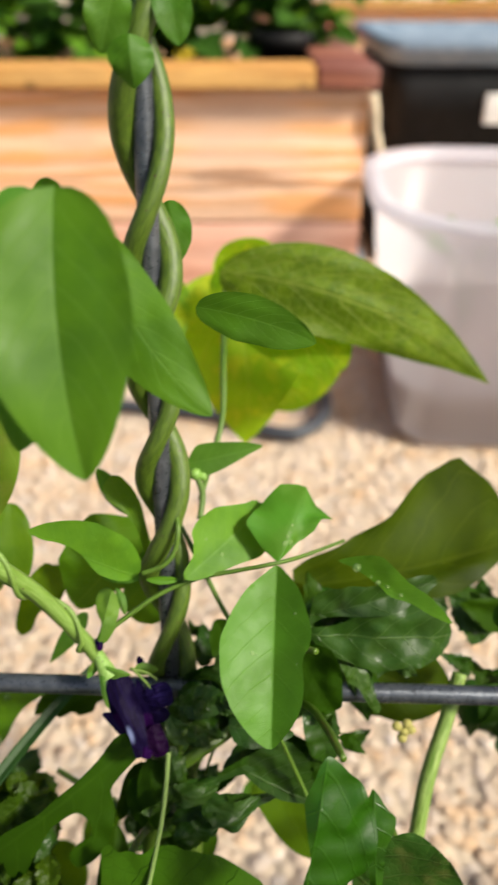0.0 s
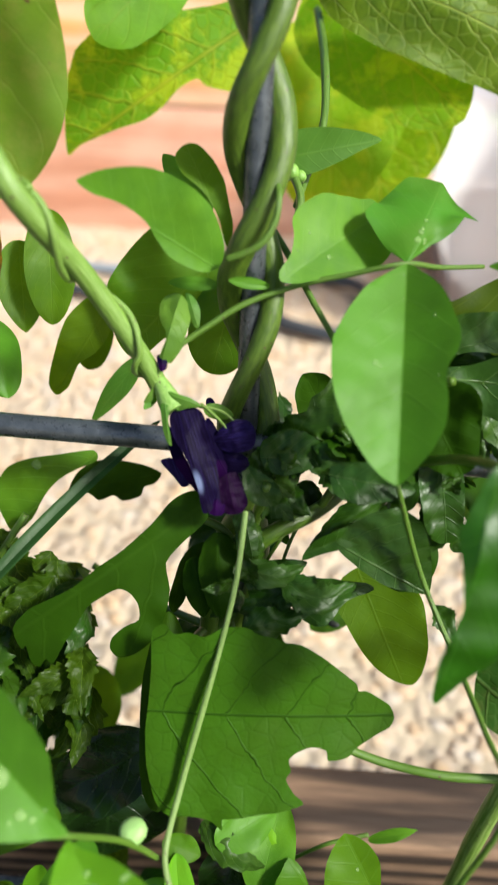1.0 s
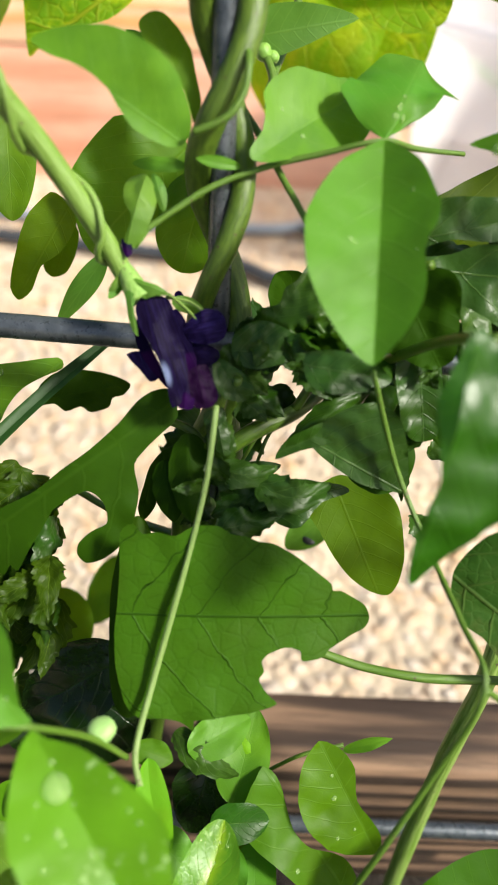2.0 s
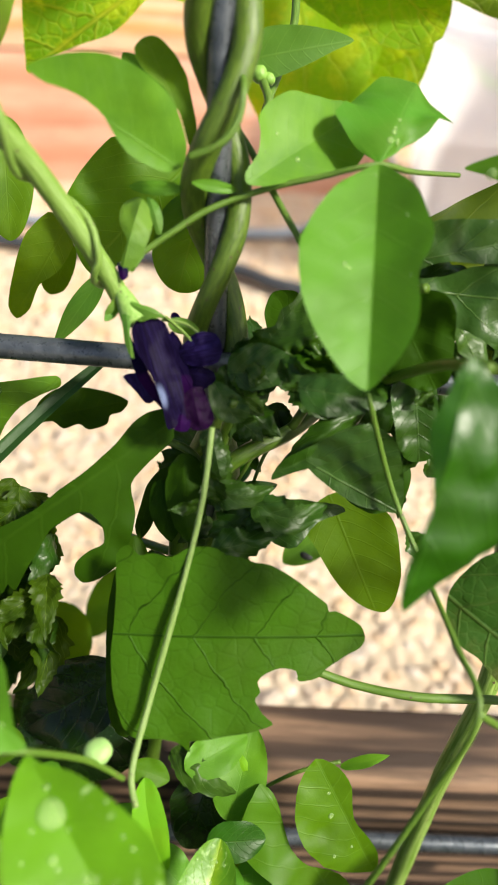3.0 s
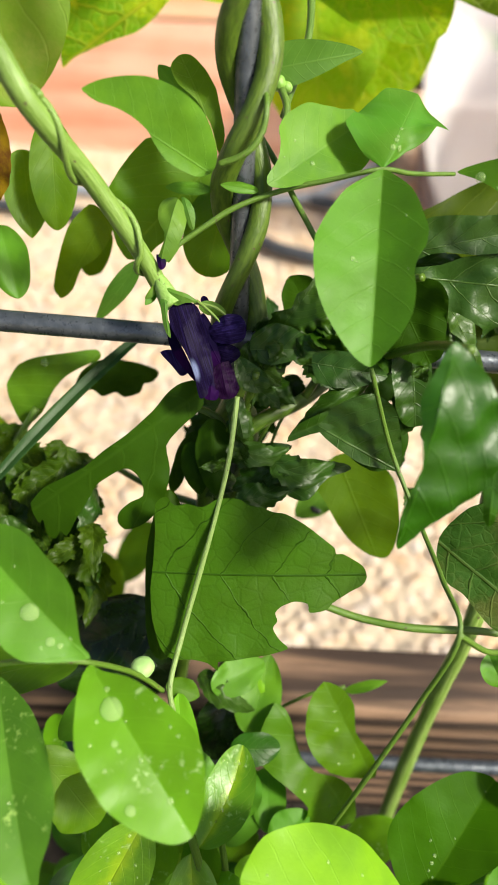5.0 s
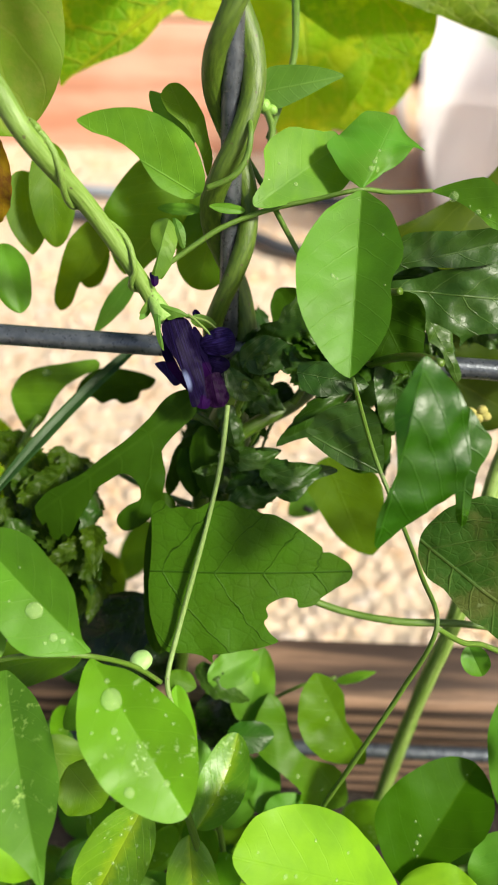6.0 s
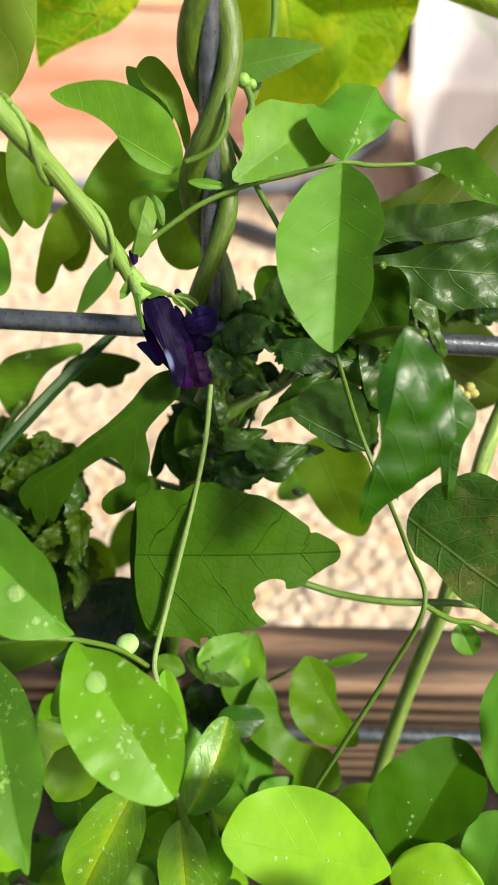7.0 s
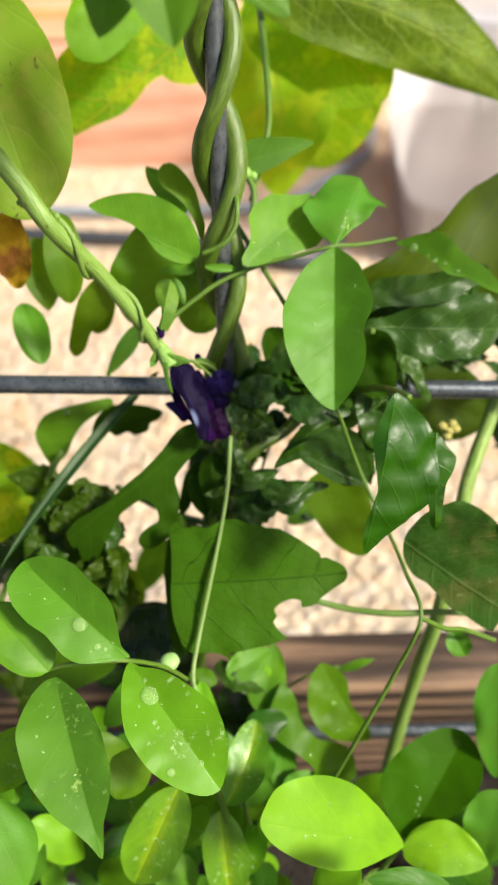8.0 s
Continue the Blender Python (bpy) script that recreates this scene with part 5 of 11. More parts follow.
leaf(bean, M_bean_spot, (-0.1227, 0.2271, 0.5299), (-0.0886, 0.1882, 0.4582), 0.0468, (0.28, -0.78, 0.56), fold=6, sag=0.05, bend=-0.0047, shape=(0.5, 2.4, 0.58))
cut_leaf(bean, M_bean, (-0.0316, 0.3533, 0.4802), (-0.1086, 0.3156, 0.4320), (0.21, -0.90, 0.37), ((1.00, -0.00), (0.93, 0.00), (0.79, -0.03), (0.66, -0.07), (0.56, -0.07), (0.46, -0.05), (0.38, -0.06), (0.37, -0.09), (0.36, -0.11), (0.30, -0.17), (0.23, -0.20), (0.11, -0.19), (0.01, -0.11), (-0.04, 0.01), (0.03, 0.09), (0.17, 0.13), (0.30, 0.18), (0.41, 0.21), (0.50, 0.25), (0.59, 0.28), (0.65, 0.30), (0.73, 0.29), (0.79, 0.25), (0.85, 0.21), (0.92, 0.12)), fold=10, sag=0.06, ripple=0.1, crinkle=0.012, step=0.05, wide=0.3)
leaf(bean, M_bean_plain, (-0.0608, 0.3422, 0.5051), (-0.0904, 0.3048, 0.4764), 0.0298, (0.45, -0.74, 0.50), fold=8, sag=0.05, shape=(0.5, 2.8, 0.5))
leaf(bean, M_bean_dull, (-0.0096, 0.3323, 0.4976), (0.1286, 0.3280, 0.4382), 0.0422, (0.11, -0.94, 0.32), fold=-10, sag=0.05, bend=-0.0112, nu=36, nv=14, crinkle=0.02, shape=(0.36, 1.5, 0.95))
leaf(bean, M_bean_yellow, (-0.0112, 0.3950, 0.4743), (0.0026, 0.3488, 0.3873), 0.0778, (0.01, -0.88, 0.47), fold=6, sag=0.04, bend=-0.0071, shape=(0.36, 1.5, 0.9), crinkle=0.015)
leaf(bean, M_bean, (-0.0142, 0.3757, 0.4814), (0.0537, 0.3244, 0.4502), 0.0501, (-0.32, -0.77, 0.56), fold=6, sag=0.05, bend=-0.0044, shape=(0.5, 2.2, 0.6))
leaf(bean, M_bean_yellow, (-0.0133, 0.4022, 0.4825), (0.0315, 0.3947, 0.4527), 0.0427, (-0.03, -0.98, 0.21), fold=6, sag=0.05, shape=(0.5, 2.4, 0.6))
leaf(bean, M_bean_dead, (-0.1020, 0.1989, 0.4570), (-0.1041, 0.1968, 0.4259), 0.0128, (0.29, -0.96, 0.04), fold=20, sag=0.1, crinkle=0.1)
leaf(bean, M_olive, (0.0221, 0.2160, 0.4046), (0.1220, 0.2485, 0.4002), 0.0751, (0.31, -0.93, 0.21), fold=-10, sag=0.04, nu=26, nv=12, left=((0, 0.2), (0.1, 0.35), (0.4, 0.75), (0.62, 1.05), (0.75, 1.2), (0.8, 1.05), (0.9, 0.8), (1, 0.3)), right=((0, 0.3), (0.3, 0.5), (0.7, 0.5), (1, 0.2)))
cut_leaf(herb, M_pea_near, (-0.0773, 0.1947, 0.3706), (-0.1057, 0.1808, 0.3461), (-0.10, -0.81, 0.58), ((0.80, 0.35), (0.58, 0.39), (0.38, 0.31), (0.20, 0.19), (-0.02, 0.04), (0.01, -0.05), (0.16, -0.00), (0.35, 0.04), (0.54, 0.02), (0.75, -0.05), (0.98, -0.03), (0.94, 0.14)), fold=12, sag=0.06, ripple=0.08, drops=((0.38, 0.24, 0.00161),))
leaf(herb, M_blade, (-0.0557, 0.2023, 0.3810), (-0.1136, 0.1223, 0.3500), 0.0052, (-0.15, -0.63, 0.76), fold=24, sag=0.02, bend=0.002, shape=(0.5, 1.6, 0.9), nu=30)
cut_leaf(eggplant, M_rough, (0.0412, 0.1261, 0.3545), (0.0772, 0.1079, 0.3361), (-0.17, -0.85, 0.51), ((-0.00, -0.45), (0.07, -0.56), (0.23, -0.62), (0.43, -0.61), (0.72, -0.43), (0.97, -0.10), (1.02, 0.20), (0.81, 0.22), (0.73, 0.21), (0.61, 0.23), (0.44, 0.20), (0.31, 0.17), (0.17, 0.18), (0.03, 0.11), (-0.06, -0.03), (-0.07, -0.19), (-0.06, -0.33)), fold=5, sag=0.05, ripple=0.06, crinkle=0.015, step=0.04, wide=0.45)
leaf(eggplant, M_olive, (0.0440, 0.2101, 0.3694), (0.0943, 0.2055, 0.3427), 0.0388, (0.14, -0.89, 0.42), fold=6, sag=0.05)
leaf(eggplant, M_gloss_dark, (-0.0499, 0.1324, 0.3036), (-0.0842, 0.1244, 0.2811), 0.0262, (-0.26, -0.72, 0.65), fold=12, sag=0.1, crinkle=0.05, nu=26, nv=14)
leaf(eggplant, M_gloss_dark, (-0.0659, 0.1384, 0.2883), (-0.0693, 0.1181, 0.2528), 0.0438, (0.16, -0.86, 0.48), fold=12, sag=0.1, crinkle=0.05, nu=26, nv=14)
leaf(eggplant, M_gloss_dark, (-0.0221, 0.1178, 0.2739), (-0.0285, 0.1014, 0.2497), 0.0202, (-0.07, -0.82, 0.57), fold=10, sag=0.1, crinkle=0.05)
cut_leaf(flower, M_petal_throat, (-0.0439, 0.1640, 0.4120), (-0.0346, 0.1478, 0.3916), (0.02, -0.78, 0.63), ((0.02, 0.10), (-0.04, 0.01), (-0.02, -0.13), (0.06, -0.21), (0.23, -0.23), (0.38, -0.24), (0.55, -0.21), (0.75, -0.18), (0.91, -0.11), (1.00, -0.02), (1.00, 0.05), (0.90, 0.05), (0.74, 0.03), (0.56, 0.04), (0.39, 0.07), (0.21, 0.12)), fold=-14, sag=0.07, ripple=0.1, crinkle=0.015, step=0.04, wide=0.2, name='petal')
cut_leaf(flower, M_petal, (-0.0470, 0.1657, 0.4075), (-0.0379, 0.1539, 0.3926), (0.02, -0.78, 0.63), ((-0.04, 0.03), (0.13, 0.01), (0.39, -0.01), (0.65, -0.03), (0.89, -0.04), (1.02, -0.01), (0.87, 0.05), (0.60, 0.12), (0.34, 0.13)), fold=-12, sag=0.05, ripple=0.1, name='petal')
cut_leaf(flower, M_petal_side, (-0.0340, 0.1623, 0.4040), (-0.0230, 0.1609, 0.4083), (-0.30, -0.81, 0.51), ((-0.06, -0.09), (0.27, -0.32), (0.62, -0.40), (0.86, -0.30), (0.99, -0.03), (0.90, 0.23), (0.69, 0.34), (0.29, 0.30), (0.01, 0.13)), fold=-18, sag=0.1, ripple=0.16, crinkle=0.03, wide=0.4, name='petal')
cut_leaf(flower, M_petal_vein, (-0.0337, 0.1614, 0.3996), (-0.0247, 0.1577, 0.3998), (-0.31, -0.72, 0.62), ((-0.14, -0.10), (0.41, -0.29), (0.86, -0.22), (1.01, -0.00), (0.75, 0.30), (0.37, 0.48), (0.12, 0.35)), fold=-16, sag=0.1, ripple=0.16, crinkle=0.03, name='petal')
cut_leaf(flower, M_petal_wine, (-0.0305, 0.1550, 0.3992), (-0.0276, 0.1485, 0.3910), (0.02, -0.78, 0.63), ((0.10, 0.19), (0.02, -0.24), (0.43, -0.33), (0.83, -0.36), (1.03, -0.13), (0.97, 0.22), (0.66, 0.28)), fold=-14, sag=0.1, ripple=0.14, crinkle=0.03, name='petal')
cut_leaf(flower, M_petal, (-0.0325, 0.1526, 0.3969), (-0.0329, 0.1480, 0.3912), (0.02, -0.78, 0.63), ((0.98, 0.25), (0.21, 0.12), (-0.13, -0.08), (0.17, -0.28), (0.97, -0.33), (1.10, -0.05)), fold=-14, sag=0.08, ripple=0.1, name='petal')
cut_leaf(flower, M_petal_side, (-0.0459, 0.1604, 0.3996), (-0.0416, 0.1555, 0.3934), (0.02, -0.78, 0.63), ((-0.03, 0.37), (0.09, -0.07), (0.55, -0.22), (1.00, -0.15), (0.97, 0.10), (0.57, 0.20)), fold=-10, sag=0.05, ripple=0.1, name='petal')
cut_leaf(flower, M_petal, (-0.0363, 0.1637, 0.4050), (-0.0290, 0.1557, 0.3948), (0.02, -0.78, 0.63), ((-0.29, -0.11), (-0.02, -0.20), (0.49, -0.09), (0.91, -0.04), (1.23, 0.21), (1.09, 0.38), (0.55, 0.24)), fold=-10, sag=0.04, ripple=0.1, name='petal')
leaf(flower, M_petal, (-0.0374, 0.1782, 0.4073), (-0.0353, 0.1743, 0.4047), 0.0026, (-0.07, -0.58, 0.81), fold=10, sag=0.05, name='petal')
leaf(flower, M_petal, (-0.0315, 0.1779, 0.4055), (-0.0282, 0.1784, 0.4061), 0.0022, (0.05, -0.85, 0.53), fold=10, sag=0.05, name='petal')
stem(flower, "calyx", M_calyx, [(-0.0501, 0.1707, 0.4177), (-0.0489, 0.1695, 0.4162), (-0.0473, 0.1675, 0.4141), (-0.0453, 0.1652, 0.4116)], 0.0017, 0.0036)
cut_leaf(flower, M_sepal, (-0.0456, 0.1652, 0.4162), (-0.0380, 0.1647, 0.4137), (0.10, -0.85, 0.51), ((-0.18, -0.07), (0.18, -0.12), (0.61, -0.14), (1.04, 0.00), (0.63, 0.18), (0.29, 0.40)), fold=-18, sag=0.08, ripple=0.08, name='sepal')
cut_leaf(flower, M_sepal, (-0.0474, 0.1635, 0.4147), (-0.0450, 0.1556, 0.4020), (-0.10, -0.85, 0.51), ((-0.01, 0.08), (0.05, -0.07), (0.29, -0.03), (0.52, -0.04), (0.74, -0.04), (0.66, 0.03), (0.46, 0.08), (0.23, 0.09)), fold=-18, sag=0.05, ripple=0.08, name='sepal')
cut_leaf(flower, M_sepal, (-0.0507, 0.1687, 0.4162), (-0.0533, 0.1665, 0.4130), (0.10, -0.85, 0.51), ((-0.25, 0.03), (0.07, 0.10), (0.62, 0.11), (1.09, 0.02), (0.82, -0.25), (0.26, -0.33)), fold=-14, sag=0.05, name='sepal')
leaf(flower, M_sepal, (-0.0382, 0.1727, 0.4074), (-0.0298, 0.1741, 0.4045), 0.0044, (0.31, -0.82, 0.48), fold=-14, sag=0.06, name='sepal')
stem(flower, "stamen", M_pale, [(-0.0386, 0.1702, 0.4106), (-0.0339, 0.1661, 0.4092), (-0.0300, 0.1627, 0.4070)], 0.0005, 0.0003)
stem(flower, "stamen", M_pale, [(-0.0394, 0.1706, 0.4095), (-0.0332, 0.1691, 0.4094), (-0.0293, 0.1673, 0.4075)], 0.0005, 0.0003)
leaf(vine, M_pea, (-0.0747, 0.0858, 0.1964), (-0.0960, 0.0975, 0.2026), 0.0183, (0.11, -0.31, 0.95), fold=2.3, sag=0.06, shape=(0.47, 2.1, 0.65), nu=12, nv=8)
leaf(vine, M_pea_dark, (-0.0884, 0.0772, 0.1703), (-0.1072, 0.0782, 0.1869), 0.0135, (0.66, 0.12, 0.74), fold=-1.9, sag=0.06, shape=(0.47, 2.1, 0.65), nu=12, nv=8)
leaf(vine, M_pea, (-0.1231, 0.0641, 0.1953), (-0.1109, 0.0715, 0.1843), 0.0099, (0.71, -0.15, 0.69), fold=11.9, sag=0.06, shape=(0.47, 2.1, 0.65), nu=12, nv=8)
leaf(vine, M_pea_dark, (-0.0379, 0.0705, 0.1746), (-0.0433, 0.0928, 0.1759), 0.0143, (-0.34, -0.14, 0.93), fold=-6.4, sag=0.06, shape=(0.47, 2.1, 0.65), nu=12, nv=8)
leaf(vine, M_pea, (-0.0595, 0.0890, 0.1981), (-0.0715, 0.0716, 0.1955), 0.0156, (-0.18, -0.02, 0.98), fold=-11.3, sag=0.06, shape=(0.47, 2.1, 0.65), nu=12, nv=8)
leaf(vine, M_pea, (-0.0681, 0.0894, 0.1673), (-0.0790, 0.1105, 0.1659), 0.0154, (0.17, 0.15, 0.97), fold=-6.5, sag=0.06, shape=(0.47, 2.1, 0.65), nu=12, nv=8)
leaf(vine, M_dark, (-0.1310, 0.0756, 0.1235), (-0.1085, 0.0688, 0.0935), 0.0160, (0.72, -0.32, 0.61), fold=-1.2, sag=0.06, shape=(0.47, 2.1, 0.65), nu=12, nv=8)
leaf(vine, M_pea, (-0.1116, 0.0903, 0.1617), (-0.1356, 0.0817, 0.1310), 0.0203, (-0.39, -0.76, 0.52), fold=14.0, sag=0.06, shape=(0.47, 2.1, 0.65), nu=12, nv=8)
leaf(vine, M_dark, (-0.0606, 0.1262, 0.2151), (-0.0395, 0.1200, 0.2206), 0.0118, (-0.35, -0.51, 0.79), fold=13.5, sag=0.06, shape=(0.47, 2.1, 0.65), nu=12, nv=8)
leaf(vine, M_pea, (-0.0482, 0.0927, 0.2268), (-0.0348, 0.1020, 0.2429), 0.0151, (-0.12, -0.81, 0.57), fold=-9.3, sag=0.06, shape=(0.47, 2.1, 0.65), nu=12, nv=8)
leaf(vine, M_pea_wet, (0.1028, 0.0681, 0.1871), (0.0846, 0.0801, 0.2033), 0.0147, (0.01, -0.80, 0.61), fold=-3.2, sag=0.06, shape=(0.47, 2.1, 0.65), nu=12, nv=8)
leaf(vine, M_pea_dark, (0.0598, 0.0561, 0.1704), (0.0398, 0.0400, 0.1792), 0.0155, (0.31, 0.13, 0.94), fold=5.7, sag=0.06, shape=(0.47, 2.1, 0.65), nu=12, nv=8)
leaf(vine, M_pea, (-0.0492, 0.0831, 0.1563), (-0.0308, 0.0874, 0.1340), 0.0113, (0.78, -0.20, 0.60), fold=3.4, sag=0.06, shape=(0.47, 2.1, 0.65), nu=12, nv=8)
leaf(vine, M_pea_wet, (-0.0545, 0.0972, 0.2139), (-0.0728, 0.0886, 0.1885), 0.0138, (-0.60, -0.52, 0.61), fold=13.3, sag=0.06, shape=(0.47, 2.1, 0.65), nu=12, nv=8)
leaf(vine, M_pea_dark, (0.0166, 0.0647, 0.1432), (0.0202, 0.0413, 0.1432), 0.0203, (0.19, 0.03, 0.98), fold=2.8, sag=0.06, shape=(0.47, 2.1, 0.65), nu=12, nv=8)
leaf(vine, M_pea, (-0.0621, 0.0618, 0.2053), (-0.0420, 0.0618, 0.2235), 0.0115, (-0.51, -0.66, 0.56), fold=4.7, sag=0.06, shape=(0.47, 2.1, 0.65), nu=12, nv=8)
leaf(vine, M_dark, (-0.0599, 0.0664, 0.1862), (-0.0724, 0.0544, 0.1698), 0.0112, (-0.15, -0.74, 0.66), fold=-6.8, sag=0.06, shape=(0.47, 2.1, 0.65), nu=12, nv=8)
leaf(vine, M_pea_dark, (-0.0158, 0.0718, 0.1560), (-0.0396, 0.0669, 0.1781), 0.0158, (0.67, 0.06, 0.74), fold=7.4, sag=0.06, shape=(0.47, 2.1, 0.65), nu=12, nv=8)
leaf(vine, M_pea, (0.0902, 0.0788, 0.1276), (0.1127, 0.0724, 0.0977), 0.0175, (0.16, -0.93, 0.32), fold=11.3, sag=0.06, shape=(0.47, 2.1, 0.65), nu=12, nv=8)
leaf(vine, M_pea_wet, (0.0294, 0.0901, 0.1959), (0.0494, 0.0912, 0.2186), 0.0182, (-0.65, -0.48, 0.59), fold=9.1, sag=0.06, shape=(0.47, 2.1, 0.65), nu=12, nv=8)
leaf(vine, M_pea_dark, (-0.1126, 0.1003, 0.2367), (-0.1029, 0.1138, 0.2338), 0.0139, (0.66, -0.33, 0.67), fold=9.4, sag=0.06, shape=(0.47, 2.1, 0.65), nu=12, nv=8)
leaf(vine, M_pea_wet, (-0.1437, 0.0903, 0.1518), (-0.1233, 0.0873, 0.1417), 0.0163, (0.45, 0.17, 0.87), fold=-3.6, sag=0.06, shape=(0.47, 2.1, 0.65), nu=12, nv=8)
leaf(vine, M_dark, (0.0752, 0.0747, 0.1432), (0.0998, 0.0765, 0.1176), 0.0157, (0.72, 0.06, 0.69), fold=1.1, sag=0.06, shape=(0.47, 2.1, 0.65), nu=12, nv=8)
leaf(vine, M_pea_wet, (-0.0560, 0.1017, 0.2147), (-0.0694, 0.1107, 0.2376), 0.0180, (0.44, -0.72, 0.54), fold=-8.7, sag=0.06, shape=(0.47, 2.1, 0.65), nu=12, nv=8)
leaf(vine, M_dark, (-0.1428, 0.0815, 0.1494), (-0.1626, 0.0880, 0.1502), 0.0137, (-0.05, -0.27, 0.96), fold=8.8, sag=0.06, shape=(0.47, 2.1, 0.65), nu=12, nv=8)
leaf(vine, M_pea_dark, (-0.0113, 0.0769, 0.1817), (-0.0195, 0.0877, 0.2092), 0.0130, (0.40, -0.81, 0.44), fold=8.9, sag=0.06, shape=(0.47, 2.1, 0.65), nu=12, nv=8)
leaf(vine, M_pea, (-0.0738, 0.1041, 0.2499), (-0.0885, 0.0917, 0.2203), 0.0156, (-0.09, -0.90, 0.42), fold=-8.8, sag=0.06, shape=(0.47, 2.1, 0.65), nu=12, nv=8)
leaf(vine, M_pea_wet, (0.0749, 0.0921, 0.1500), (0.0824, 0.1123, 0.1672), 0.0151, (-0.23, -0.58, 0.78), fold=-11.9, sag=0.06, shape=(0.47, 2.1, 0.65), nu=12, nv=8)
leaf(vine, M_dark, (-0.0910, 0.0623, 0.2050), (-0.0736, 0.0525, 0.2132), 0.0091, (-0.53, -0.26, 0.81), fold=-8.8, sag=0.06, shape=(0.47, 2.1, 0.65), nu=12, nv=8)
leaf(vine, M_pea, (0.0824, 0.0902, 0.1531), (0.1015, 0.0897, 0.1793), 0.0181, (-0.76, -0.36, 0.55), fold=6.6, sag=0.06, shape=(0.47, 2.1, 0.65), nu=12, nv=8)
leaf(vine, M_pea, (-0.1181, 0.0830, 0.1367), (-0.0927, 0.0734, 0.1451), 0.0141, (-0.44, -0.53, 0.72), fold=4.8, sag=0.06, shape=(0.47, 2.1, 0.65), nu=12, nv=8)
leaf(vine, M_pea_wet, (-0.0228, 0.0887, 0.1414), (-0.0227, 0.0700, 0.1187), 0.0208, (0.16, -0.76, 0.63), fold=-5.9, sag=0.06, shape=(0.47, 2.1, 0.65), nu=12, nv=8)
leaf(vine, M_pea, (0.1089, 0.0802, 0.1294), (0.0874, 0.0719, 0.1109), 0.0175, (-0.52, -0.36, 0.77), fold=4.7, sag=0.06, shape=(0.47, 2.1, 0.65), nu=12, nv=8)
leaf(vine, M_pea_dark, (0.0527, 0.0647, 0.1590), (0.0259, 0.0540, 0.1690), 0.0195, (0.45, -0.38, 0.80), fold=1.4, sag=0.06, shape=(0.47, 2.1, 0.65), nu=12, nv=8)
leaf(vine, M_dark, (0.1001, 0.0707, 0.1629), (0.1057, 0.0902, 0.1776), 0.0197, (0.12, -0.62, 0.77), fold=11.1, sag=0.06, shape=(0.47, 2.1, 0.65), nu=12, nv=8)
leaf(eggplant, M_crisp, (-0.1192, 0.2081, 0.2742), (-0.1084, 0.1861, 0.2615), 0.0199, (0.50, -0.23, 0.83), fold=23.7, sag=0.08, crinkle=0.128, shape=(0.36, 1.35, 1.0), nu=30, nv=14, frill=0.32)
leaf(eggplant, M_frizz, (-0.0722, 0.1376, 0.2250), (-0.0709, 0.1280, 0.1990), 0.0096, (0.53, -0.78, 0.32), fold=-2.8, sag=0.08, crinkle=0.128, shape=(0.36, 1.35, 1.0), nu=44, nv=14, frill=0.32)
leaf(eggplant, M_crisp, (-0.0557, 0.1450, 0.2563), (-0.0778, 0.1662, 0.2554), 0.0160, (0.02, 0.06, 1.00), fold=-0.7, sag=0.08, crinkle=0.128, shape=(0.36, 1.35, 1.0), nu=30, nv=14, frill=0.32)
leaf(eggplant, M_frizz, (-0.0967, 0.1467, 0.2620), (-0.0698, 0.1270, 0.2682), 0.0138, (-0.46, -0.37, 0.81), fold=0.1, sag=0.08, crinkle=0.128, shape=(0.36, 1.35, 1.0), nu=44, nv=14, frill=0.32)
leaf(eggplant, M_frizz, (-0.1382, 0.1881, 0.2841), (-0.1204, 0.1913, 0.2611), 0.0132, (0.64, -0.65, 0.40), fold=-7.7, sag=0.08, crinkle=0.128, shape=(0.36, 1.35, 1.0), nu=44, nv=14, frill=0.32)
leaf(eggplant, M_crisp, (-0.1104, 0.1524, 0.2661), (-0.0895, 0.1663, 0.2789), 0.0196, (0.18, -0.80, 0.57), fold=1.3, sag=0.08, crinkle=0.128, shape=(0.36, 1.35, 1.0), nu=30, nv=14, frill=0.32)
leaf(eggplant, M_frizz, (-0.1286, 0.1348, 0.2316), (-0.1512, 0.1411, 0.2387), 0.0121, (0.24, -0.20, 0.95), fold=12.4, sag=0.08, crinkle=0.128, shape=(0.36, 1.35, 1.0), nu=44, nv=14, frill=0.32)
leaf(eggplant, M_frizz, (-0.0559, 0.1545, 0.2672), (-0.0393, 0.1637, 0.2684), 0.0105, (0.19, -0.45, 0.88), fold=-1.2, sag=0.08, crinkle=0.128, shape=(0.36, 1.35, 1.0), nu=44, nv=14, frill=0.32)
leaf(eggplant, M_crisp, (-0.1300, 0.1878, 0.2547), (-0.1398, 0.2080, 0.2610), 0.0137, (0.37, -0.11, 0.92), fold=0.9, sag=0.08, crinkle=0.128, shape=(0.36, 1.35, 1.0), nu=30, nv=14, frill=0.32)
leaf(eggplant, M_crisp, (-0.1240, 0.1998, 0.2606), (-0.1004, 0.2003, 0.2498), 0.0181, (0.23, -0.86, 0.45), fold=22.0, sag=0.08, crinkle=0.128, shape=(0.36, 1.35, 1.0), nu=30, nv=14, frill=0.32)
leaf(eggplant, M_crisp, (-0.0941, 0.1397, 0.2560), (-0.1201, 0.1341, 0.2635), 0.0165, (0.32, -0.78, 0.54), fold=16.0, sag=0.08, crinkle=0.128, shape=(0.36, 1.35, 1.0), nu=30, nv=14, frill=0.32)
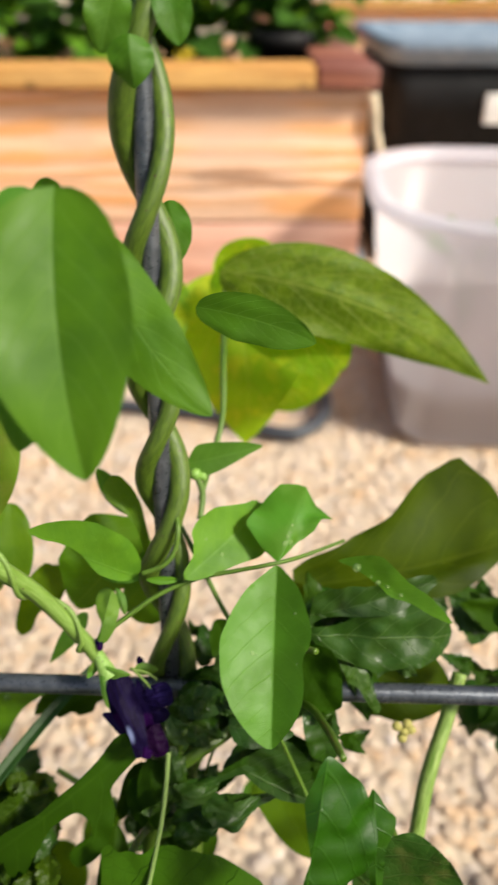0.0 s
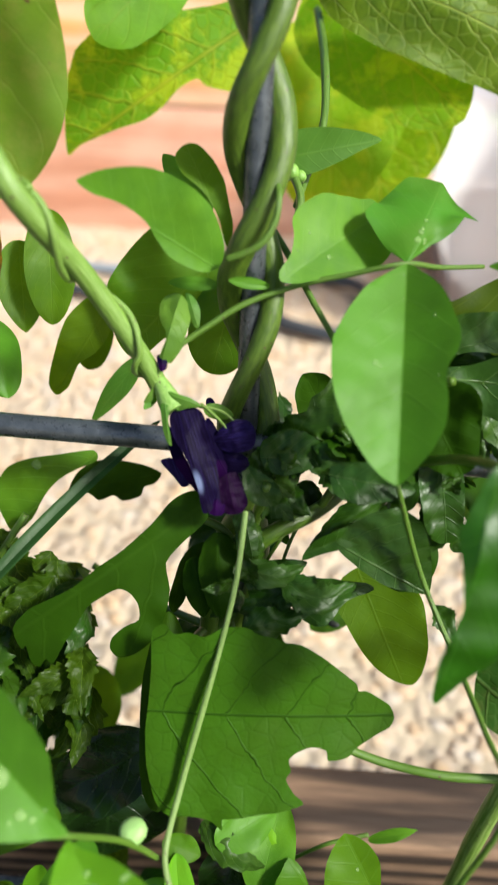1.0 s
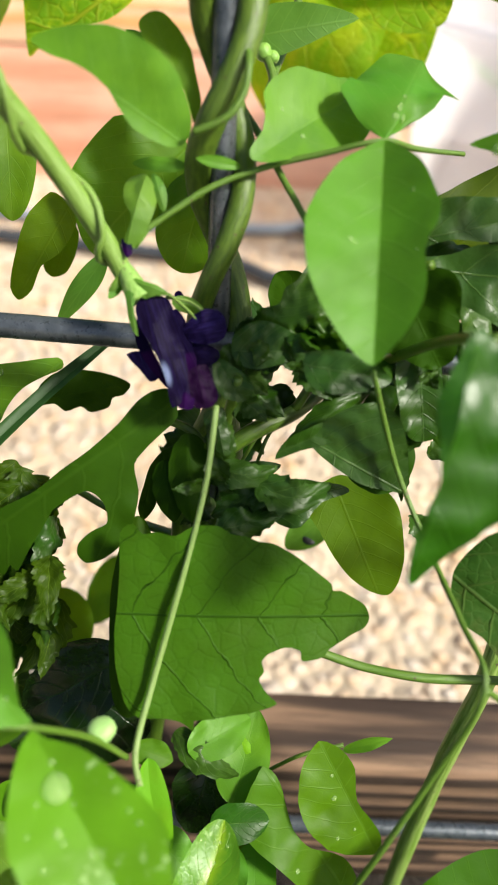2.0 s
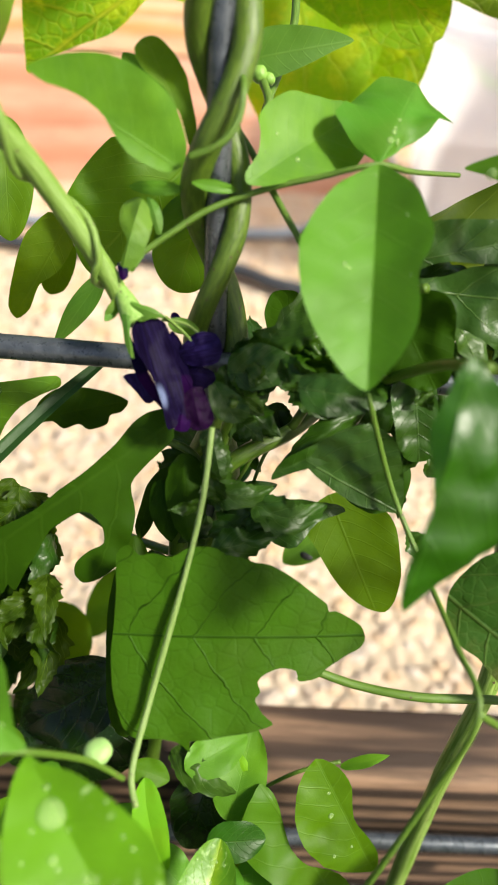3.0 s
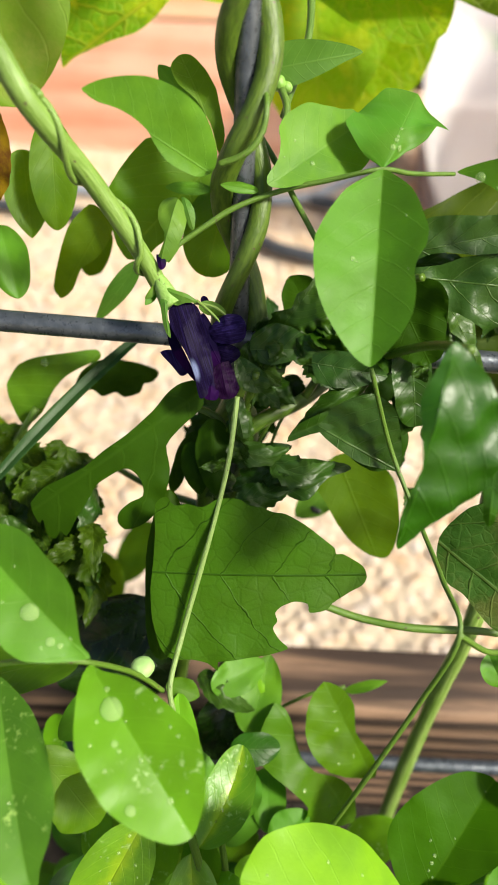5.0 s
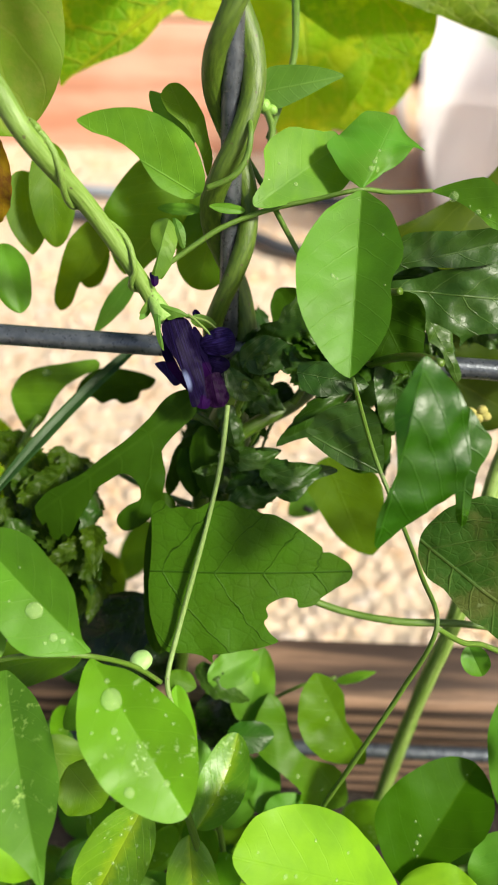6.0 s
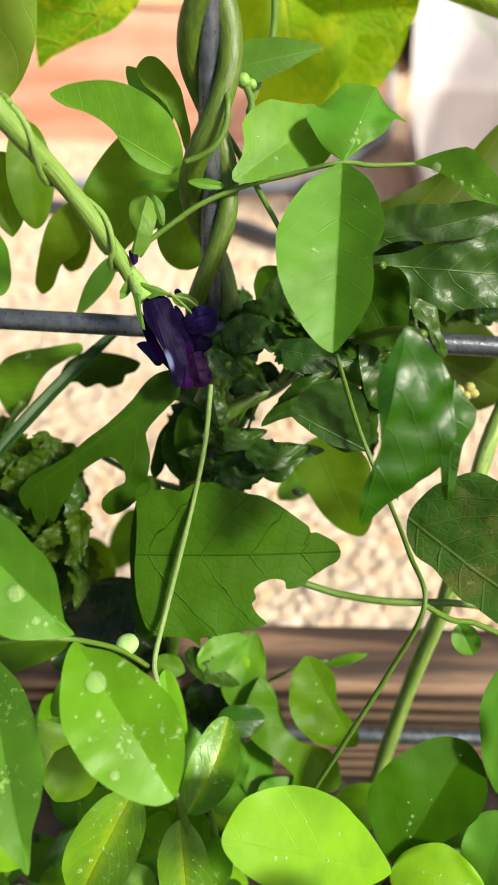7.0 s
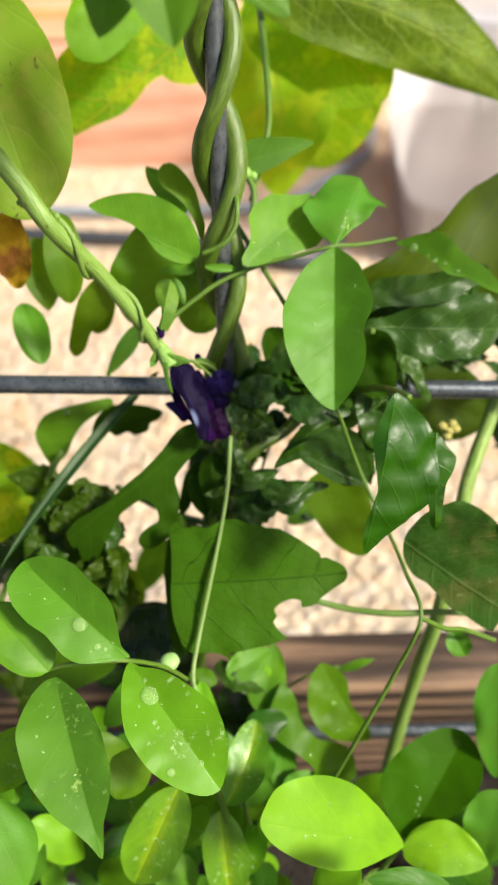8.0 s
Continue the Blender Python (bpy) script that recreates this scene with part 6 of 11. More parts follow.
leaf(eggplant, M_crisp, (-0.0660, 0.1595, 0.2387), (-0.0514, 0.1475, 0.2236), 0.0137, (0.49, -0.38, 0.78), fold=19.3, sag=0.08, crinkle=0.128, shape=(0.36, 1.35, 1.0), nu=30, nv=14, frill=0.32)
leaf(eggplant, M_frizz, (-0.1135, 0.2073, 0.2705), (-0.1340, 0.1962, 0.2698), 0.0149, (0.37, -0.73, 0.57), fold=5.9, sag=0.08, crinkle=0.128, shape=(0.36, 1.35, 1.0), nu=44, nv=14, frill=0.32)
leaf(eggplant, M_crisp, (-0.0972, 0.1711, 0.2291), (-0.1098, 0.1882, 0.2338), 0.0105, (0.24, -0.09, 0.97), fold=11.8, sag=0.08, crinkle=0.128, shape=(0.36, 1.35, 1.0), nu=30, nv=14, frill=0.32)
leaf(eggplant, M_crisp, (-0.0959, 0.1748, 0.2643), (-0.0895, 0.1656, 0.2366), 0.0209, (-0.04, -0.95, 0.31), fold=-8.0, sag=0.08, crinkle=0.128, shape=(0.36, 1.35, 1.0), nu=30, nv=14, frill=0.32)
leaf(eggplant, M_crisp, (-0.1103, 0.1542, 0.2651), (-0.1213, 0.1406, 0.2784), 0.0117, (0.83, -0.16, 0.53), fold=5.9, sag=0.08, crinkle=0.128, shape=(0.36, 1.35, 1.0), nu=30, nv=14, frill=0.32)
leaf(eggplant, M_crisp, (-0.1381, 0.1857, 0.2853), (-0.1586, 0.1787, 0.2574), 0.0197, (-0.37, -0.80, 0.48), fold=13.8, sag=0.08, crinkle=0.128, shape=(0.36, 1.35, 1.0), nu=30, nv=14, frill=0.32)
leaf(eggplant, M_crisp, (-0.0537, 0.1457, 0.2355), (-0.0547, 0.1692, 0.2433), 0.0160, (0.46, -0.26, 0.85), fold=13.4, sag=0.08, crinkle=0.128, shape=(0.36, 1.35, 1.0), nu=30, nv=14, frill=0.32)
leaf(eggplant, M_frizz, (-0.0999, 0.1669, 0.2844), (-0.0866, 0.1730, 0.3019), 0.0102, (0.13, -0.96, 0.24), fold=2.5, sag=0.08, crinkle=0.128, shape=(0.36, 1.35, 1.0), nu=44, nv=14, frill=0.32)
leaf(eggplant, M_frizz, (-0.1284, 0.1483, 0.2182), (-0.1419, 0.1331, 0.2105), 0.0133, (-0.17, -0.32, 0.93), fold=17.0, sag=0.08, crinkle=0.128, shape=(0.36, 1.35, 1.0), nu=44, nv=14, frill=0.32)
leaf(eggplant, M_crisp, (-0.1245, 0.2005, 0.2626), (-0.1406, 0.1947, 0.2756), 0.0135, (0.54, -0.78, 0.31), fold=-11.0, sag=0.08, crinkle=0.128, shape=(0.36, 1.35, 1.0), nu=30, nv=14, frill=0.32)
leaf(eggplant, M_frizz, (-0.1331, 0.2060, 0.2947), (-0.1135, 0.1966, 0.2953), 0.0079, (-0.33, -0.65, 0.68), fold=-3.4, sag=0.08, crinkle=0.128, shape=(0.36, 1.35, 1.0), nu=44, nv=14, frill=0.32)
leaf(eggplant, M_frizz, (-0.1469, 0.1904, 0.2483), (-0.1300, 0.2007, 0.2604), 0.0102, (0.16, -0.85, 0.51), fold=0.5, sag=0.08, crinkle=0.128, shape=(0.36, 1.35, 1.0), nu=44, nv=14, frill=0.32)
leaf(eggplant, M_frizz, (-0.1364, 0.2247, 0.2970), (-0.1447, 0.2121, 0.2673), 0.0183, (0.27, -0.91, 0.31), fold=8.2, sag=0.08, crinkle=0.128, shape=(0.36, 1.35, 1.0), nu=44, nv=14, frill=0.32)
bead(vine, "bud", M_bud, Vector((-0.0169, 0.2236, 0.4572)) - at_of(vine), 0.00238, flat=1.00, label='small green bud')
bead(vine, "bud", M_bud, Vector((-0.0143, 0.2238, 0.4560)) - at_of(vine), 0.00183, flat=1.00, label='small green bud')
bead(eggplant, "seed_head", M_dry, Vector((0.0614, 0.1734, 0.3715)) - at_of(eggplant), 0.00201, flat=0.80, label='dry cream seed head')
bead(eggplant, "seed_head", M_dry, Vector((0.0641, 0.1720, 0.3701)) - at_of(eggplant), 0.00201, flat=0.80, label='dry cream seed head')
bead(eggplant, "seed_head", M_dry, Vector((0.0667, 0.1725, 0.3706)) - at_of(eggplant), 0.00201, flat=0.80, label='dry cream seed head')
bead(eggplant, "seed_head", M_dry, Vector((0.0631, 0.1703, 0.3684)) - at_of(eggplant), 0.00201, flat=0.80, label='dry cream seed head')
bead(eggplant, "seed_head", M_dry, Vector((0.0654, 0.1740, 0.3721)) - at_of(eggplant), 0.00201, flat=0.80, label='dry cream seed head')
stem(vine, "petiole", M_pea_stem, [(-0.0160, 0.2225, 0.4560), (-0.0140, 0.2173, 0.4521), (-0.0149, 0.2095, 0.4469)], 0.0012, 0.0012)
bead(vine, "seed", M_spot, Vector((0.0094, 0.1854, 0.3036)) - at_of(vine), 0.00342, flat=0.50, label='black seed')
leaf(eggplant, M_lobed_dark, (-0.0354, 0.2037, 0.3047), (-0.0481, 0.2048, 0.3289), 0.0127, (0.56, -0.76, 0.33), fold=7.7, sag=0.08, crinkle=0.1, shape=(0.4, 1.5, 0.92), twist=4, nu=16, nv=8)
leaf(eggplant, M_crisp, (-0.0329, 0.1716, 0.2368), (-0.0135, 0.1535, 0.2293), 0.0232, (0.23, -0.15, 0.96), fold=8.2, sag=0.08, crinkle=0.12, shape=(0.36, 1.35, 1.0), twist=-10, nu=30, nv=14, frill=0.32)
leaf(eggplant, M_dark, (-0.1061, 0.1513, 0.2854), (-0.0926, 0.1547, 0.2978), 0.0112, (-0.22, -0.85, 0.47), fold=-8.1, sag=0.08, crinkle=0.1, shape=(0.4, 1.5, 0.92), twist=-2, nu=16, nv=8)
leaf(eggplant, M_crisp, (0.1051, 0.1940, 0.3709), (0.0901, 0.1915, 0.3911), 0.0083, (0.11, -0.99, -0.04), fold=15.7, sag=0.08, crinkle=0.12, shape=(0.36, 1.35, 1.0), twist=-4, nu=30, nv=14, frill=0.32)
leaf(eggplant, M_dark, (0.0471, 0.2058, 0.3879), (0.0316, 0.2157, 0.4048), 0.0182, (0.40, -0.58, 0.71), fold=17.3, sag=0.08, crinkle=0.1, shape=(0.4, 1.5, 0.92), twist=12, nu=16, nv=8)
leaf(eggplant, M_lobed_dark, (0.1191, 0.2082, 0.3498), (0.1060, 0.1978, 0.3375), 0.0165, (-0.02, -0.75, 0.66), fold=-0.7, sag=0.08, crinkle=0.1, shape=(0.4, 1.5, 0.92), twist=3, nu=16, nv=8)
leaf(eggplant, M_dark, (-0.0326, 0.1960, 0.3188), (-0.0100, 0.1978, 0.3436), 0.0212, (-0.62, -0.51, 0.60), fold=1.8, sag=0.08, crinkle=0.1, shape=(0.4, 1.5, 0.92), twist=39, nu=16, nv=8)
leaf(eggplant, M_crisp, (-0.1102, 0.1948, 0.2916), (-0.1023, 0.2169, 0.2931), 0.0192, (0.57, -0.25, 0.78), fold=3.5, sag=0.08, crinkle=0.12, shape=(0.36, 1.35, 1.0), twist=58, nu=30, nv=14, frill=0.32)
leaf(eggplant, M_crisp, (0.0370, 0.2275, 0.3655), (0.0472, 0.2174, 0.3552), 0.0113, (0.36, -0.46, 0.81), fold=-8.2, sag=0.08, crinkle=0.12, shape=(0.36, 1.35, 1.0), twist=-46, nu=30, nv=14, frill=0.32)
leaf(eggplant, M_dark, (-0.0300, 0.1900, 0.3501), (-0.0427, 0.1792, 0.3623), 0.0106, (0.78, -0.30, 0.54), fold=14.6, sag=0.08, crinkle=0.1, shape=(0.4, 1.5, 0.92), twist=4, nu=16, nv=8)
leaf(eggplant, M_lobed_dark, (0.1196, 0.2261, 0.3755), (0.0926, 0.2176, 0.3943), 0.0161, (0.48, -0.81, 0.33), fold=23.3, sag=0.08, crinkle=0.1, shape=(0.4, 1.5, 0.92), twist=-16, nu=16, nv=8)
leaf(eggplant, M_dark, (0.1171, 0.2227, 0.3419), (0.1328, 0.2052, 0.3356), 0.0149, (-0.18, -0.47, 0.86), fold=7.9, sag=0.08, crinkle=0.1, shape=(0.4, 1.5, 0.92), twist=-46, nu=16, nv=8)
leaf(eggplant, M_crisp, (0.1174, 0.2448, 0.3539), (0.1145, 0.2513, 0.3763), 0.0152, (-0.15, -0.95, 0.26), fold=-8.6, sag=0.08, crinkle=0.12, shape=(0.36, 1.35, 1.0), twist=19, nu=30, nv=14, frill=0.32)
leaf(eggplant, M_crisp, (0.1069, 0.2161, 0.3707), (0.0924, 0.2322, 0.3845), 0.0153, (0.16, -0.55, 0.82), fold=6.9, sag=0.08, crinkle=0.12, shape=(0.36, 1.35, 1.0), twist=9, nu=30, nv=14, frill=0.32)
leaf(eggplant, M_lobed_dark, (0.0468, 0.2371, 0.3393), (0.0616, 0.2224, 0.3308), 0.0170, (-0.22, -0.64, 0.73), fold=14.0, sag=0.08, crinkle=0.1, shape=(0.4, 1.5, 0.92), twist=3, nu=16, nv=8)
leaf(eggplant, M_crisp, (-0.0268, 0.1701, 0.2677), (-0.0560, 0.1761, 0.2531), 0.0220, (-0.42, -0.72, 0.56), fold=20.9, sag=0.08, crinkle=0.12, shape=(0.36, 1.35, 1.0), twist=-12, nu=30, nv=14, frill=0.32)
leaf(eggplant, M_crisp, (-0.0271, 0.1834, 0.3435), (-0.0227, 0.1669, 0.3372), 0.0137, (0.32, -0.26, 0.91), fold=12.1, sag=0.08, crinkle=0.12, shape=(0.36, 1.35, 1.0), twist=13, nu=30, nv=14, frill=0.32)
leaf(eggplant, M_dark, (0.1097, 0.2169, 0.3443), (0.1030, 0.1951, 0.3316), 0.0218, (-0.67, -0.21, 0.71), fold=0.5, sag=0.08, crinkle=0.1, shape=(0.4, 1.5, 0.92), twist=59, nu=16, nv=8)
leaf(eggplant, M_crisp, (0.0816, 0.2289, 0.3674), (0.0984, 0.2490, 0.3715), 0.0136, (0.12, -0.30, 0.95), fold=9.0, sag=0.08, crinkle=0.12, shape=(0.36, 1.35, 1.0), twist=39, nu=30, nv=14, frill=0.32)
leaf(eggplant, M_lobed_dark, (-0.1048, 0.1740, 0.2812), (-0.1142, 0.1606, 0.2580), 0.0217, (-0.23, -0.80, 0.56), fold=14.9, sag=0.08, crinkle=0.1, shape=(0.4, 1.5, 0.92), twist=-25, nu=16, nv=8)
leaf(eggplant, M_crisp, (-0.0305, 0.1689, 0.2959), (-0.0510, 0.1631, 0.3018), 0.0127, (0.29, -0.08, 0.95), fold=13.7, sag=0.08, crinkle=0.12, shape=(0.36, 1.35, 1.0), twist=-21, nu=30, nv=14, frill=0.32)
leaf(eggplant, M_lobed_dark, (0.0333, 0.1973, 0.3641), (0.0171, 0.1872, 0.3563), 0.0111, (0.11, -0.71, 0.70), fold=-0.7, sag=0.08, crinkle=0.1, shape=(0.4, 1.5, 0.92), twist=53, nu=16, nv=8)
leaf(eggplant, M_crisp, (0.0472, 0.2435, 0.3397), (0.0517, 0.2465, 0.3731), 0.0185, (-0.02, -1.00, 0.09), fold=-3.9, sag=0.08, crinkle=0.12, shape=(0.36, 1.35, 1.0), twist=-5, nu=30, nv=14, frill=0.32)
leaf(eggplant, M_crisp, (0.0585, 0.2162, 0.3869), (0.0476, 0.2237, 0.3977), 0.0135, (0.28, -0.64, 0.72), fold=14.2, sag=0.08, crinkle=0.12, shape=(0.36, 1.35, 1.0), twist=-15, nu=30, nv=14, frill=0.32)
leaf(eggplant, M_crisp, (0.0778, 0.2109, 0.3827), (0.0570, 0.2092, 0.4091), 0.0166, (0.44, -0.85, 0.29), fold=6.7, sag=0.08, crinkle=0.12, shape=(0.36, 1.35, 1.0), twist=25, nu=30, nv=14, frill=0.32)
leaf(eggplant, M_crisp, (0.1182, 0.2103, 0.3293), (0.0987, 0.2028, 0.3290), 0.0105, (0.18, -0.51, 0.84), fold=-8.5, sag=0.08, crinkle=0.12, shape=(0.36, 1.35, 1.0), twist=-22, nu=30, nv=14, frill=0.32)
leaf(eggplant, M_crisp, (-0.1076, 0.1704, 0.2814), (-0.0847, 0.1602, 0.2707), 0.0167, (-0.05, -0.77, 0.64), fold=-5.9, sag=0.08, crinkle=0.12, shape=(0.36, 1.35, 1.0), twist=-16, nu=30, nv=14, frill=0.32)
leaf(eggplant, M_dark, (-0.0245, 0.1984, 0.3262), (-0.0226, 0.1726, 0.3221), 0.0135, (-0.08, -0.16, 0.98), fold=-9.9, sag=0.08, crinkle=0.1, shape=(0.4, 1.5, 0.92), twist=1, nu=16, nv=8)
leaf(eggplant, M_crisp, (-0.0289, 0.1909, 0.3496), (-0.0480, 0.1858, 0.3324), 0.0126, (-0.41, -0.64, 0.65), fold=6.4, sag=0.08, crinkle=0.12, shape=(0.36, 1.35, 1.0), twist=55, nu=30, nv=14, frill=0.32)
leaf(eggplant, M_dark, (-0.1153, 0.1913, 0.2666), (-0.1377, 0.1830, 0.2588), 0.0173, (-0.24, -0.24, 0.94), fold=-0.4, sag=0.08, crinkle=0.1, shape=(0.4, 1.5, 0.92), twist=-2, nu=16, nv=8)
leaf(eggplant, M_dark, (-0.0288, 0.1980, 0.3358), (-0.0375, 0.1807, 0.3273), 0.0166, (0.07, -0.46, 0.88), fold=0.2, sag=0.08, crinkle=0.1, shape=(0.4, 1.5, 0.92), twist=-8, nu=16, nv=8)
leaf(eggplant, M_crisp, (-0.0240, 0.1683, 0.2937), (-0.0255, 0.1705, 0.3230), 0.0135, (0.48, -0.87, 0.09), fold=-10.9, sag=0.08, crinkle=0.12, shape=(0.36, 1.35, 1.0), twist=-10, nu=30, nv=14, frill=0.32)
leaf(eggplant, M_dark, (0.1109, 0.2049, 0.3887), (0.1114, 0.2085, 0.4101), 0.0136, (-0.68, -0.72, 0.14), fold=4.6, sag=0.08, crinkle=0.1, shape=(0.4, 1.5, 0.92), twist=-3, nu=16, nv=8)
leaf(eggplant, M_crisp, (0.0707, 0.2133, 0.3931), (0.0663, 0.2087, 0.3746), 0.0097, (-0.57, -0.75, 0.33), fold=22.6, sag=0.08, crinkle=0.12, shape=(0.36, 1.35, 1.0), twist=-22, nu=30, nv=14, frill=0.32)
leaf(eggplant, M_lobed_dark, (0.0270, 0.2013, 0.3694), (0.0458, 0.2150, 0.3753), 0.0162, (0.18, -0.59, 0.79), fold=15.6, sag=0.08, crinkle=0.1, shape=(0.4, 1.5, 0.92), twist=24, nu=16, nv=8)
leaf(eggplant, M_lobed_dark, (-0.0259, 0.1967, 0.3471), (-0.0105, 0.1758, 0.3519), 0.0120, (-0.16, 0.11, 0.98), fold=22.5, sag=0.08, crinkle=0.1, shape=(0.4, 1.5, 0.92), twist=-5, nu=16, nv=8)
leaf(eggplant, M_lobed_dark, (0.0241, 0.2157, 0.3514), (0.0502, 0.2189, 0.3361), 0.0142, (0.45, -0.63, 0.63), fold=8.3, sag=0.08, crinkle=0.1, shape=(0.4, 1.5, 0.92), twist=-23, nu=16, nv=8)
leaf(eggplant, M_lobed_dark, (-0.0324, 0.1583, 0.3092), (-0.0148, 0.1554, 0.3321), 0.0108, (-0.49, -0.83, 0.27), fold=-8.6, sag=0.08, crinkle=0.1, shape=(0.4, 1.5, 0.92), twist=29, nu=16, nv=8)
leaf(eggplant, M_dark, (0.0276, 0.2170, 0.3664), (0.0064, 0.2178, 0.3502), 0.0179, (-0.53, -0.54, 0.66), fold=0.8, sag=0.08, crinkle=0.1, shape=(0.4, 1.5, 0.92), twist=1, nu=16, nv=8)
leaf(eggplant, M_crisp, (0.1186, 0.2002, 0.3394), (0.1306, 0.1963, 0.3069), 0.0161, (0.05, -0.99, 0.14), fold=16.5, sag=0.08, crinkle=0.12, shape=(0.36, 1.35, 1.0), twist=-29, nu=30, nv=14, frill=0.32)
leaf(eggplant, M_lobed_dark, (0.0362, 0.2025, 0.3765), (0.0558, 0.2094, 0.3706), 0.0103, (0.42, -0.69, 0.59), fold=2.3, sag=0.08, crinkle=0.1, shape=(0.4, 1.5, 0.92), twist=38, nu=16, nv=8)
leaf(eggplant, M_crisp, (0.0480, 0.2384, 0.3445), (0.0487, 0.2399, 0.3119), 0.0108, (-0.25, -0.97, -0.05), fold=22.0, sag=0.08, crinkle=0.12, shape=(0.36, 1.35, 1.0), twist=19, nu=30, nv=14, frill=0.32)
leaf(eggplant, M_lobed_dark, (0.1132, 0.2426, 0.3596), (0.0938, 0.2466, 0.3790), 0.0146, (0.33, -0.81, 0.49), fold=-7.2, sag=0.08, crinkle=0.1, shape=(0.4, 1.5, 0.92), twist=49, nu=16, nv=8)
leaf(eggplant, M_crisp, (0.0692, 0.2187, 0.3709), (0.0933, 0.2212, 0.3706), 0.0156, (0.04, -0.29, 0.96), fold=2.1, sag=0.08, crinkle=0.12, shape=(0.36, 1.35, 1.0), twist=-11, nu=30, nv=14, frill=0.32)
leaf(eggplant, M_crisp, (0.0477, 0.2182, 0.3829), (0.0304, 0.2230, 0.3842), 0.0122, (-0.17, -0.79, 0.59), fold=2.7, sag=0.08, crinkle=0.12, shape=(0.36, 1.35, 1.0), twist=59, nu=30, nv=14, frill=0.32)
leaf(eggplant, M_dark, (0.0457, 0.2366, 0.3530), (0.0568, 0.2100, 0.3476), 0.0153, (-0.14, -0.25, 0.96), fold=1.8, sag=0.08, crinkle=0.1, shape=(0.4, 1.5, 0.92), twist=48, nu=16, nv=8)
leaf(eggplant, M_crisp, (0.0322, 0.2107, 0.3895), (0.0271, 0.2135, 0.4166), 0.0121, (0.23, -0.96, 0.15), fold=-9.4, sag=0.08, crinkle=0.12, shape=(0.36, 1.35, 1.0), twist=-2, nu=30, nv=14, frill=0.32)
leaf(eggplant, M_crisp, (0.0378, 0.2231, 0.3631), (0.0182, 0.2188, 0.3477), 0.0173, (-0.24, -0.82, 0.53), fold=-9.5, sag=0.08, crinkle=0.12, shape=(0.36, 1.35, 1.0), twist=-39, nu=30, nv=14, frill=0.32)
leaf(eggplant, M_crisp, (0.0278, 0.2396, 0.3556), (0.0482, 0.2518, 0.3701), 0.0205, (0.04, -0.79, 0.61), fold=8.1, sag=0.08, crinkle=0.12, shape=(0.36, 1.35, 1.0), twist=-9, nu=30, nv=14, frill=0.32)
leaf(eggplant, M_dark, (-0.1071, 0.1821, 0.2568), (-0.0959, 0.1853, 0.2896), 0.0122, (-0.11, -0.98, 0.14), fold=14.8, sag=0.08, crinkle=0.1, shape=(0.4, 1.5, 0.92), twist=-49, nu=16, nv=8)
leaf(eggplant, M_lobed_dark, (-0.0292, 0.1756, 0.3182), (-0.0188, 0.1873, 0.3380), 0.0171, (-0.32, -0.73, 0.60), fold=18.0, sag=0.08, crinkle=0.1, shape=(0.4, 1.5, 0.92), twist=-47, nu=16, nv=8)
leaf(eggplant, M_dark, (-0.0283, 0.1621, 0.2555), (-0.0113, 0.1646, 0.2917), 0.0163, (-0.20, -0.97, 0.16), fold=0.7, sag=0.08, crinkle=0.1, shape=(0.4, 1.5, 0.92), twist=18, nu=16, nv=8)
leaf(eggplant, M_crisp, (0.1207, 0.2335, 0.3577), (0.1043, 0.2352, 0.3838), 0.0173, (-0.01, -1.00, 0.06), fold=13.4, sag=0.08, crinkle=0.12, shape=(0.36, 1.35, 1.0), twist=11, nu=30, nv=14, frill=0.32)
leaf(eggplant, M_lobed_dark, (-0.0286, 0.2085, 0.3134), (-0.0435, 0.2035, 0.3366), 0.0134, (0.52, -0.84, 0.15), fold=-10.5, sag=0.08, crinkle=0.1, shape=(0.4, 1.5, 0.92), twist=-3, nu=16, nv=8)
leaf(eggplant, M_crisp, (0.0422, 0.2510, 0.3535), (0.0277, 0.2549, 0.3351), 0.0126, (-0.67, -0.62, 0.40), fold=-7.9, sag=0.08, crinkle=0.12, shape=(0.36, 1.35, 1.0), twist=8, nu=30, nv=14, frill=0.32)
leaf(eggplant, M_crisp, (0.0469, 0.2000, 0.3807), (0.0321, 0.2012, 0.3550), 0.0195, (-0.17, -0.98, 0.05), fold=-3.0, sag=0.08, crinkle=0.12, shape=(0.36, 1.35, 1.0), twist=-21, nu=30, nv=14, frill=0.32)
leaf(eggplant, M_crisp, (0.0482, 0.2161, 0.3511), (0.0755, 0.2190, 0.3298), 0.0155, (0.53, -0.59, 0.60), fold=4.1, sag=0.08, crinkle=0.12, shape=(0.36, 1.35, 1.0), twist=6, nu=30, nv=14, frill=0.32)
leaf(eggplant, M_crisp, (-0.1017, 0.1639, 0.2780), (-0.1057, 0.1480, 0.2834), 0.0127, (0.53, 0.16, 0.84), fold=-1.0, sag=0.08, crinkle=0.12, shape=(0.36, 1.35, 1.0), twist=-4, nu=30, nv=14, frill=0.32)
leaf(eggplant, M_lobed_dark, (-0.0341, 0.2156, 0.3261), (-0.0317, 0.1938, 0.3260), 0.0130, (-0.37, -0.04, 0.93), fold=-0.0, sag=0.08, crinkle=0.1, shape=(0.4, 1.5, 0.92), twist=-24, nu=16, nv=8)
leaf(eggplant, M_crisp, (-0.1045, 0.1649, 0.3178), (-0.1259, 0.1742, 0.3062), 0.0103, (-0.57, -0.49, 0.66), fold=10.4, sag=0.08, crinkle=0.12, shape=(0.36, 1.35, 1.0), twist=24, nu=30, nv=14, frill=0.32)
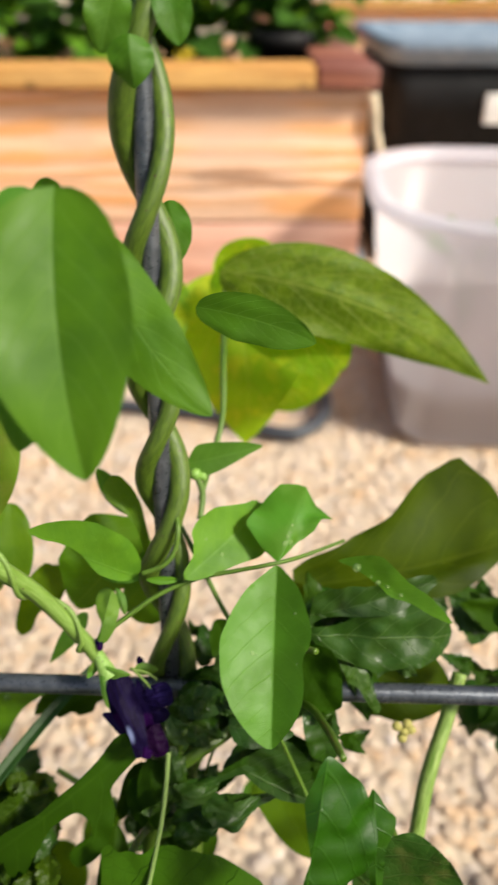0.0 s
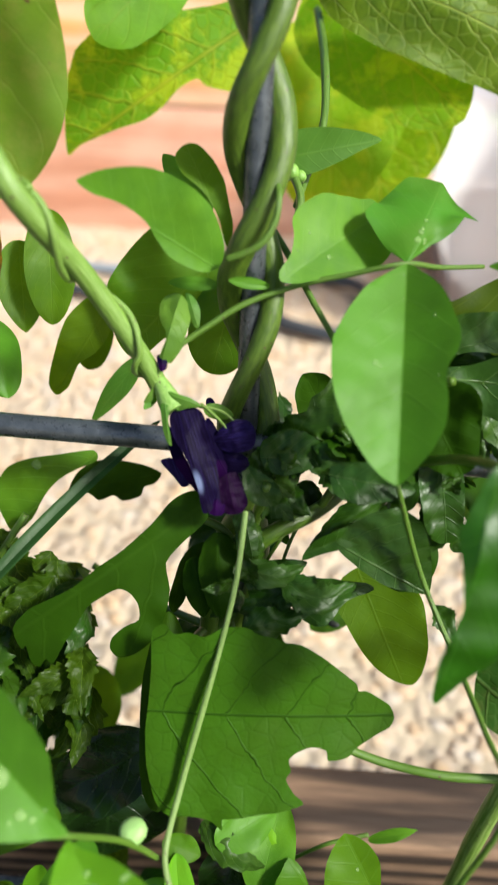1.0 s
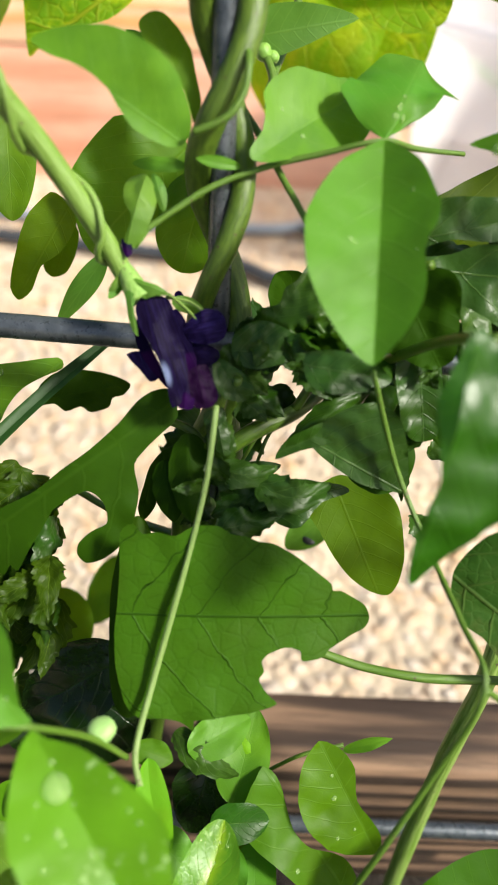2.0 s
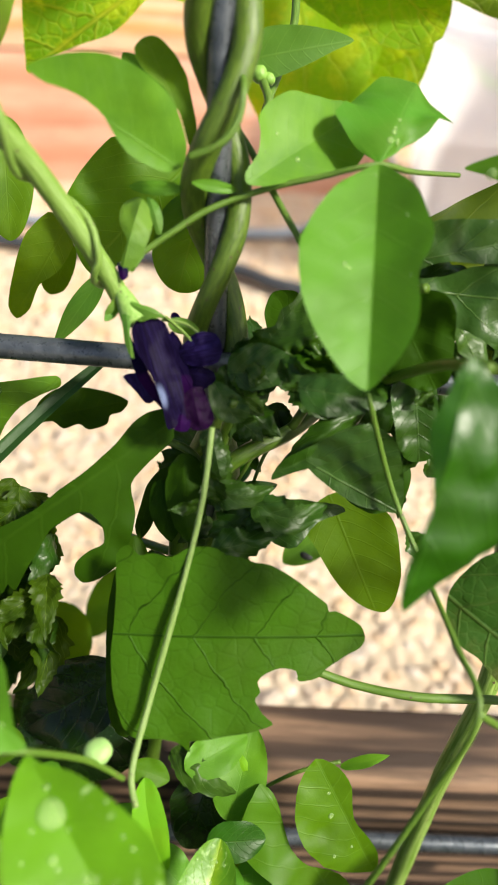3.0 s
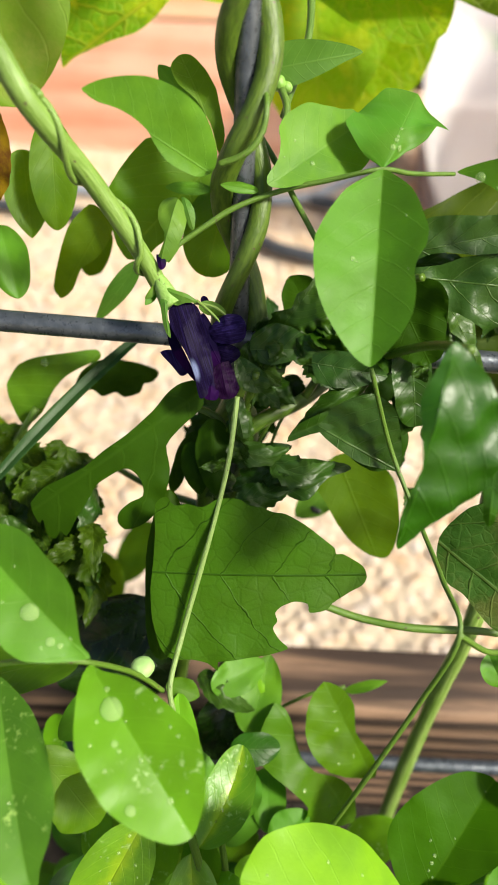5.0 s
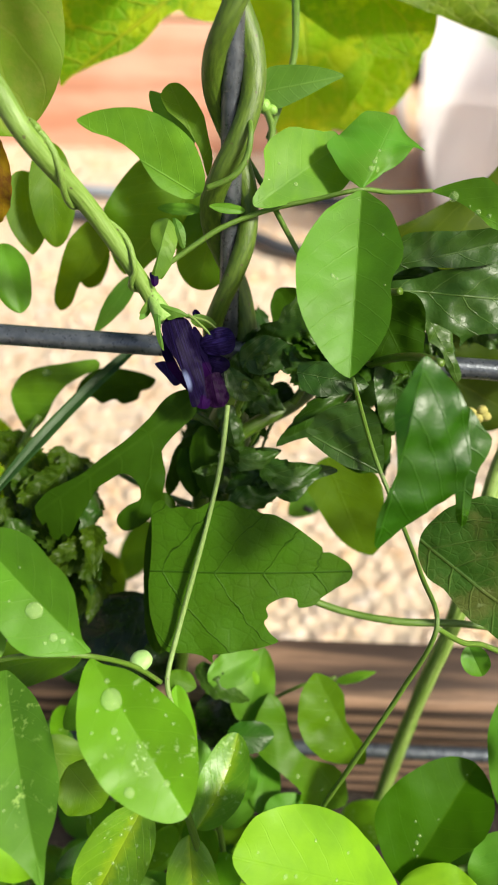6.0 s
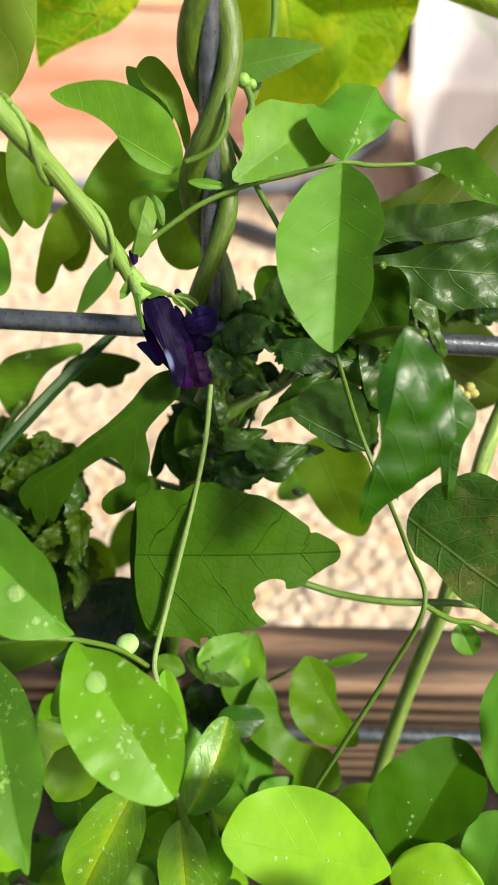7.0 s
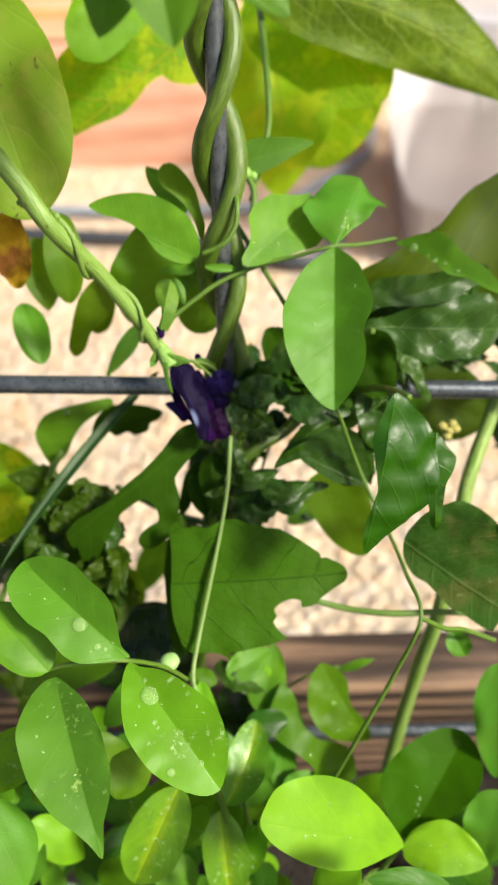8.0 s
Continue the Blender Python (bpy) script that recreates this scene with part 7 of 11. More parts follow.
leaf(eggplant, M_crisp, (-0.0365, 0.2174, 0.3086), (-0.0463, 0.2009, 0.3074), 0.0135, (0.23, -0.21, 0.95), fold=-9.3, sag=0.08, crinkle=0.12, shape=(0.36, 1.35, 1.0), twist=-59, nu=30, nv=14, frill=0.32)
leaf(eggplant, M_lobed_dark, (-0.0299, 0.1855, 0.3076), (-0.0089, 0.1781, 0.2956), 0.0128, (0.20, -0.64, 0.74), fold=8.2, sag=0.08, crinkle=0.1, shape=(0.4, 1.5, 0.92), twist=38, nu=16, nv=8)
leaf(eggplant, M_lobed_dark, (0.0509, 0.2100, 0.3661), (0.0529, 0.1866, 0.3560), 0.0156, (0.14, -0.38, 0.91), fold=1.4, sag=0.08, crinkle=0.1, shape=(0.4, 1.5, 0.92), twist=17, nu=16, nv=8)
leaf(eggplant, M_lobed_dark, (0.0443, 0.2360, 0.3458), (0.0332, 0.2275, 0.3329), 0.0136, (-0.01, -0.83, 0.55), fold=22.2, sag=0.08, crinkle=0.1, shape=(0.4, 1.5, 0.92), twist=24, nu=16, nv=8)
leaf(eggplant, M_crisp, (0.0980, 0.2006, 0.3705), (0.0806, 0.1962, 0.3871), 0.0083, (0.57, -0.71, 0.41), fold=14.2, sag=0.08, crinkle=0.12, shape=(0.36, 1.35, 1.0), twist=10, nu=30, nv=14, frill=0.32)
leaf(eggplant, M_crisp, (0.1130, 0.2246, 0.3332), (0.1258, 0.2189, 0.2936), 0.0181, (-0.37, -0.93, 0.02), fold=-1.3, sag=0.08, crinkle=0.12, shape=(0.36, 1.35, 1.0), twist=34, nu=30, nv=14, frill=0.32)
leaf(eggplant, M_crisp, (0.0722, 0.2334, 0.3608), (0.0660, 0.2435, 0.3768), 0.0158, (-0.50, -0.81, 0.31), fold=-3.4, sag=0.08, crinkle=0.12, shape=(0.36, 1.35, 1.0), twist=-15, nu=30, nv=14, frill=0.32)
leaf(eggplant, M_dark, (0.0870, 0.2135, 0.3894), (0.0655, 0.2087, 0.3942), 0.0139, (0.28, -0.88, 0.39), fold=9.8, sag=0.08, crinkle=0.1, shape=(0.4, 1.5, 0.92), twist=15, nu=16, nv=8)
leaf(eggplant, M_lobed_dark, (-0.1006, 0.1544, 0.2782), (-0.1105, 0.1399, 0.2633), 0.0179, (0.27, -0.77, 0.57), fold=-2.0, sag=0.08, crinkle=0.1, shape=(0.4, 1.5, 0.92), twist=-30, nu=16, nv=8)
leaf(vine, M_pea_near, (-0.0297, 0.2133, 0.6163), (-0.0345, 0.2092, 0.6011), 0.0116, (0.04, -0.97, 0.25), fold=10, sag=0.06)
leaf(vine, M_pea_near, (-0.0183, 0.2200, 0.6173), (-0.0148, 0.2159, 0.6022), 0.0104, (0.21, -0.93, 0.30), fold=10, sag=0.06)
leaf(vine, M_pea_near, (-0.0248, 0.2260, 0.6172), (-0.0231, 0.2169, 0.6037), 0.0104, (0.07, -0.82, 0.56), fold=-10, sag=0.06)
leaf(vine, M_pea, (-0.0854, 0.0763, 0.3561), (-0.1068, 0.0942, 0.3690), 0.0178, (0.19, -0.41, 0.89), fold=14, sag=0.06, shape=(0.45, 1.9, 0.7))
leaf(vine, M_pea_wet, (-0.0933, 0.0678, 0.3341), (-0.1129, 0.0556, 0.3139), 0.0174, (-0.12, -0.79, 0.60), fold=10, sag=0.06, drops=((0.0099, -0.0006, 0.00039), (0.0205, 0.0022, 0.00056), (0.0065, -0.0014, 0.0005), (0.0079, 0.0049, 0.00061), (0.016, 0.0021, 0.00042), (0.0106, 0.0003, 0.00061), (0.0188, -0.0052, 0.00056), (0.0241, 0.0026, 0.00067), (0.0255, -0.0029, 0.00045)))
leaf(vine, M_pea, (-0.1092, 0.0490, 0.3215), (-0.0958, 0.0287, 0.3003), 0.0206, (0.43, -0.50, 0.75), fold=10, sag=0.06)
leaf(vine, M_pea_lime, (-0.1090, 0.0626, 0.2633), (-0.0902, 0.0553, 0.2413), 0.0161, (0.59, -0.46, 0.66), fold=-10, sag=0.08)
leaf(vine, M_pea_dark, (-0.0864, 0.0702, 0.3004), (-0.1046, 0.0641, 0.2795), 0.0172, (-0.35, -0.77, 0.53), fold=-10, sag=0.08)
leaf(vine, M_pea_dark, (-0.0687, 0.0650, 0.3167), (-0.0588, 0.0585, 0.3028), 0.0181, (0.48, -0.62, 0.62), fold=10, sag=0.08)
leaf(vine, M_pea_lime, (0.0022, 0.0307, 0.2739), (0.0172, 0.0343, 0.2923), 0.0159, (-0.64, -0.45, 0.62), fold=10, sag=0.06)
leaf(vine, M_pea_wet, (-0.0381, 0.0666, 0.2627), (-0.0511, 0.0612, 0.2382), 0.0099, (-0.53, -0.73, 0.44), fold=-2.7, sag=0.06, shape=(0.47, 2.1, 0.65), nu=12, nv=8)
leaf(vine, M_pea, (-0.1137, 0.0634, 0.2099), (-0.1109, 0.0563, 0.1872), 0.0105, (0.31, -0.90, 0.32), fold=2.6, sag=0.06, shape=(0.47, 2.1, 0.65), nu=12, nv=8)
leaf(vine, M_pea, (-0.0895, 0.0744, 0.2068), (-0.0690, 0.0701, 0.1960), 0.0165, (0.32, -0.49, 0.81), fold=-2.9, sag=0.06, shape=(0.47, 2.1, 0.65), nu=12, nv=8)
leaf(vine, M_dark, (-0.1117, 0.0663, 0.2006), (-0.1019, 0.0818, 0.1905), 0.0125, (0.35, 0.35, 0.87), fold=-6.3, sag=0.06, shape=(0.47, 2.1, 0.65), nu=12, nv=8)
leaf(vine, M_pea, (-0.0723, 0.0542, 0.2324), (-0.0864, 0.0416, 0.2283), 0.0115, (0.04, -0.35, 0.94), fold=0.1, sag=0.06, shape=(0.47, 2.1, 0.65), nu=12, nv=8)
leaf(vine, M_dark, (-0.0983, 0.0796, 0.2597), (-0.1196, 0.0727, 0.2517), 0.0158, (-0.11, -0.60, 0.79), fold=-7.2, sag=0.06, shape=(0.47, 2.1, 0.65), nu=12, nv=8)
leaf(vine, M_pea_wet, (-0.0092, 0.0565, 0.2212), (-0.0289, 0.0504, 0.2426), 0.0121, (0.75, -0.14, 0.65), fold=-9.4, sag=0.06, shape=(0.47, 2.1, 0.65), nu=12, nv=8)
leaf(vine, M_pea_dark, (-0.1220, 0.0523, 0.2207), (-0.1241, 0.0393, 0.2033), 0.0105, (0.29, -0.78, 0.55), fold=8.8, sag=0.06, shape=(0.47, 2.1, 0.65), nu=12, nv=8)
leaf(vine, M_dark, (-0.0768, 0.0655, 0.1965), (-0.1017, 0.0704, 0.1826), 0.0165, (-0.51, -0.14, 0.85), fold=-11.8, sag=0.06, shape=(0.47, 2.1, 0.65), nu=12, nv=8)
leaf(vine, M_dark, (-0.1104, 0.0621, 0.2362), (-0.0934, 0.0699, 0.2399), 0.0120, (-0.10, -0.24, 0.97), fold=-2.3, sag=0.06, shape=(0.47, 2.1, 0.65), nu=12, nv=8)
leaf(vine, M_pea, (-0.1015, 0.0801, 0.2890), (-0.1205, 0.0747, 0.2770), 0.0129, (-0.41, -0.39, 0.83), fold=-6.1, sag=0.06, shape=(0.47, 2.1, 0.65), nu=12, nv=8)
leaf(vine, M_pea_dark, (-0.0284, 0.0672, 0.2728), (-0.0302, 0.0567, 0.2500), 0.0149, (-0.36, -0.84, 0.42), fold=4.0, sag=0.06, shape=(0.47, 2.1, 0.65), nu=12, nv=8)
leaf(vine, M_pea_wet, (-0.0204, 0.0604, 0.2601), (-0.0254, 0.0421, 0.2575), 0.0174, (-0.33, -0.04, 0.94), fold=-9.2, sag=0.06, shape=(0.47, 2.1, 0.65), nu=12, nv=8)
leaf(vine, M_pea_dark, (-0.0159, 0.0900, 0.2396), (-0.0077, 0.0989, 0.2468), 0.0102, (-0.48, -0.24, 0.84), fold=4.5, sag=0.06, shape=(0.47, 2.1, 0.65), nu=12, nv=8)
leaf(vine, M_pea_wet, (-0.1141, 0.0691, 0.2753), (-0.1303, 0.0704, 0.2670), 0.0100, (-0.46, -0.23, 0.86), fold=-0.1, sag=0.06, shape=(0.47, 2.1, 0.65), nu=12, nv=8)
leaf(vine, M_pea, (-0.0403, 0.0590, 0.1983), (-0.0516, 0.0444, 0.2090), 0.0128, (0.14, 0.51, 0.85), fold=10.2, sag=0.06, shape=(0.47, 2.1, 0.65), nu=12, nv=8)
leaf(vine, M_pea_wet, (-0.0836, 0.0883, 0.2762), (-0.0866, 0.1073, 0.2692), 0.0081, (0.11, 0.36, 0.93), fold=13.6, sag=0.06, shape=(0.47, 2.1, 0.65), nu=12, nv=8)
leaf(vine, M_pea_wet, (-0.0553, 0.0574, 0.2555), (-0.0642, 0.0672, 0.2591), 0.0116, (-0.29, -0.55, 0.78), fold=-4.3, sag=0.06, shape=(0.47, 2.1, 0.65), nu=12, nv=8)
leaf(vine, M_pea_wet, (-0.0184, 0.0659, 0.2431), (0.0025, 0.0629, 0.2428), 0.0131, (-0.01, -0.19, 0.98), fold=8.1, sag=0.06, shape=(0.47, 2.1, 0.65), nu=12, nv=8)
leaf(vine, M_pea, (-0.0059, 0.0385, 0.2285), (-0.0221, 0.0297, 0.2059), 0.0152, (-0.32, -0.78, 0.53), fold=11.2, sag=0.06, shape=(0.47, 2.1, 0.65), nu=12, nv=8)
leaf(vine, M_pea_dark, (-0.0546, 0.0419, 0.2320), (-0.0557, 0.0327, 0.1985), 0.0129, (0.34, -0.91, 0.24), fold=-7.3, sag=0.06, shape=(0.47, 2.1, 0.65), nu=12, nv=8)
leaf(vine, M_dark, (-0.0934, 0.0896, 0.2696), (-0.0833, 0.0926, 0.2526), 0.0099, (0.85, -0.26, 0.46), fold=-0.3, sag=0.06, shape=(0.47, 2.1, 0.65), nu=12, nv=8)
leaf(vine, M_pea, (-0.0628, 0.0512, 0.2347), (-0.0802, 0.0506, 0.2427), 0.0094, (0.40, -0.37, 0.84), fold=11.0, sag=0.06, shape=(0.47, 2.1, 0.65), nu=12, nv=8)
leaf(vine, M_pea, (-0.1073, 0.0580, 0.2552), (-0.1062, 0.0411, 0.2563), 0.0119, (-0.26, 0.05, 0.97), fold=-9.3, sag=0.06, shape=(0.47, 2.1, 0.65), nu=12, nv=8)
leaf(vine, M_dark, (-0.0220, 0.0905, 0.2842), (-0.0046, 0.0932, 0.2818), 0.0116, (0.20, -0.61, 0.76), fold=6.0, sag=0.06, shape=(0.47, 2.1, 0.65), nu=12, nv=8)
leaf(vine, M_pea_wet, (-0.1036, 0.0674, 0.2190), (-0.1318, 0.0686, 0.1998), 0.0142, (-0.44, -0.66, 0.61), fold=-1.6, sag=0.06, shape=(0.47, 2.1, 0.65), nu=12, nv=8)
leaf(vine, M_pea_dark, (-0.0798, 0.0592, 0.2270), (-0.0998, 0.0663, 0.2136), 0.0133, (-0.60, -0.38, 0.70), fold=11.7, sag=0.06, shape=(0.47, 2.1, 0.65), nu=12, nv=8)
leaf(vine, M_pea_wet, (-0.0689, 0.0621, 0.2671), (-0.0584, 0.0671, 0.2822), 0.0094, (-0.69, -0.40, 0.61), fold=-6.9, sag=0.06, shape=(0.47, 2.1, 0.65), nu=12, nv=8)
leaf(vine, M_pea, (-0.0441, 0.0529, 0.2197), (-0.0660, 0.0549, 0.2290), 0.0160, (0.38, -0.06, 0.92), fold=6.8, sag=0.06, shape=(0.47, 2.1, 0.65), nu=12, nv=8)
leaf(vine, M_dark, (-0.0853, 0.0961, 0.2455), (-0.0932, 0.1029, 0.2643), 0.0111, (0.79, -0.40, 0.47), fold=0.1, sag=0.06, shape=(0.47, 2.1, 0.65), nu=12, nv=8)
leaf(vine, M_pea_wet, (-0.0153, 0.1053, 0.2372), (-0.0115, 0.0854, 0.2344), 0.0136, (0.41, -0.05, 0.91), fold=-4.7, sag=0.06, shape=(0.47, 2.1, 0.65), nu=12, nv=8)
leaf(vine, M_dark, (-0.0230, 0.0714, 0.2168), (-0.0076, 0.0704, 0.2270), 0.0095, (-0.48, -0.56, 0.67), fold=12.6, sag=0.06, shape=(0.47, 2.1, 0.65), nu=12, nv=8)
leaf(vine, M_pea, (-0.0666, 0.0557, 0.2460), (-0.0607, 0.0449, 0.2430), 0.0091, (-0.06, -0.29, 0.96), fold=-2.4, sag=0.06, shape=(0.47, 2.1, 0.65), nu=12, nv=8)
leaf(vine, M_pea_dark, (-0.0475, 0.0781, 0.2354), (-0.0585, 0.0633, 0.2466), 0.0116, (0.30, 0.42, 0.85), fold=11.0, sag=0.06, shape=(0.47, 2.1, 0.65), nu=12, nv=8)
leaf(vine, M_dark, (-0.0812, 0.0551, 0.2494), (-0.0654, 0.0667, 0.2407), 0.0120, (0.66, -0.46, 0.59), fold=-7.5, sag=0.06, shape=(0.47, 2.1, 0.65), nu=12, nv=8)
leaf(vine, M_pea_dark, (-0.0088, 0.0377, 0.2273), (-0.0126, 0.0308, 0.2051), 0.0114, (-0.59, -0.74, 0.33), fold=-2.6, sag=0.06, shape=(0.47, 2.1, 0.65), nu=12, nv=8)
leaf(vine, M_pea_wet, (-0.0321, 0.0757, 0.2585), (-0.0515, 0.0730, 0.2430), 0.0151, (-0.39, -0.69, 0.61), fold=-11.1, sag=0.06, shape=(0.47, 2.1, 0.65), nu=12, nv=8)
leaf(vine, M_pea_dark, (-0.0051, 0.0534, 0.2144), (-0.0119, 0.0428, 0.1767), 0.0186, (-0.72, -0.62, 0.31), fold=-7.8, sag=0.06, shape=(0.47, 2.1, 0.65), nu=12, nv=8)
leaf(vine, M_pea, (-0.0711, 0.0487, 0.2239), (-0.0707, 0.0592, 0.2327), 0.0081, (0.24, -0.63, 0.74), fold=-9.9, sag=0.06, shape=(0.47, 2.1, 0.65), nu=12, nv=8)
leaf(vine, M_pea_dark, (-0.0818, 0.0544, 0.2419), (-0.0668, 0.0374, 0.2506), 0.0134, (-0.12, 0.37, 0.92), fold=1.0, sag=0.06, shape=(0.47, 2.1, 0.65), nu=12, nv=8)
leaf(vine, M_pea_dark, (-0.1274, 0.0756, 0.2211), (-0.1097, 0.0798, 0.2498), 0.0145, (-0.33, -0.88, 0.33), fold=3.1, sag=0.06, shape=(0.47, 2.1, 0.65), nu=12, nv=8)
leaf(vine, M_dark, (-0.0140, 0.0527, 0.2400), (-0.0186, 0.0341, 0.2482), 0.0102, (0.16, 0.36, 0.92), fold=-0.7, sag=0.06, shape=(0.47, 2.1, 0.65), nu=12, nv=8)
leaf(vine, M_pea, (-0.0682, 0.0560, 0.1844), (-0.0793, 0.0394, 0.1908), 0.0142, (0.14, 0.27, 0.95), fold=-0.2, sag=0.06, shape=(0.47, 2.1, 0.65), nu=12, nv=8)
leaf(vine, M_pea, (-0.0403, 0.0983, 0.2288), (-0.0491, 0.1051, 0.2554), 0.0110, (0.26, -0.91, 0.32), fold=-9.5, sag=0.06, shape=(0.47, 2.1, 0.65), nu=12, nv=8)
leaf(vine, M_pea_dark, (-0.1238, 0.0531, 0.1910), (-0.1337, 0.0393, 0.1978), 0.0147, (0.15, 0.35, 0.93), fold=6.8, sag=0.06, shape=(0.47, 2.1, 0.65), nu=12, nv=8)
leaf(vine, M_pea, (-0.0075, 0.0975, 0.2550), (-0.0072, 0.0753, 0.2519), 0.0133, (0.01, -0.14, 0.99), fold=7.9, sag=0.06, shape=(0.47, 2.1, 0.65), nu=12, nv=8)
leaf(vine, M_pea, (-0.0642, 0.0393, 0.2222), (-0.0472, 0.0385, 0.2040), 0.0131, (0.71, -0.19, 0.67), fold=5.6, sag=0.06, shape=(0.47, 2.1, 0.65), nu=12, nv=8)
leaf(vine, M_pea, (-0.0276, 0.1062, 0.2573), (-0.0031, 0.1156, 0.2439), 0.0171, (0.55, -0.61, 0.57), fold=-5.6, sag=0.06, shape=(0.47, 2.1, 0.65), nu=12, nv=8)
leaf(vine, M_pea, (-0.0468, 0.0665, 0.2122), (-0.0541, 0.0800, 0.2280), 0.0163, (-0.04, -0.77, 0.64), fold=-5.4, sag=0.06, shape=(0.47, 2.1, 0.65), nu=12, nv=8)
leaf(vine, M_dark, (-0.1089, 0.0915, 0.2376), (-0.1236, 0.0856, 0.2205), 0.0120, (-0.48, -0.62, 0.63), fold=2.1, sag=0.06, shape=(0.47, 2.1, 0.65), nu=12, nv=8)
leaf(vine, M_pea, (-0.1351, 0.0763, 0.2381), (-0.1616, 0.0826, 0.2244), 0.0123, (-0.47, -0.07, 0.88), fold=-2.4, sag=0.06, shape=(0.47, 2.1, 0.65), nu=12, nv=8)
leaf(vine, M_pea, (-0.1261, 0.1012, 0.2355), (-0.1017, 0.1029, 0.2510), 0.0146, (-0.41, -0.57, 0.71), fold=-11.8, sag=0.06, shape=(0.47, 2.1, 0.65), nu=12, nv=8)
leaf(vine, M_pea_dark, (-0.1319, 0.0847, 0.2372), (-0.1374, 0.0732, 0.2447), 0.0099, (0.86, -0.08, 0.50), fold=8.5, sag=0.06, shape=(0.47, 2.1, 0.65), nu=12, nv=8)
leaf(vine, M_pea_dark, (-0.0238, 0.0725, 0.2134), (-0.0099, 0.0871, 0.2190), 0.0159, (-0.35, -0.02, 0.94), fold=12.1, sag=0.06, shape=(0.47, 2.1, 0.65), nu=12, nv=8)
leaf(vine, M_pea_wet, (-0.0980, 0.0803, 0.2754), (-0.1145, 0.0878, 0.2827), 0.0153, (0.42, 0.05, 0.91), fold=6.6, sag=0.06, shape=(0.47, 2.1, 0.65), nu=12, nv=8)
leaf(vine, M_pea_wet, (-0.1225, 0.0821, 0.2576), (-0.1465, 0.0909, 0.2384), 0.0118, (-0.63, -0.02, 0.78), fold=-3.7, sag=0.06, shape=(0.47, 2.1, 0.65), nu=12, nv=8)
leaf(vine, M_pea_dark, (-0.0065, 0.0768, 0.2352), (0.0146, 0.0716, 0.2547), 0.0142, (-0.66, -0.46, 0.59), fold=1.1, sag=0.06, shape=(0.47, 2.1, 0.65), nu=12, nv=8)
leaf(vine, M_pea, (-0.1151, 0.0673, 0.2685), (-0.1213, 0.0796, 0.2684), 0.0085, (0.42, 0.22, 0.88), fold=10.0, sag=0.06, shape=(0.47, 2.1, 0.65), nu=12, nv=8)
leaf(vine, M_pea_wet, (-0.0205, 0.0503, 0.2444), (-0.0399, 0.0449, 0.2325), 0.0126, (-0.40, -0.39, 0.83), fold=-3.5, sag=0.06, shape=(0.47, 2.1, 0.65), nu=12, nv=8)
leaf(vine, M_pea_dark, (-0.0723, 0.0828, 0.2263), (-0.0749, 0.0929, 0.2402), 0.0087, (0.15, -0.78, 0.60), fold=8.0, sag=0.06, shape=(0.47, 2.1, 0.65), nu=12, nv=8)
leaf(eggplant, M_crisp, (-0.0167, 0.1561, 0.3497), (-0.0249, 0.1466, 0.3456), 0.0070, (-0.12, -0.30, 0.95), fold=11.7, sag=0.1, crinkle=0.12, shape=(0.36, 1.35, 1.0), twist=-30, nu=30, nv=14, frill=0.32)
leaf(eggplant, M_crisp, (0.0165, 0.1981, 0.3826), (0.0063, 0.2020, 0.3797), 0.0058, (-0.37, -0.93, 0.05), fold=12.6, sag=0.1, crinkle=0.12, shape=(0.36, 1.35, 1.0), twist=-33, nu=30, nv=14, frill=0.32)
leaf(eggplant, M_crisp, (-0.0091, 0.1905, 0.3796), (-0.0000, 0.1964, 0.3851), 0.0061, (-0.14, -0.55, 0.82), fold=-22.7, sag=0.1, crinkle=0.12, shape=(0.36, 1.35, 1.0), twist=55, nu=30, nv=14, frill=0.32)
leaf(eggplant, M_lobed_dark, (0.0058, 0.1874, 0.3775), (0.0047, 0.1884, 0.3917), 0.0067, (-0.20, -0.98, 0.05), fold=6.6, sag=0.1, crinkle=0.12, shape=(0.4, 1.5, 0.92), twist=-55, nu=20, nv=10)
leaf(eggplant, M_crisp, (-0.0161, 0.1981, 0.3705), (-0.0276, 0.2004, 0.3669), 0.0052, (-0.31, -0.82, 0.48), fold=16.6, sag=0.1, crinkle=0.12, shape=(0.36, 1.35, 1.0), twist=-2, nu=30, nv=14, frill=0.32)
leaf(eggplant, M_crisp, (-0.0193, 0.1691, 0.3340), (-0.0094, 0.1801, 0.3371), 0.0084, (0.31, -0.51, 0.80), fold=-4.3, sag=0.1, crinkle=0.12, shape=(0.36, 1.35, 1.0), twist=-18, nu=30, nv=14, frill=0.32)
leaf(eggplant, M_crisp, (0.0176, 0.1804, 0.3544), (0.0195, 0.1745, 0.3436), 0.0049, (0.08, -0.87, 0.49), fold=2.9, sag=0.1, crinkle=0.12, shape=(0.36, 1.35, 1.0), twist=45, nu=30, nv=14, frill=0.32)
leaf(eggplant, M_lobed_dark, (0.0392, 0.1723, 0.3677), (0.0489, 0.1657, 0.3650), 0.0056, (-0.16, -0.57, 0.80), fold=-6.0, sag=0.1, crinkle=0.12, shape=(0.4, 1.5, 0.92), twist=-50, nu=20, nv=10)
leaf(eggplant, M_crisp, (0.0191, 0.1883, 0.3751), (0.0106, 0.1966, 0.3857), 0.0095, (-0.48, -0.84, 0.27), fold=8.3, sag=0.1, crinkle=0.12, shape=(0.36, 1.35, 1.0), twist=-4, nu=30, nv=14, frill=0.32)
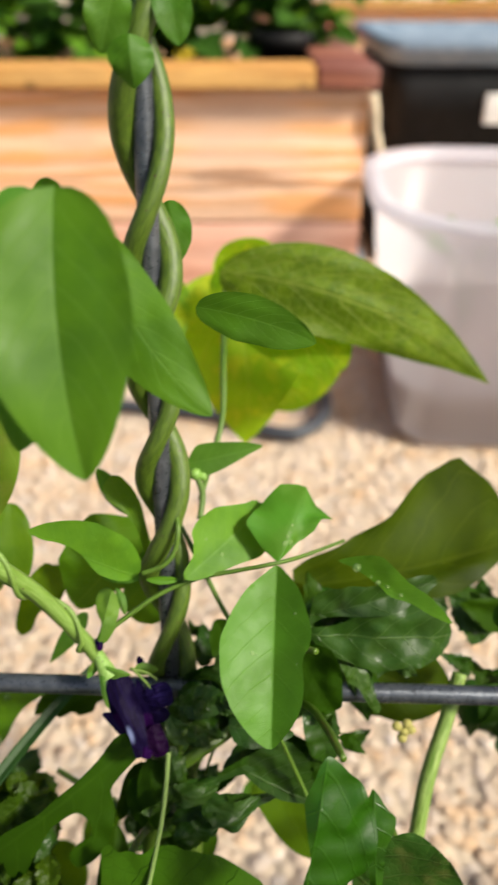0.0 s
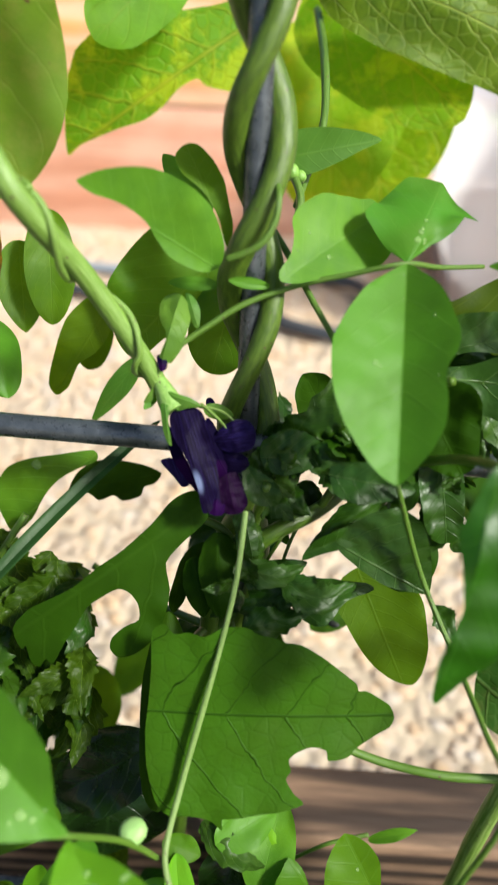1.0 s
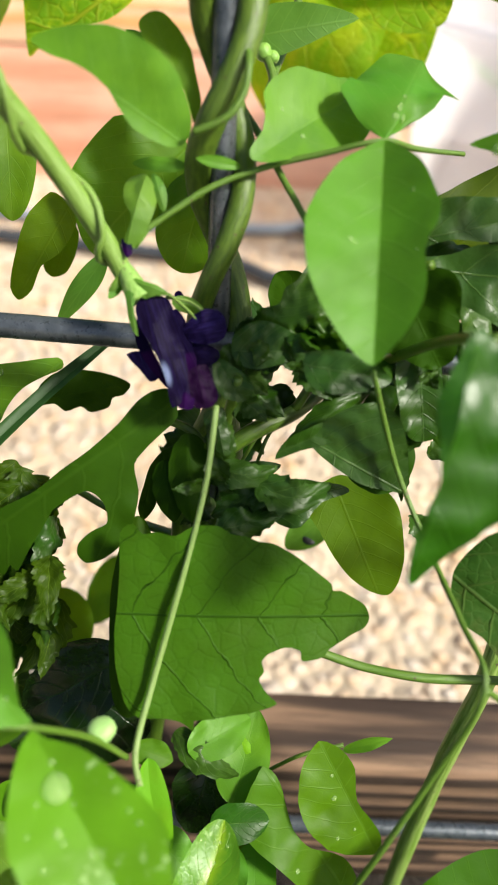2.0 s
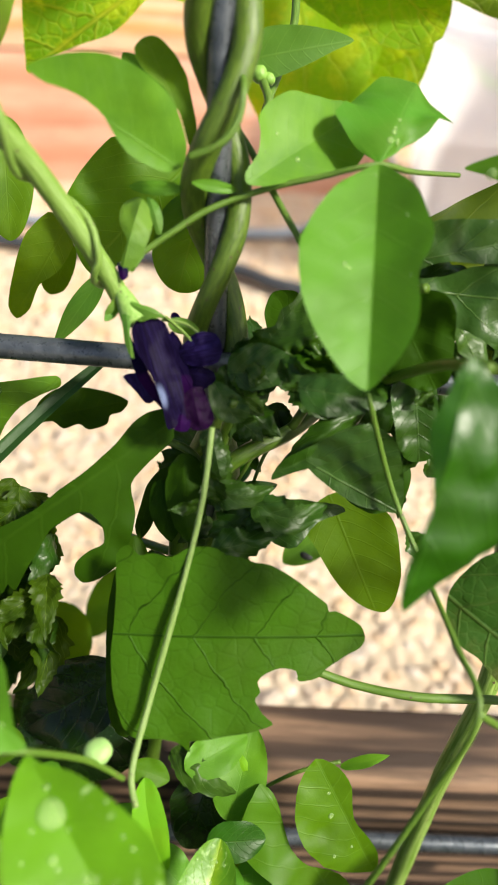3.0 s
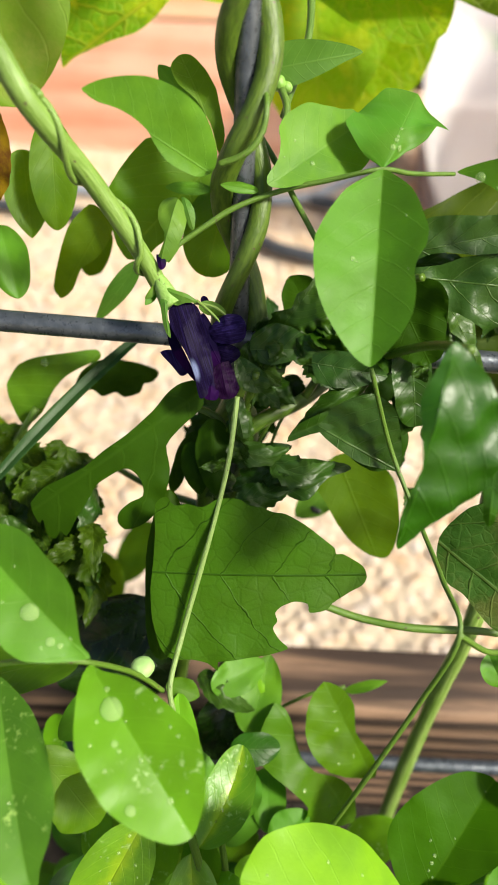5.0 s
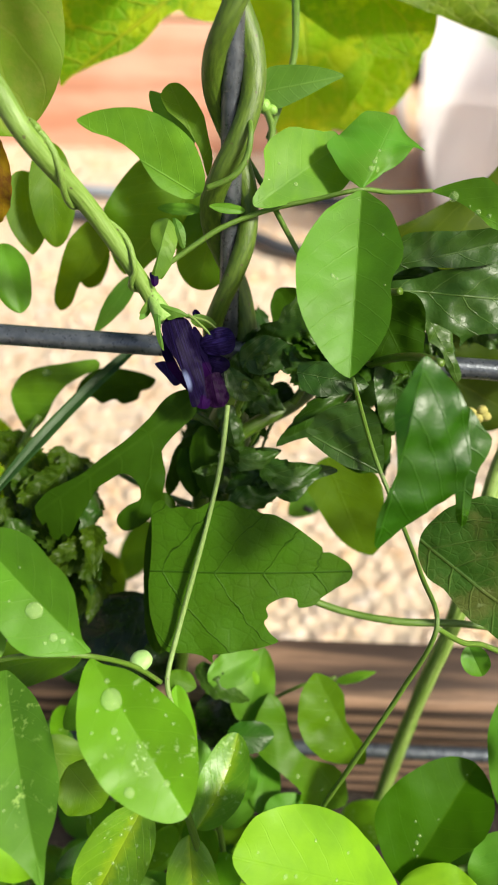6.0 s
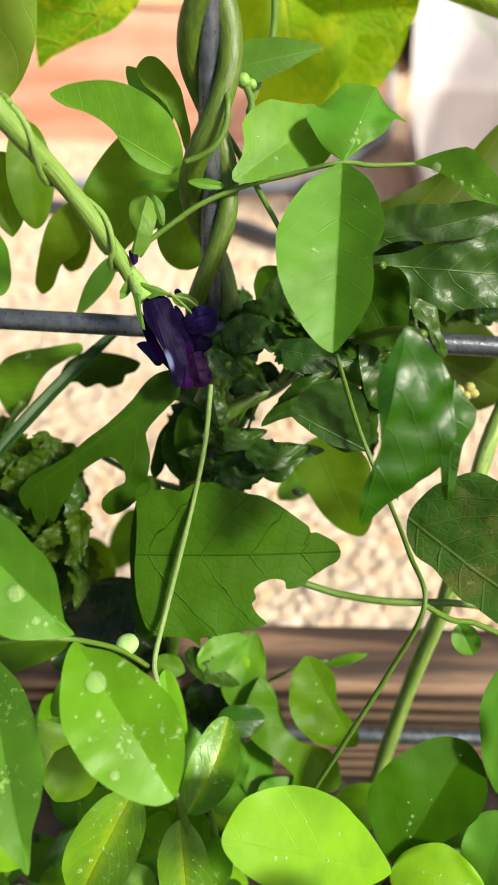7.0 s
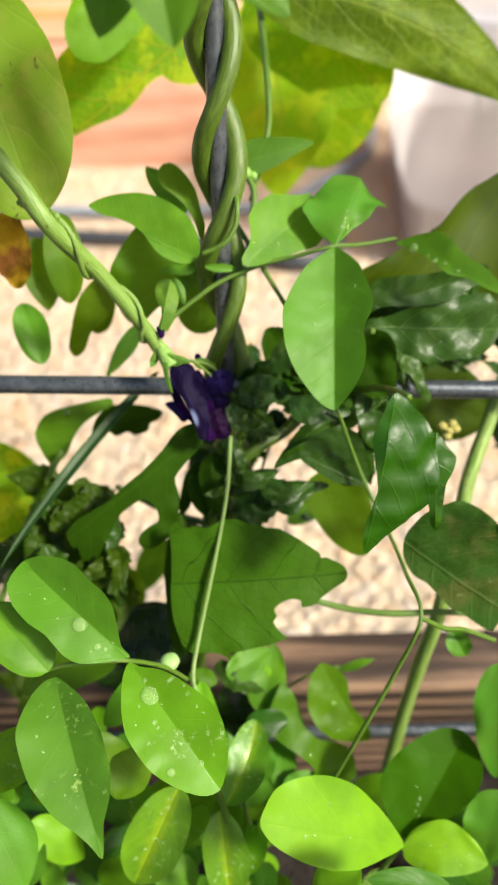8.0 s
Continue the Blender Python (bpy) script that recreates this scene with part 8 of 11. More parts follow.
leaf(eggplant, M_crisp, (0.0408, 0.1754, 0.3553), (0.0532, 0.1796, 0.3608), 0.0071, (-0.09, -0.69, 0.72), fold=7.8, sag=0.1, crinkle=0.12, shape=(0.36, 1.35, 1.0), twist=-43, nu=30, nv=14, frill=0.32)
leaf(eggplant, M_crisp, (-0.0330, 0.1590, 0.3414), (-0.0279, 0.1561, 0.3267), 0.0071, (0.51, -0.79, 0.33), fold=1.3, sag=0.1, crinkle=0.12, shape=(0.36, 1.35, 1.0), twist=-33, nu=30, nv=14, frill=0.32)
leaf(eggplant, M_lobed_dark, (0.0398, 0.1841, 0.3726), (0.0374, 0.1922, 0.3809), 0.0049, (-0.19, -0.73, 0.66), fold=-14.5, sag=0.1, crinkle=0.12, shape=(0.4, 1.5, 0.92), twist=-20, nu=20, nv=10)
leaf(eggplant, M_crisp, (-0.0244, 0.1595, 0.3454), (-0.0350, 0.1487, 0.3465), 0.0066, (0.41, -0.32, 0.85), fold=4.1, sag=0.1, crinkle=0.12, shape=(0.36, 1.35, 1.0), twist=44, nu=30, nv=14, frill=0.32)
leaf(eggplant, M_crisp, (-0.0166, 0.2120, 0.3782), (-0.0220, 0.2126, 0.3895), 0.0069, (0.04, -1.00, 0.07), fold=-14.0, sag=0.1, crinkle=0.12, shape=(0.36, 1.35, 1.0), twist=-11, nu=30, nv=14, frill=0.32)
leaf(eggplant, M_crisp, (0.0340, 0.1761, 0.3495), (0.0351, 0.1709, 0.3385), 0.0053, (-0.55, -0.78, 0.31), fold=-6.3, sag=0.1, crinkle=0.12, shape=(0.36, 1.35, 1.0), twist=21, nu=30, nv=14, frill=0.32)
leaf(eggplant, M_crisp, (-0.0080, 0.1917, 0.3878), (0.0067, 0.1963, 0.3867), 0.0067, (0.22, -0.51, 0.83), fold=-15.7, sag=0.1, crinkle=0.12, shape=(0.36, 1.35, 1.0), twist=-12, nu=30, nv=14, frill=0.32)
leaf(eggplant, M_crisp, (-0.0148, 0.1952, 0.3805), (-0.0167, 0.2146, 0.3866), 0.0088, (0.38, -0.24, 0.89), fold=7.6, sag=0.1, crinkle=0.12, shape=(0.36, 1.35, 1.0), twist=46, nu=30, nv=14, frill=0.32)
leaf(eggplant, M_lobed_dark, (0.0170, 0.2076, 0.3768), (0.0009, 0.2133, 0.3734), 0.0096, (-0.38, -0.82, 0.42), fold=14.8, sag=0.1, crinkle=0.12, shape=(0.4, 1.5, 0.92), twist=-1, nu=20, nv=10)
leaf(eggplant, M_crisp, (-0.0042, 0.2038, 0.3798), (0.0041, 0.2119, 0.3904), 0.0075, (0.42, -0.85, 0.32), fold=-9.3, sag=0.1, crinkle=0.12, shape=(0.36, 1.35, 1.0), twist=51, nu=30, nv=14, frill=0.32)
leaf(eggplant, M_crisp, (0.0371, 0.1653, 0.3389), (0.0435, 0.1540, 0.3334), 0.0072, (0.02, -0.43, 0.90), fold=16.7, sag=0.1, crinkle=0.12, shape=(0.36, 1.35, 1.0), twist=37, nu=30, nv=14, frill=0.32)
leaf(eggplant, M_crisp, (-0.0152, 0.1871, 0.3764), (-0.0177, 0.1729, 0.3733), 0.0053, (0.19, -0.24, 0.95), fold=10.1, sag=0.1, crinkle=0.12, shape=(0.36, 1.35, 1.0), twist=23, nu=30, nv=14, frill=0.32)
leaf(eggplant, M_crisp, (-0.0205, 0.2101, 0.3766), (-0.0092, 0.2028, 0.3817), 0.0052, (-0.61, -0.58, 0.53), fold=-3.8, sag=0.1, crinkle=0.12, shape=(0.36, 1.35, 1.0), twist=-56, nu=30, nv=14, frill=0.32)
leaf(eggplant, M_crisp, (-0.0224, 0.1995, 0.3820), (-0.0295, 0.2019, 0.3905), 0.0050, (-0.02, -0.97, 0.25), fold=-15.5, sag=0.1, crinkle=0.12, shape=(0.36, 1.35, 1.0), twist=-66, nu=30, nv=14, frill=0.32)
leaf(eggplant, M_crisp, (-0.0005, 0.2030, 0.3773), (0.0019, 0.1985, 0.3630), 0.0093, (0.39, -0.86, 0.34), fold=-10.7, sag=0.1, crinkle=0.12, shape=(0.36, 1.35, 1.0), twist=-66, nu=30, nv=14, frill=0.32)
leaf(eggplant, M_lobed_dark, (0.0098, 0.1903, 0.3538), (0.0219, 0.1862, 0.3416), 0.0077, (0.22, -0.83, 0.50), fold=12.3, sag=0.1, crinkle=0.12, shape=(0.4, 1.5, 0.92), twist=-18, nu=20, nv=10)
leaf(vine, M_pea, (-0.0293, 0.1051, 0.2967), (-0.0113, 0.1177, 0.2954), 0.0128, (0.30, -0.34, 0.89), fold=10, sag=0.08)
leaf(vine, M_pea, (-0.0392, 0.0903, 0.2786), (-0.0267, 0.0820, 0.2699), 0.0127, (0.24, -0.51, 0.83), fold=10, sag=0.08)
leaf(vine, M_pea, (-0.0147, 0.0914, 0.2680), (-0.0185, 0.0789, 0.2522), 0.0131, (-0.09, -0.77, 0.63), fold=10, sag=0.08)
leaf(vine, M_pea, (-0.0313, 0.0873, 0.2668), (-0.0397, 0.0785, 0.2519), 0.0131, (-0.22, -0.78, 0.59), fold=10, sag=0.08)
leaf(vine, M_pea, (-0.0057, 0.0707, 0.2537), (0.0067, 0.0815, 0.2577), 0.0129, (-0.02, -0.32, 0.95), fold=10, sag=0.08)
leaf(vine, M_pea, (-0.0487, 0.0953, 0.2939), (-0.0392, 0.0903, 0.2786), 0.0125, (0.48, -0.70, 0.53), fold=10, sag=0.08)
stem(vine, "twining_stem", M_vine, [(-0.0876, 0.1699, 0.4728), (-0.0868, 0.1708, 0.4715), (-0.0856, 0.1716, 0.4705), (-0.0841, 0.1721, 0.4697), (-0.0824, 0.1724, 0.4692), (-0.0807, 0.1722, 0.4689), (-0.0791, 0.1716, 0.4686), (-0.0777, 0.1706, 0.4683), (-0.0766, 0.1693, 0.4680), (-0.0769, 0.1700, 0.4672), (-0.0751, 0.1694, 0.4656), (-0.0737, 0.1686, 0.4637), (-0.0726, 0.1678, 0.4617), (-0.0720, 0.1671, 0.4594), (-0.0716, 0.1667, 0.4570), (-0.0715, 0.1667, 0.4545), (-0.0715, 0.1671, 0.4521), (-0.0715, 0.1679, 0.4497), (-0.0713, 0.1692, 0.4476), (-0.0708, 0.1707, 0.4457), (-0.0698, 0.1735, 0.4442), (-0.0681, 0.1745, 0.4426), (-0.0661, 0.1752, 0.4413), (-0.0640, 0.1755, 0.4400), (-0.0618, 0.1753, 0.4388), (-0.0598, 0.1747, 0.4375), (-0.0579, 0.1738, 0.4361), (-0.0564, 0.1726, 0.4345), (-0.0553, 0.1713, 0.4327), (-0.0546, 0.1700, 0.4306), (-0.0542, 0.1690, 0.4284), (-0.0541, 0.1684, 0.4260), (-0.0550, 0.1681, 0.4243), (-0.0556, 0.1684, 0.4227), (-0.0560, 0.1692, 0.4212), (-0.0560, 0.1702, 0.4199), (-0.0556, 0.1713, 0.4187), (-0.0549, 0.1725, 0.4177), (-0.0538, 0.1734, 0.4170), (-0.0523, 0.1741, 0.4164), (-0.0507, 0.1744, 0.4159)], 0.0010, 0.0009)
leaf(bean, M_bean, (0.0156, 0.4241, 0.4692), (0.0316, 0.3669, 0.3982), 0.0788, (-0.17, -0.79, 0.60), fold=6, sag=0.04, shape=(0.5, 2.3, 0.6), nu=24, nv=14, crinkle=0.015)
cut_leaf(vine, M_pea, (0.0130, 0.1831, 0.4480), (0.0101, 0.1349, 0.4151), (-0.16, -0.55, 0.82), ((-0.00, 0.00), (0.05, -0.06), (0.15, -0.14), (0.28, -0.19), (0.39, -0.22), (0.47, -0.21), (0.52, -0.18), (0.58, -0.17), (0.67, -0.18), (0.78, -0.17), (0.88, -0.12), (0.95, -0.06), (1.00, -0.00), (0.97, 0.07), (0.90, 0.14), (0.80, 0.21), (0.68, 0.26), (0.55, 0.28), (0.43, 0.28), (0.29, 0.23), (0.16, 0.16), (0.05, 0.06)), fold=28, sag=0.02, ripple=0.04, step=0.04, wide=0.31, drops=((0.51, 0.11, 0.00070), (0.52, 0.09, 0.00042), (0.17, 0.01, 0.00029), (0.29, -0.12, 0.00044), (0.56, -0.14, 0.00028), (0.06, 0.01, 0.00030), (0.48, 0.23, 0.00021), (0.77, 0.13, 0.00020), (0.86, 0.04, 0.00020),))
cut_leaf(vine, M_pea, (-0.0583, 0.0767, 0.3627), (-0.0931, 0.1021, 0.3807), (-0.05, -0.62, 0.78), ((-0.00, 0.01), (0.09, 0.03), (0.19, 0.12), (0.29, 0.21), (0.39, 0.25), (0.52, 0.25), (0.65, 0.26), (0.79, 0.22), (0.93, 0.12), (1.01, -0.01), (0.97, -0.16), (0.83, -0.23), (0.67, -0.24), (0.52, -0.22), (0.34, -0.24), (0.22, -0.21), (0.10, -0.11)), fold=26, sag=0.05, ripple=0.08, wide=0.36, drops=((0.40, -0.04, 0.00235), (0.21, -0.07, 0.00117), (0.16, -0.05, 0.00083), (0.15, 0.01, 0.00050), (0.22, -0.12, 0.00050), (0.70, -0.07, 0.00043), (0.64, 0.07, 0.00042), (0.54, -0.10, 0.00042), (0.80, -0.11, 0.00034),))
cut_leaf(vine, M_pea_wet, (-0.0589, 0.0777, 0.3584), (-0.0294, 0.0435, 0.3398), (0.10, -0.41, 0.91), ((-0.00, -0.00), (0.07, -0.04), (0.17, -0.13), (0.29, -0.19), (0.44, -0.24), (0.57, -0.27), (0.69, -0.25), (0.83, -0.18), (0.93, -0.09), (0.99, 0.00), (0.96, 0.09), (0.88, 0.16), (0.77, 0.22), (0.64, 0.27), (0.50, 0.28), (0.36, 0.27), (0.24, 0.22), (0.12, 0.14), (0.04, 0.07)), fold=22, sag=0.05, ripple=0.06, wide=0.36, step=0.045, drops=((0.26, 0.02, 0.00309), (0.16, -0.01, 0.00081), (0.41, 0.09, 0.00097), (0.45, 0.09, 0.00065), (0.71, 0.18, 0.00146), (0.79, -0.00, 0.00097), (0.55, 0.02, 0.00065), (0.35, -0.19, 0.00049), (0.50, -0.18, 0.00049), (0.56, -0.19, 0.00049), (0.27, 0.11, 0.00049), (0.49, 0.19, 0.00065), (0.68, 0.06, 0.00048), (0.80, -0.09, 0.00048), (0.35, -0.01, 0.00041), (0.63, -0.05, 0.00040), (0.92, 0.01, 0.00049), (0.35, 0.19, 0.00049),))
leaf(vine, M_pea_dark, (-0.0696, 0.0973, 0.3249), (-0.1106, 0.0979, 0.3041), 0.0169, (-0.44, -0.29, 0.85), fold=8, sag=0.06, bend=0.0011, shape=(0.5, 2, 0.7))
cut_leaf(vine, M_pea_pale, (-0.0866, 0.0809, 0.3435), (-0.0658, 0.0288, 0.3281), (-0.05, -0.30, 0.95), ((-0.00, -0.01), (0.08, -0.07), (0.20, -0.14), (0.35, -0.18), (0.49, -0.19), (0.62, -0.18), (0.75, -0.13), (0.85, -0.06), (1.00, 0.00), (0.92, 0.04), (0.83, 0.09), (0.73, 0.16), (0.59, 0.22), (0.45, 0.25), (0.29, 0.25), (0.17, 0.21), (0.06, 0.14), (-0.00, 0.06)), fold=22, sag=0.05, ripple=0.08, wide=0.3, drops=((0.30, 0.15, 0.00055), (0.21, 0.08, 0.00055), (0.39, 0.14, 0.00055), (0.17, 0.04, 0.00046), (0.56, 0.02, 0.00054), (0.64, 0.09, 0.00045),))
leaf(vine, M_pea_near, (0.0375, 0.0170, 0.3321), (0.0122, 0.0182, 0.3405), 0.0082, (0.31, -0.13, 0.94), fold=10, sag=0.08)
leaf(vine, M_pea, (-0.0154, 0.1003, 0.2744), (-0.0091, 0.1238, 0.2902), 0.0159, (-0.02, -0.55, 0.83), fold=10, sag=0.06)
leaf(eggplant, M_crisp_vein, (-0.0339, 0.1118, 0.2966), (-0.0140, 0.1053, 0.2825), 0.0092, (0.32, -0.60, 0.73), fold=-24, sag=0.1, crinkle=0.12, spine=((0.441, 0.059, 0.202),), nu=30, frill=0.32, nv=14, shape=(0.36, 1.35, 1.0))
bead(vine, "bud", M_bud_pale, Vector((-0.0484, 0.0901, 0.3361)) - at_of(vine), 0.00347, flat=0.70, label='round pale green bud')
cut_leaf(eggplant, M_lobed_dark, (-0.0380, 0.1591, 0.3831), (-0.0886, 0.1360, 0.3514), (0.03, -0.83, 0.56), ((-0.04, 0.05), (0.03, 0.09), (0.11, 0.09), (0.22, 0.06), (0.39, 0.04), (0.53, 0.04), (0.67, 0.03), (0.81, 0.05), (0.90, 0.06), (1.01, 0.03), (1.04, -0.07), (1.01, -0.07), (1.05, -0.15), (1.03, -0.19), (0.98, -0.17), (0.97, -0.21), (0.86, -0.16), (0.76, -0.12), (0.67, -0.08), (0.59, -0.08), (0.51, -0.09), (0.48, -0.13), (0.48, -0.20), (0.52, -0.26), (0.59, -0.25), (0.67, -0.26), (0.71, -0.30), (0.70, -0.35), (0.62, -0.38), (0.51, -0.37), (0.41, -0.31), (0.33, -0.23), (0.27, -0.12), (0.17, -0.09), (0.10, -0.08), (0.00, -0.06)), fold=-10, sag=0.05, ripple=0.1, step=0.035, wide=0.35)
cut_leaf(eggplant, M_lobed, (-0.0488, 0.1189, 0.3435), (0.0186, 0.1218, 0.3438), (0.03, -0.78, 0.62), ((-0.00, -0.03), (0.01, -0.18), (0.01, -0.32), (0.06, -0.36), (0.10, -0.32), (0.16, -0.33), (0.23, -0.32), (0.30, -0.36), (0.39, -0.36), (0.44, -0.33), (0.50, -0.32), (0.55, -0.30), (0.61, -0.29), (0.70, -0.24), (0.79, -0.17), (0.84, -0.13), (0.85, -0.10), (0.88, -0.10), (0.92, -0.08), (0.98, -0.04), (1.00, 0.01), (0.98, 0.05), (0.92, 0.08), (0.84, 0.13), (0.81, 0.16), (0.73, 0.17), (0.72, 0.13), (0.66, 0.12), (0.60, 0.14), (0.57, 0.17), (0.58, 0.21), (0.56, 0.24), (0.59, 0.29), (0.63, 0.33), (0.53, 0.36), (0.44, 0.38), (0.36, 0.39), (0.31, 0.40), (0.31, 0.44), (0.26, 0.41), (0.19, 0.39), (0.10, 0.39), (0.04, 0.33), (0.00, 0.21), (-0.01, 0.08)), fold=5, sag=0.04, ripple=0.05, step=0.035, wide=0.42)
# added dark blade that stands in for shade on the lobed leaf's left
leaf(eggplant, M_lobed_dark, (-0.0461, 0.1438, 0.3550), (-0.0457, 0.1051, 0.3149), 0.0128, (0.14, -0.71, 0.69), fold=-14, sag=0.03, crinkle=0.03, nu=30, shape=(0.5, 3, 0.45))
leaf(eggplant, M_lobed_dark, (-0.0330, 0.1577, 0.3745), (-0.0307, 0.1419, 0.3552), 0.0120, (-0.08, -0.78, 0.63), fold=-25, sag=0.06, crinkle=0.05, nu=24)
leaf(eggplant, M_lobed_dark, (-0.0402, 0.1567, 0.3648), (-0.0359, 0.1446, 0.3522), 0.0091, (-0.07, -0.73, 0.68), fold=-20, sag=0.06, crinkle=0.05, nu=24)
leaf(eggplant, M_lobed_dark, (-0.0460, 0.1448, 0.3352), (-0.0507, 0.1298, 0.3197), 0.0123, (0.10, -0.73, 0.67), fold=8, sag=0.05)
leaf(eggplant, M_crisp, (-0.0231, 0.1673, 0.3930), (-0.0019, 0.1732, 0.3962), 0.0146, (0.13, -0.78, 0.61), fold=-16, sag=0.1, crinkle=0.12, nu=30, nv=16, shape=(0.36, 1.35, 1.0), twist=30, frill=0.32)
leaf(eggplant, M_crisp, (-0.0212, 0.1756, 0.3944), (-0.0079, 0.1801, 0.3962), 0.0095, (0.19, -0.78, 0.60), fold=20, sag=0.1, crinkle=0.12, nu=30, nv=14, frill=0.32, shape=(0.36, 1.35, 1.0))
leaf(eggplant, M_lobed_dark, (0.0020, 0.1859, 0.3921), (-0.0098, 0.1995, 0.4034), 0.0154, (-0.17, -0.71, 0.68), fold=14, sag=0.06, crinkle=0.05, nu=24)
leaf(eggplant, M_crisp_vein, (-0.0017, 0.1722, 0.3937), (0.0067, 0.1629, 0.3840), 0.0111, (-0.24, -0.80, 0.56), fold=26, sag=0.08, crinkle=0.12, nu=30, nv=14, shape=(0.36, 1.35, 1.0), twist=-30, frill=0.32)
leaf(eggplant, M_crisp, (0.0172, 0.1676, 0.3845), (-0.0079, 0.1529, 0.3708), 0.0080, (0.03, -0.71, 0.70), fold=-22, sag=0.05, crinkle=0.12, nu=34, nv=14, spine=((0.362, 0.045, 0.051), (0.695, 0.05, 0.009)), shape=(0.36, 1.35, 1.0), twist=60, frill=0.32)
cut_leaf(eggplant, M_crisp_big, (0.0003, 0.1514, 0.3794), (0.0264, 0.1439, 0.3687), (-0.05, -0.87, 0.48), ((0.00, 0.01), (0.02, -0.19), (0.12, -0.40), (0.31, -0.59), (0.55, -0.60), (0.73, -0.45), (0.92, -0.21), (1.02, -0.01), (0.90, 0.04), (0.72, 0.10), (0.56, 0.12), (0.33, 0.10), (0.14, 0.07)), fold=10, sag=0.04, ripple=0.08, crinkle=0.03, step=0.05, wide=0.5)
leaf(eggplant, M_lobed_dark, (0.0270, 0.1517, 0.3622), (0.0131, 0.1682, 0.3765), 0.0202, (-0.15, -0.72, 0.68), fold=10, sag=0.06, crinkle=0.06, nu=26)
leaf(eggplant, M_crisp, (0.0068, 0.1762, 0.3877), (0.0222, 0.1702, 0.3843), 0.0116, (-0.17, -0.77, 0.61), fold=-20, sag=0.1, crinkle=0.12, nu=30, frill=0.32, nv=14, shape=(0.36, 1.35, 1.0))
leaf(eggplant, M_crisp, (0.0217, 0.1740, 0.3825), (0.0073, 0.1733, 0.3790), 0.0110, (-0.11, -0.79, 0.61), fold=20, sag=0.1, crinkle=0.12, nu=30, frill=0.32, nv=14, shape=(0.36, 1.35, 1.0))
leaf(eggplant, M_crisp_vein, (-0.0258, 0.1466, 0.3716), (-0.0076, 0.1494, 0.3715), 0.0075, (0.11, -0.72, 0.69), fold=-22, sag=0.06, crinkle=0.12, nu=30, nv=14, spine=((0.543, 0.126, 0.061),), twist=-40, frill=0.32, shape=(0.36, 1.35, 1.0))
leaf(eggplant, M_crisp_vein, (-0.0134, 0.1457, 0.3677), (0.0077, 0.1480, 0.3671), 0.0098, (0.10, -0.71, 0.70), fold=20, sag=0.08, crinkle=0.12, nu=30, nv=14, spine=((0.511, 0.195, 0.047),), shape=(0.36, 1.35, 1.0), twist=20, frill=0.32)
leaf(eggplant, M_crisp_vein, (-0.0237, 0.1364, 0.3581), (-0.0053, 0.1423, 0.3598), 0.0094, (0.14, -0.65, 0.75), fold=-18, sag=0.08, crinkle=0.12, nu=30, nv=14, twist=-30, frill=0.32, shape=(0.36, 1.35, 1.0))
leaf(eggplant, M_crisp, (-0.0099, 0.1496, 0.3645), (-0.0256, 0.1431, 0.3564), 0.0123, (-0.05, -0.73, 0.68), fold=14, sag=0.08, crinkle=0.12, nu=30, nv=14, frill=0.32, shape=(0.36, 1.35, 1.0))
leaf(eggplant, M_crisp, (-0.0253, 0.1574, 0.3799), (-0.0206, 0.1459, 0.3651), 0.0083, (0.06, -0.78, 0.62), fold=-25, sag=0.08, crinkle=0.12, nu=30, frill=0.32, nv=14, shape=(0.36, 1.35, 1.0))
cut_leaf(eggplant, M_lobed_dark, (0.0202, 0.1730, 0.4175), (0.0333, 0.1607, 0.3979), (-0.18, -0.88, 0.43), ((-0.02, 0.05), (0.02, -0.23), (0.16, -0.45), (0.38, -0.47), (0.77, -0.28), (0.97, -0.14), (0.97, 0.08), (0.72, 0.30), (0.54, 0.44), (0.24, 0.24)), fold=10, sag=0.06, ripple=0.1, crinkle=0.02)
leaf(eggplant, M_crisp, (0.0335, 0.1663, 0.3888), (0.0254, 0.1542, 0.3691), 0.0114, (-0.19, -0.80, 0.57), fold=14, sag=0.08, crinkle=0.12, nu=30, frill=0.32, nv=14, shape=(0.36, 1.35, 1.0))
stem(eggplant, "petiole", M_pepper_stem, [(-0.0108, 0.1667, 0.3750), (-0.0146, 0.1627, 0.3680), (-0.0184, 0.1593, 0.3617)], 0.0007, 0.0005)
stem(eggplant, "petiole", M_pepper_stem, [(-0.0069, 0.1683, 0.3738), (-0.0107, 0.1650, 0.3675), (-0.0137, 0.1602, 0.3596)], 0.0006, 0.0005)
cut_leaf(eggplant, M_crisp_vein, (0.0249, 0.1808, 0.4163), (0.0785, 0.1841, 0.4111), (0.10, -0.88, 0.47), ((0.00, -0.04), (0.17, -0.08), (0.30, -0.14), (0.47, -0.17), (0.65, -0.23), (0.88, -0.25), (1.02, -0.02), (0.90, 0.17), (0.70, 0.20), (0.56, 0.23), (0.51, 0.31), (0.48, 0.25), (0.39, 0.21), (0.27, 0.18), (0.13, 0.13), (0.04, 0.05)), fold=8, sag=0.05, ripple=0.1, crinkle=0.04, step=0.035, wide=0.25)
cut_leaf(eggplant, M_crisp_vein, (0.0398, 0.1698, 0.4096), (0.0506, 0.1644, 0.3922), (0.30, -0.84, 0.45), ((-0.16, 0.09), (0.04, -0.10), (0.26, -0.23), (0.54, -0.10), (0.94, -0.10), (0.99, 0.04), (0.70, 0.08), (0.34, 0.07), (0.16, 0.15)), fold=-14, sag=0.06, ripple=0.2, crinkle=0.05)
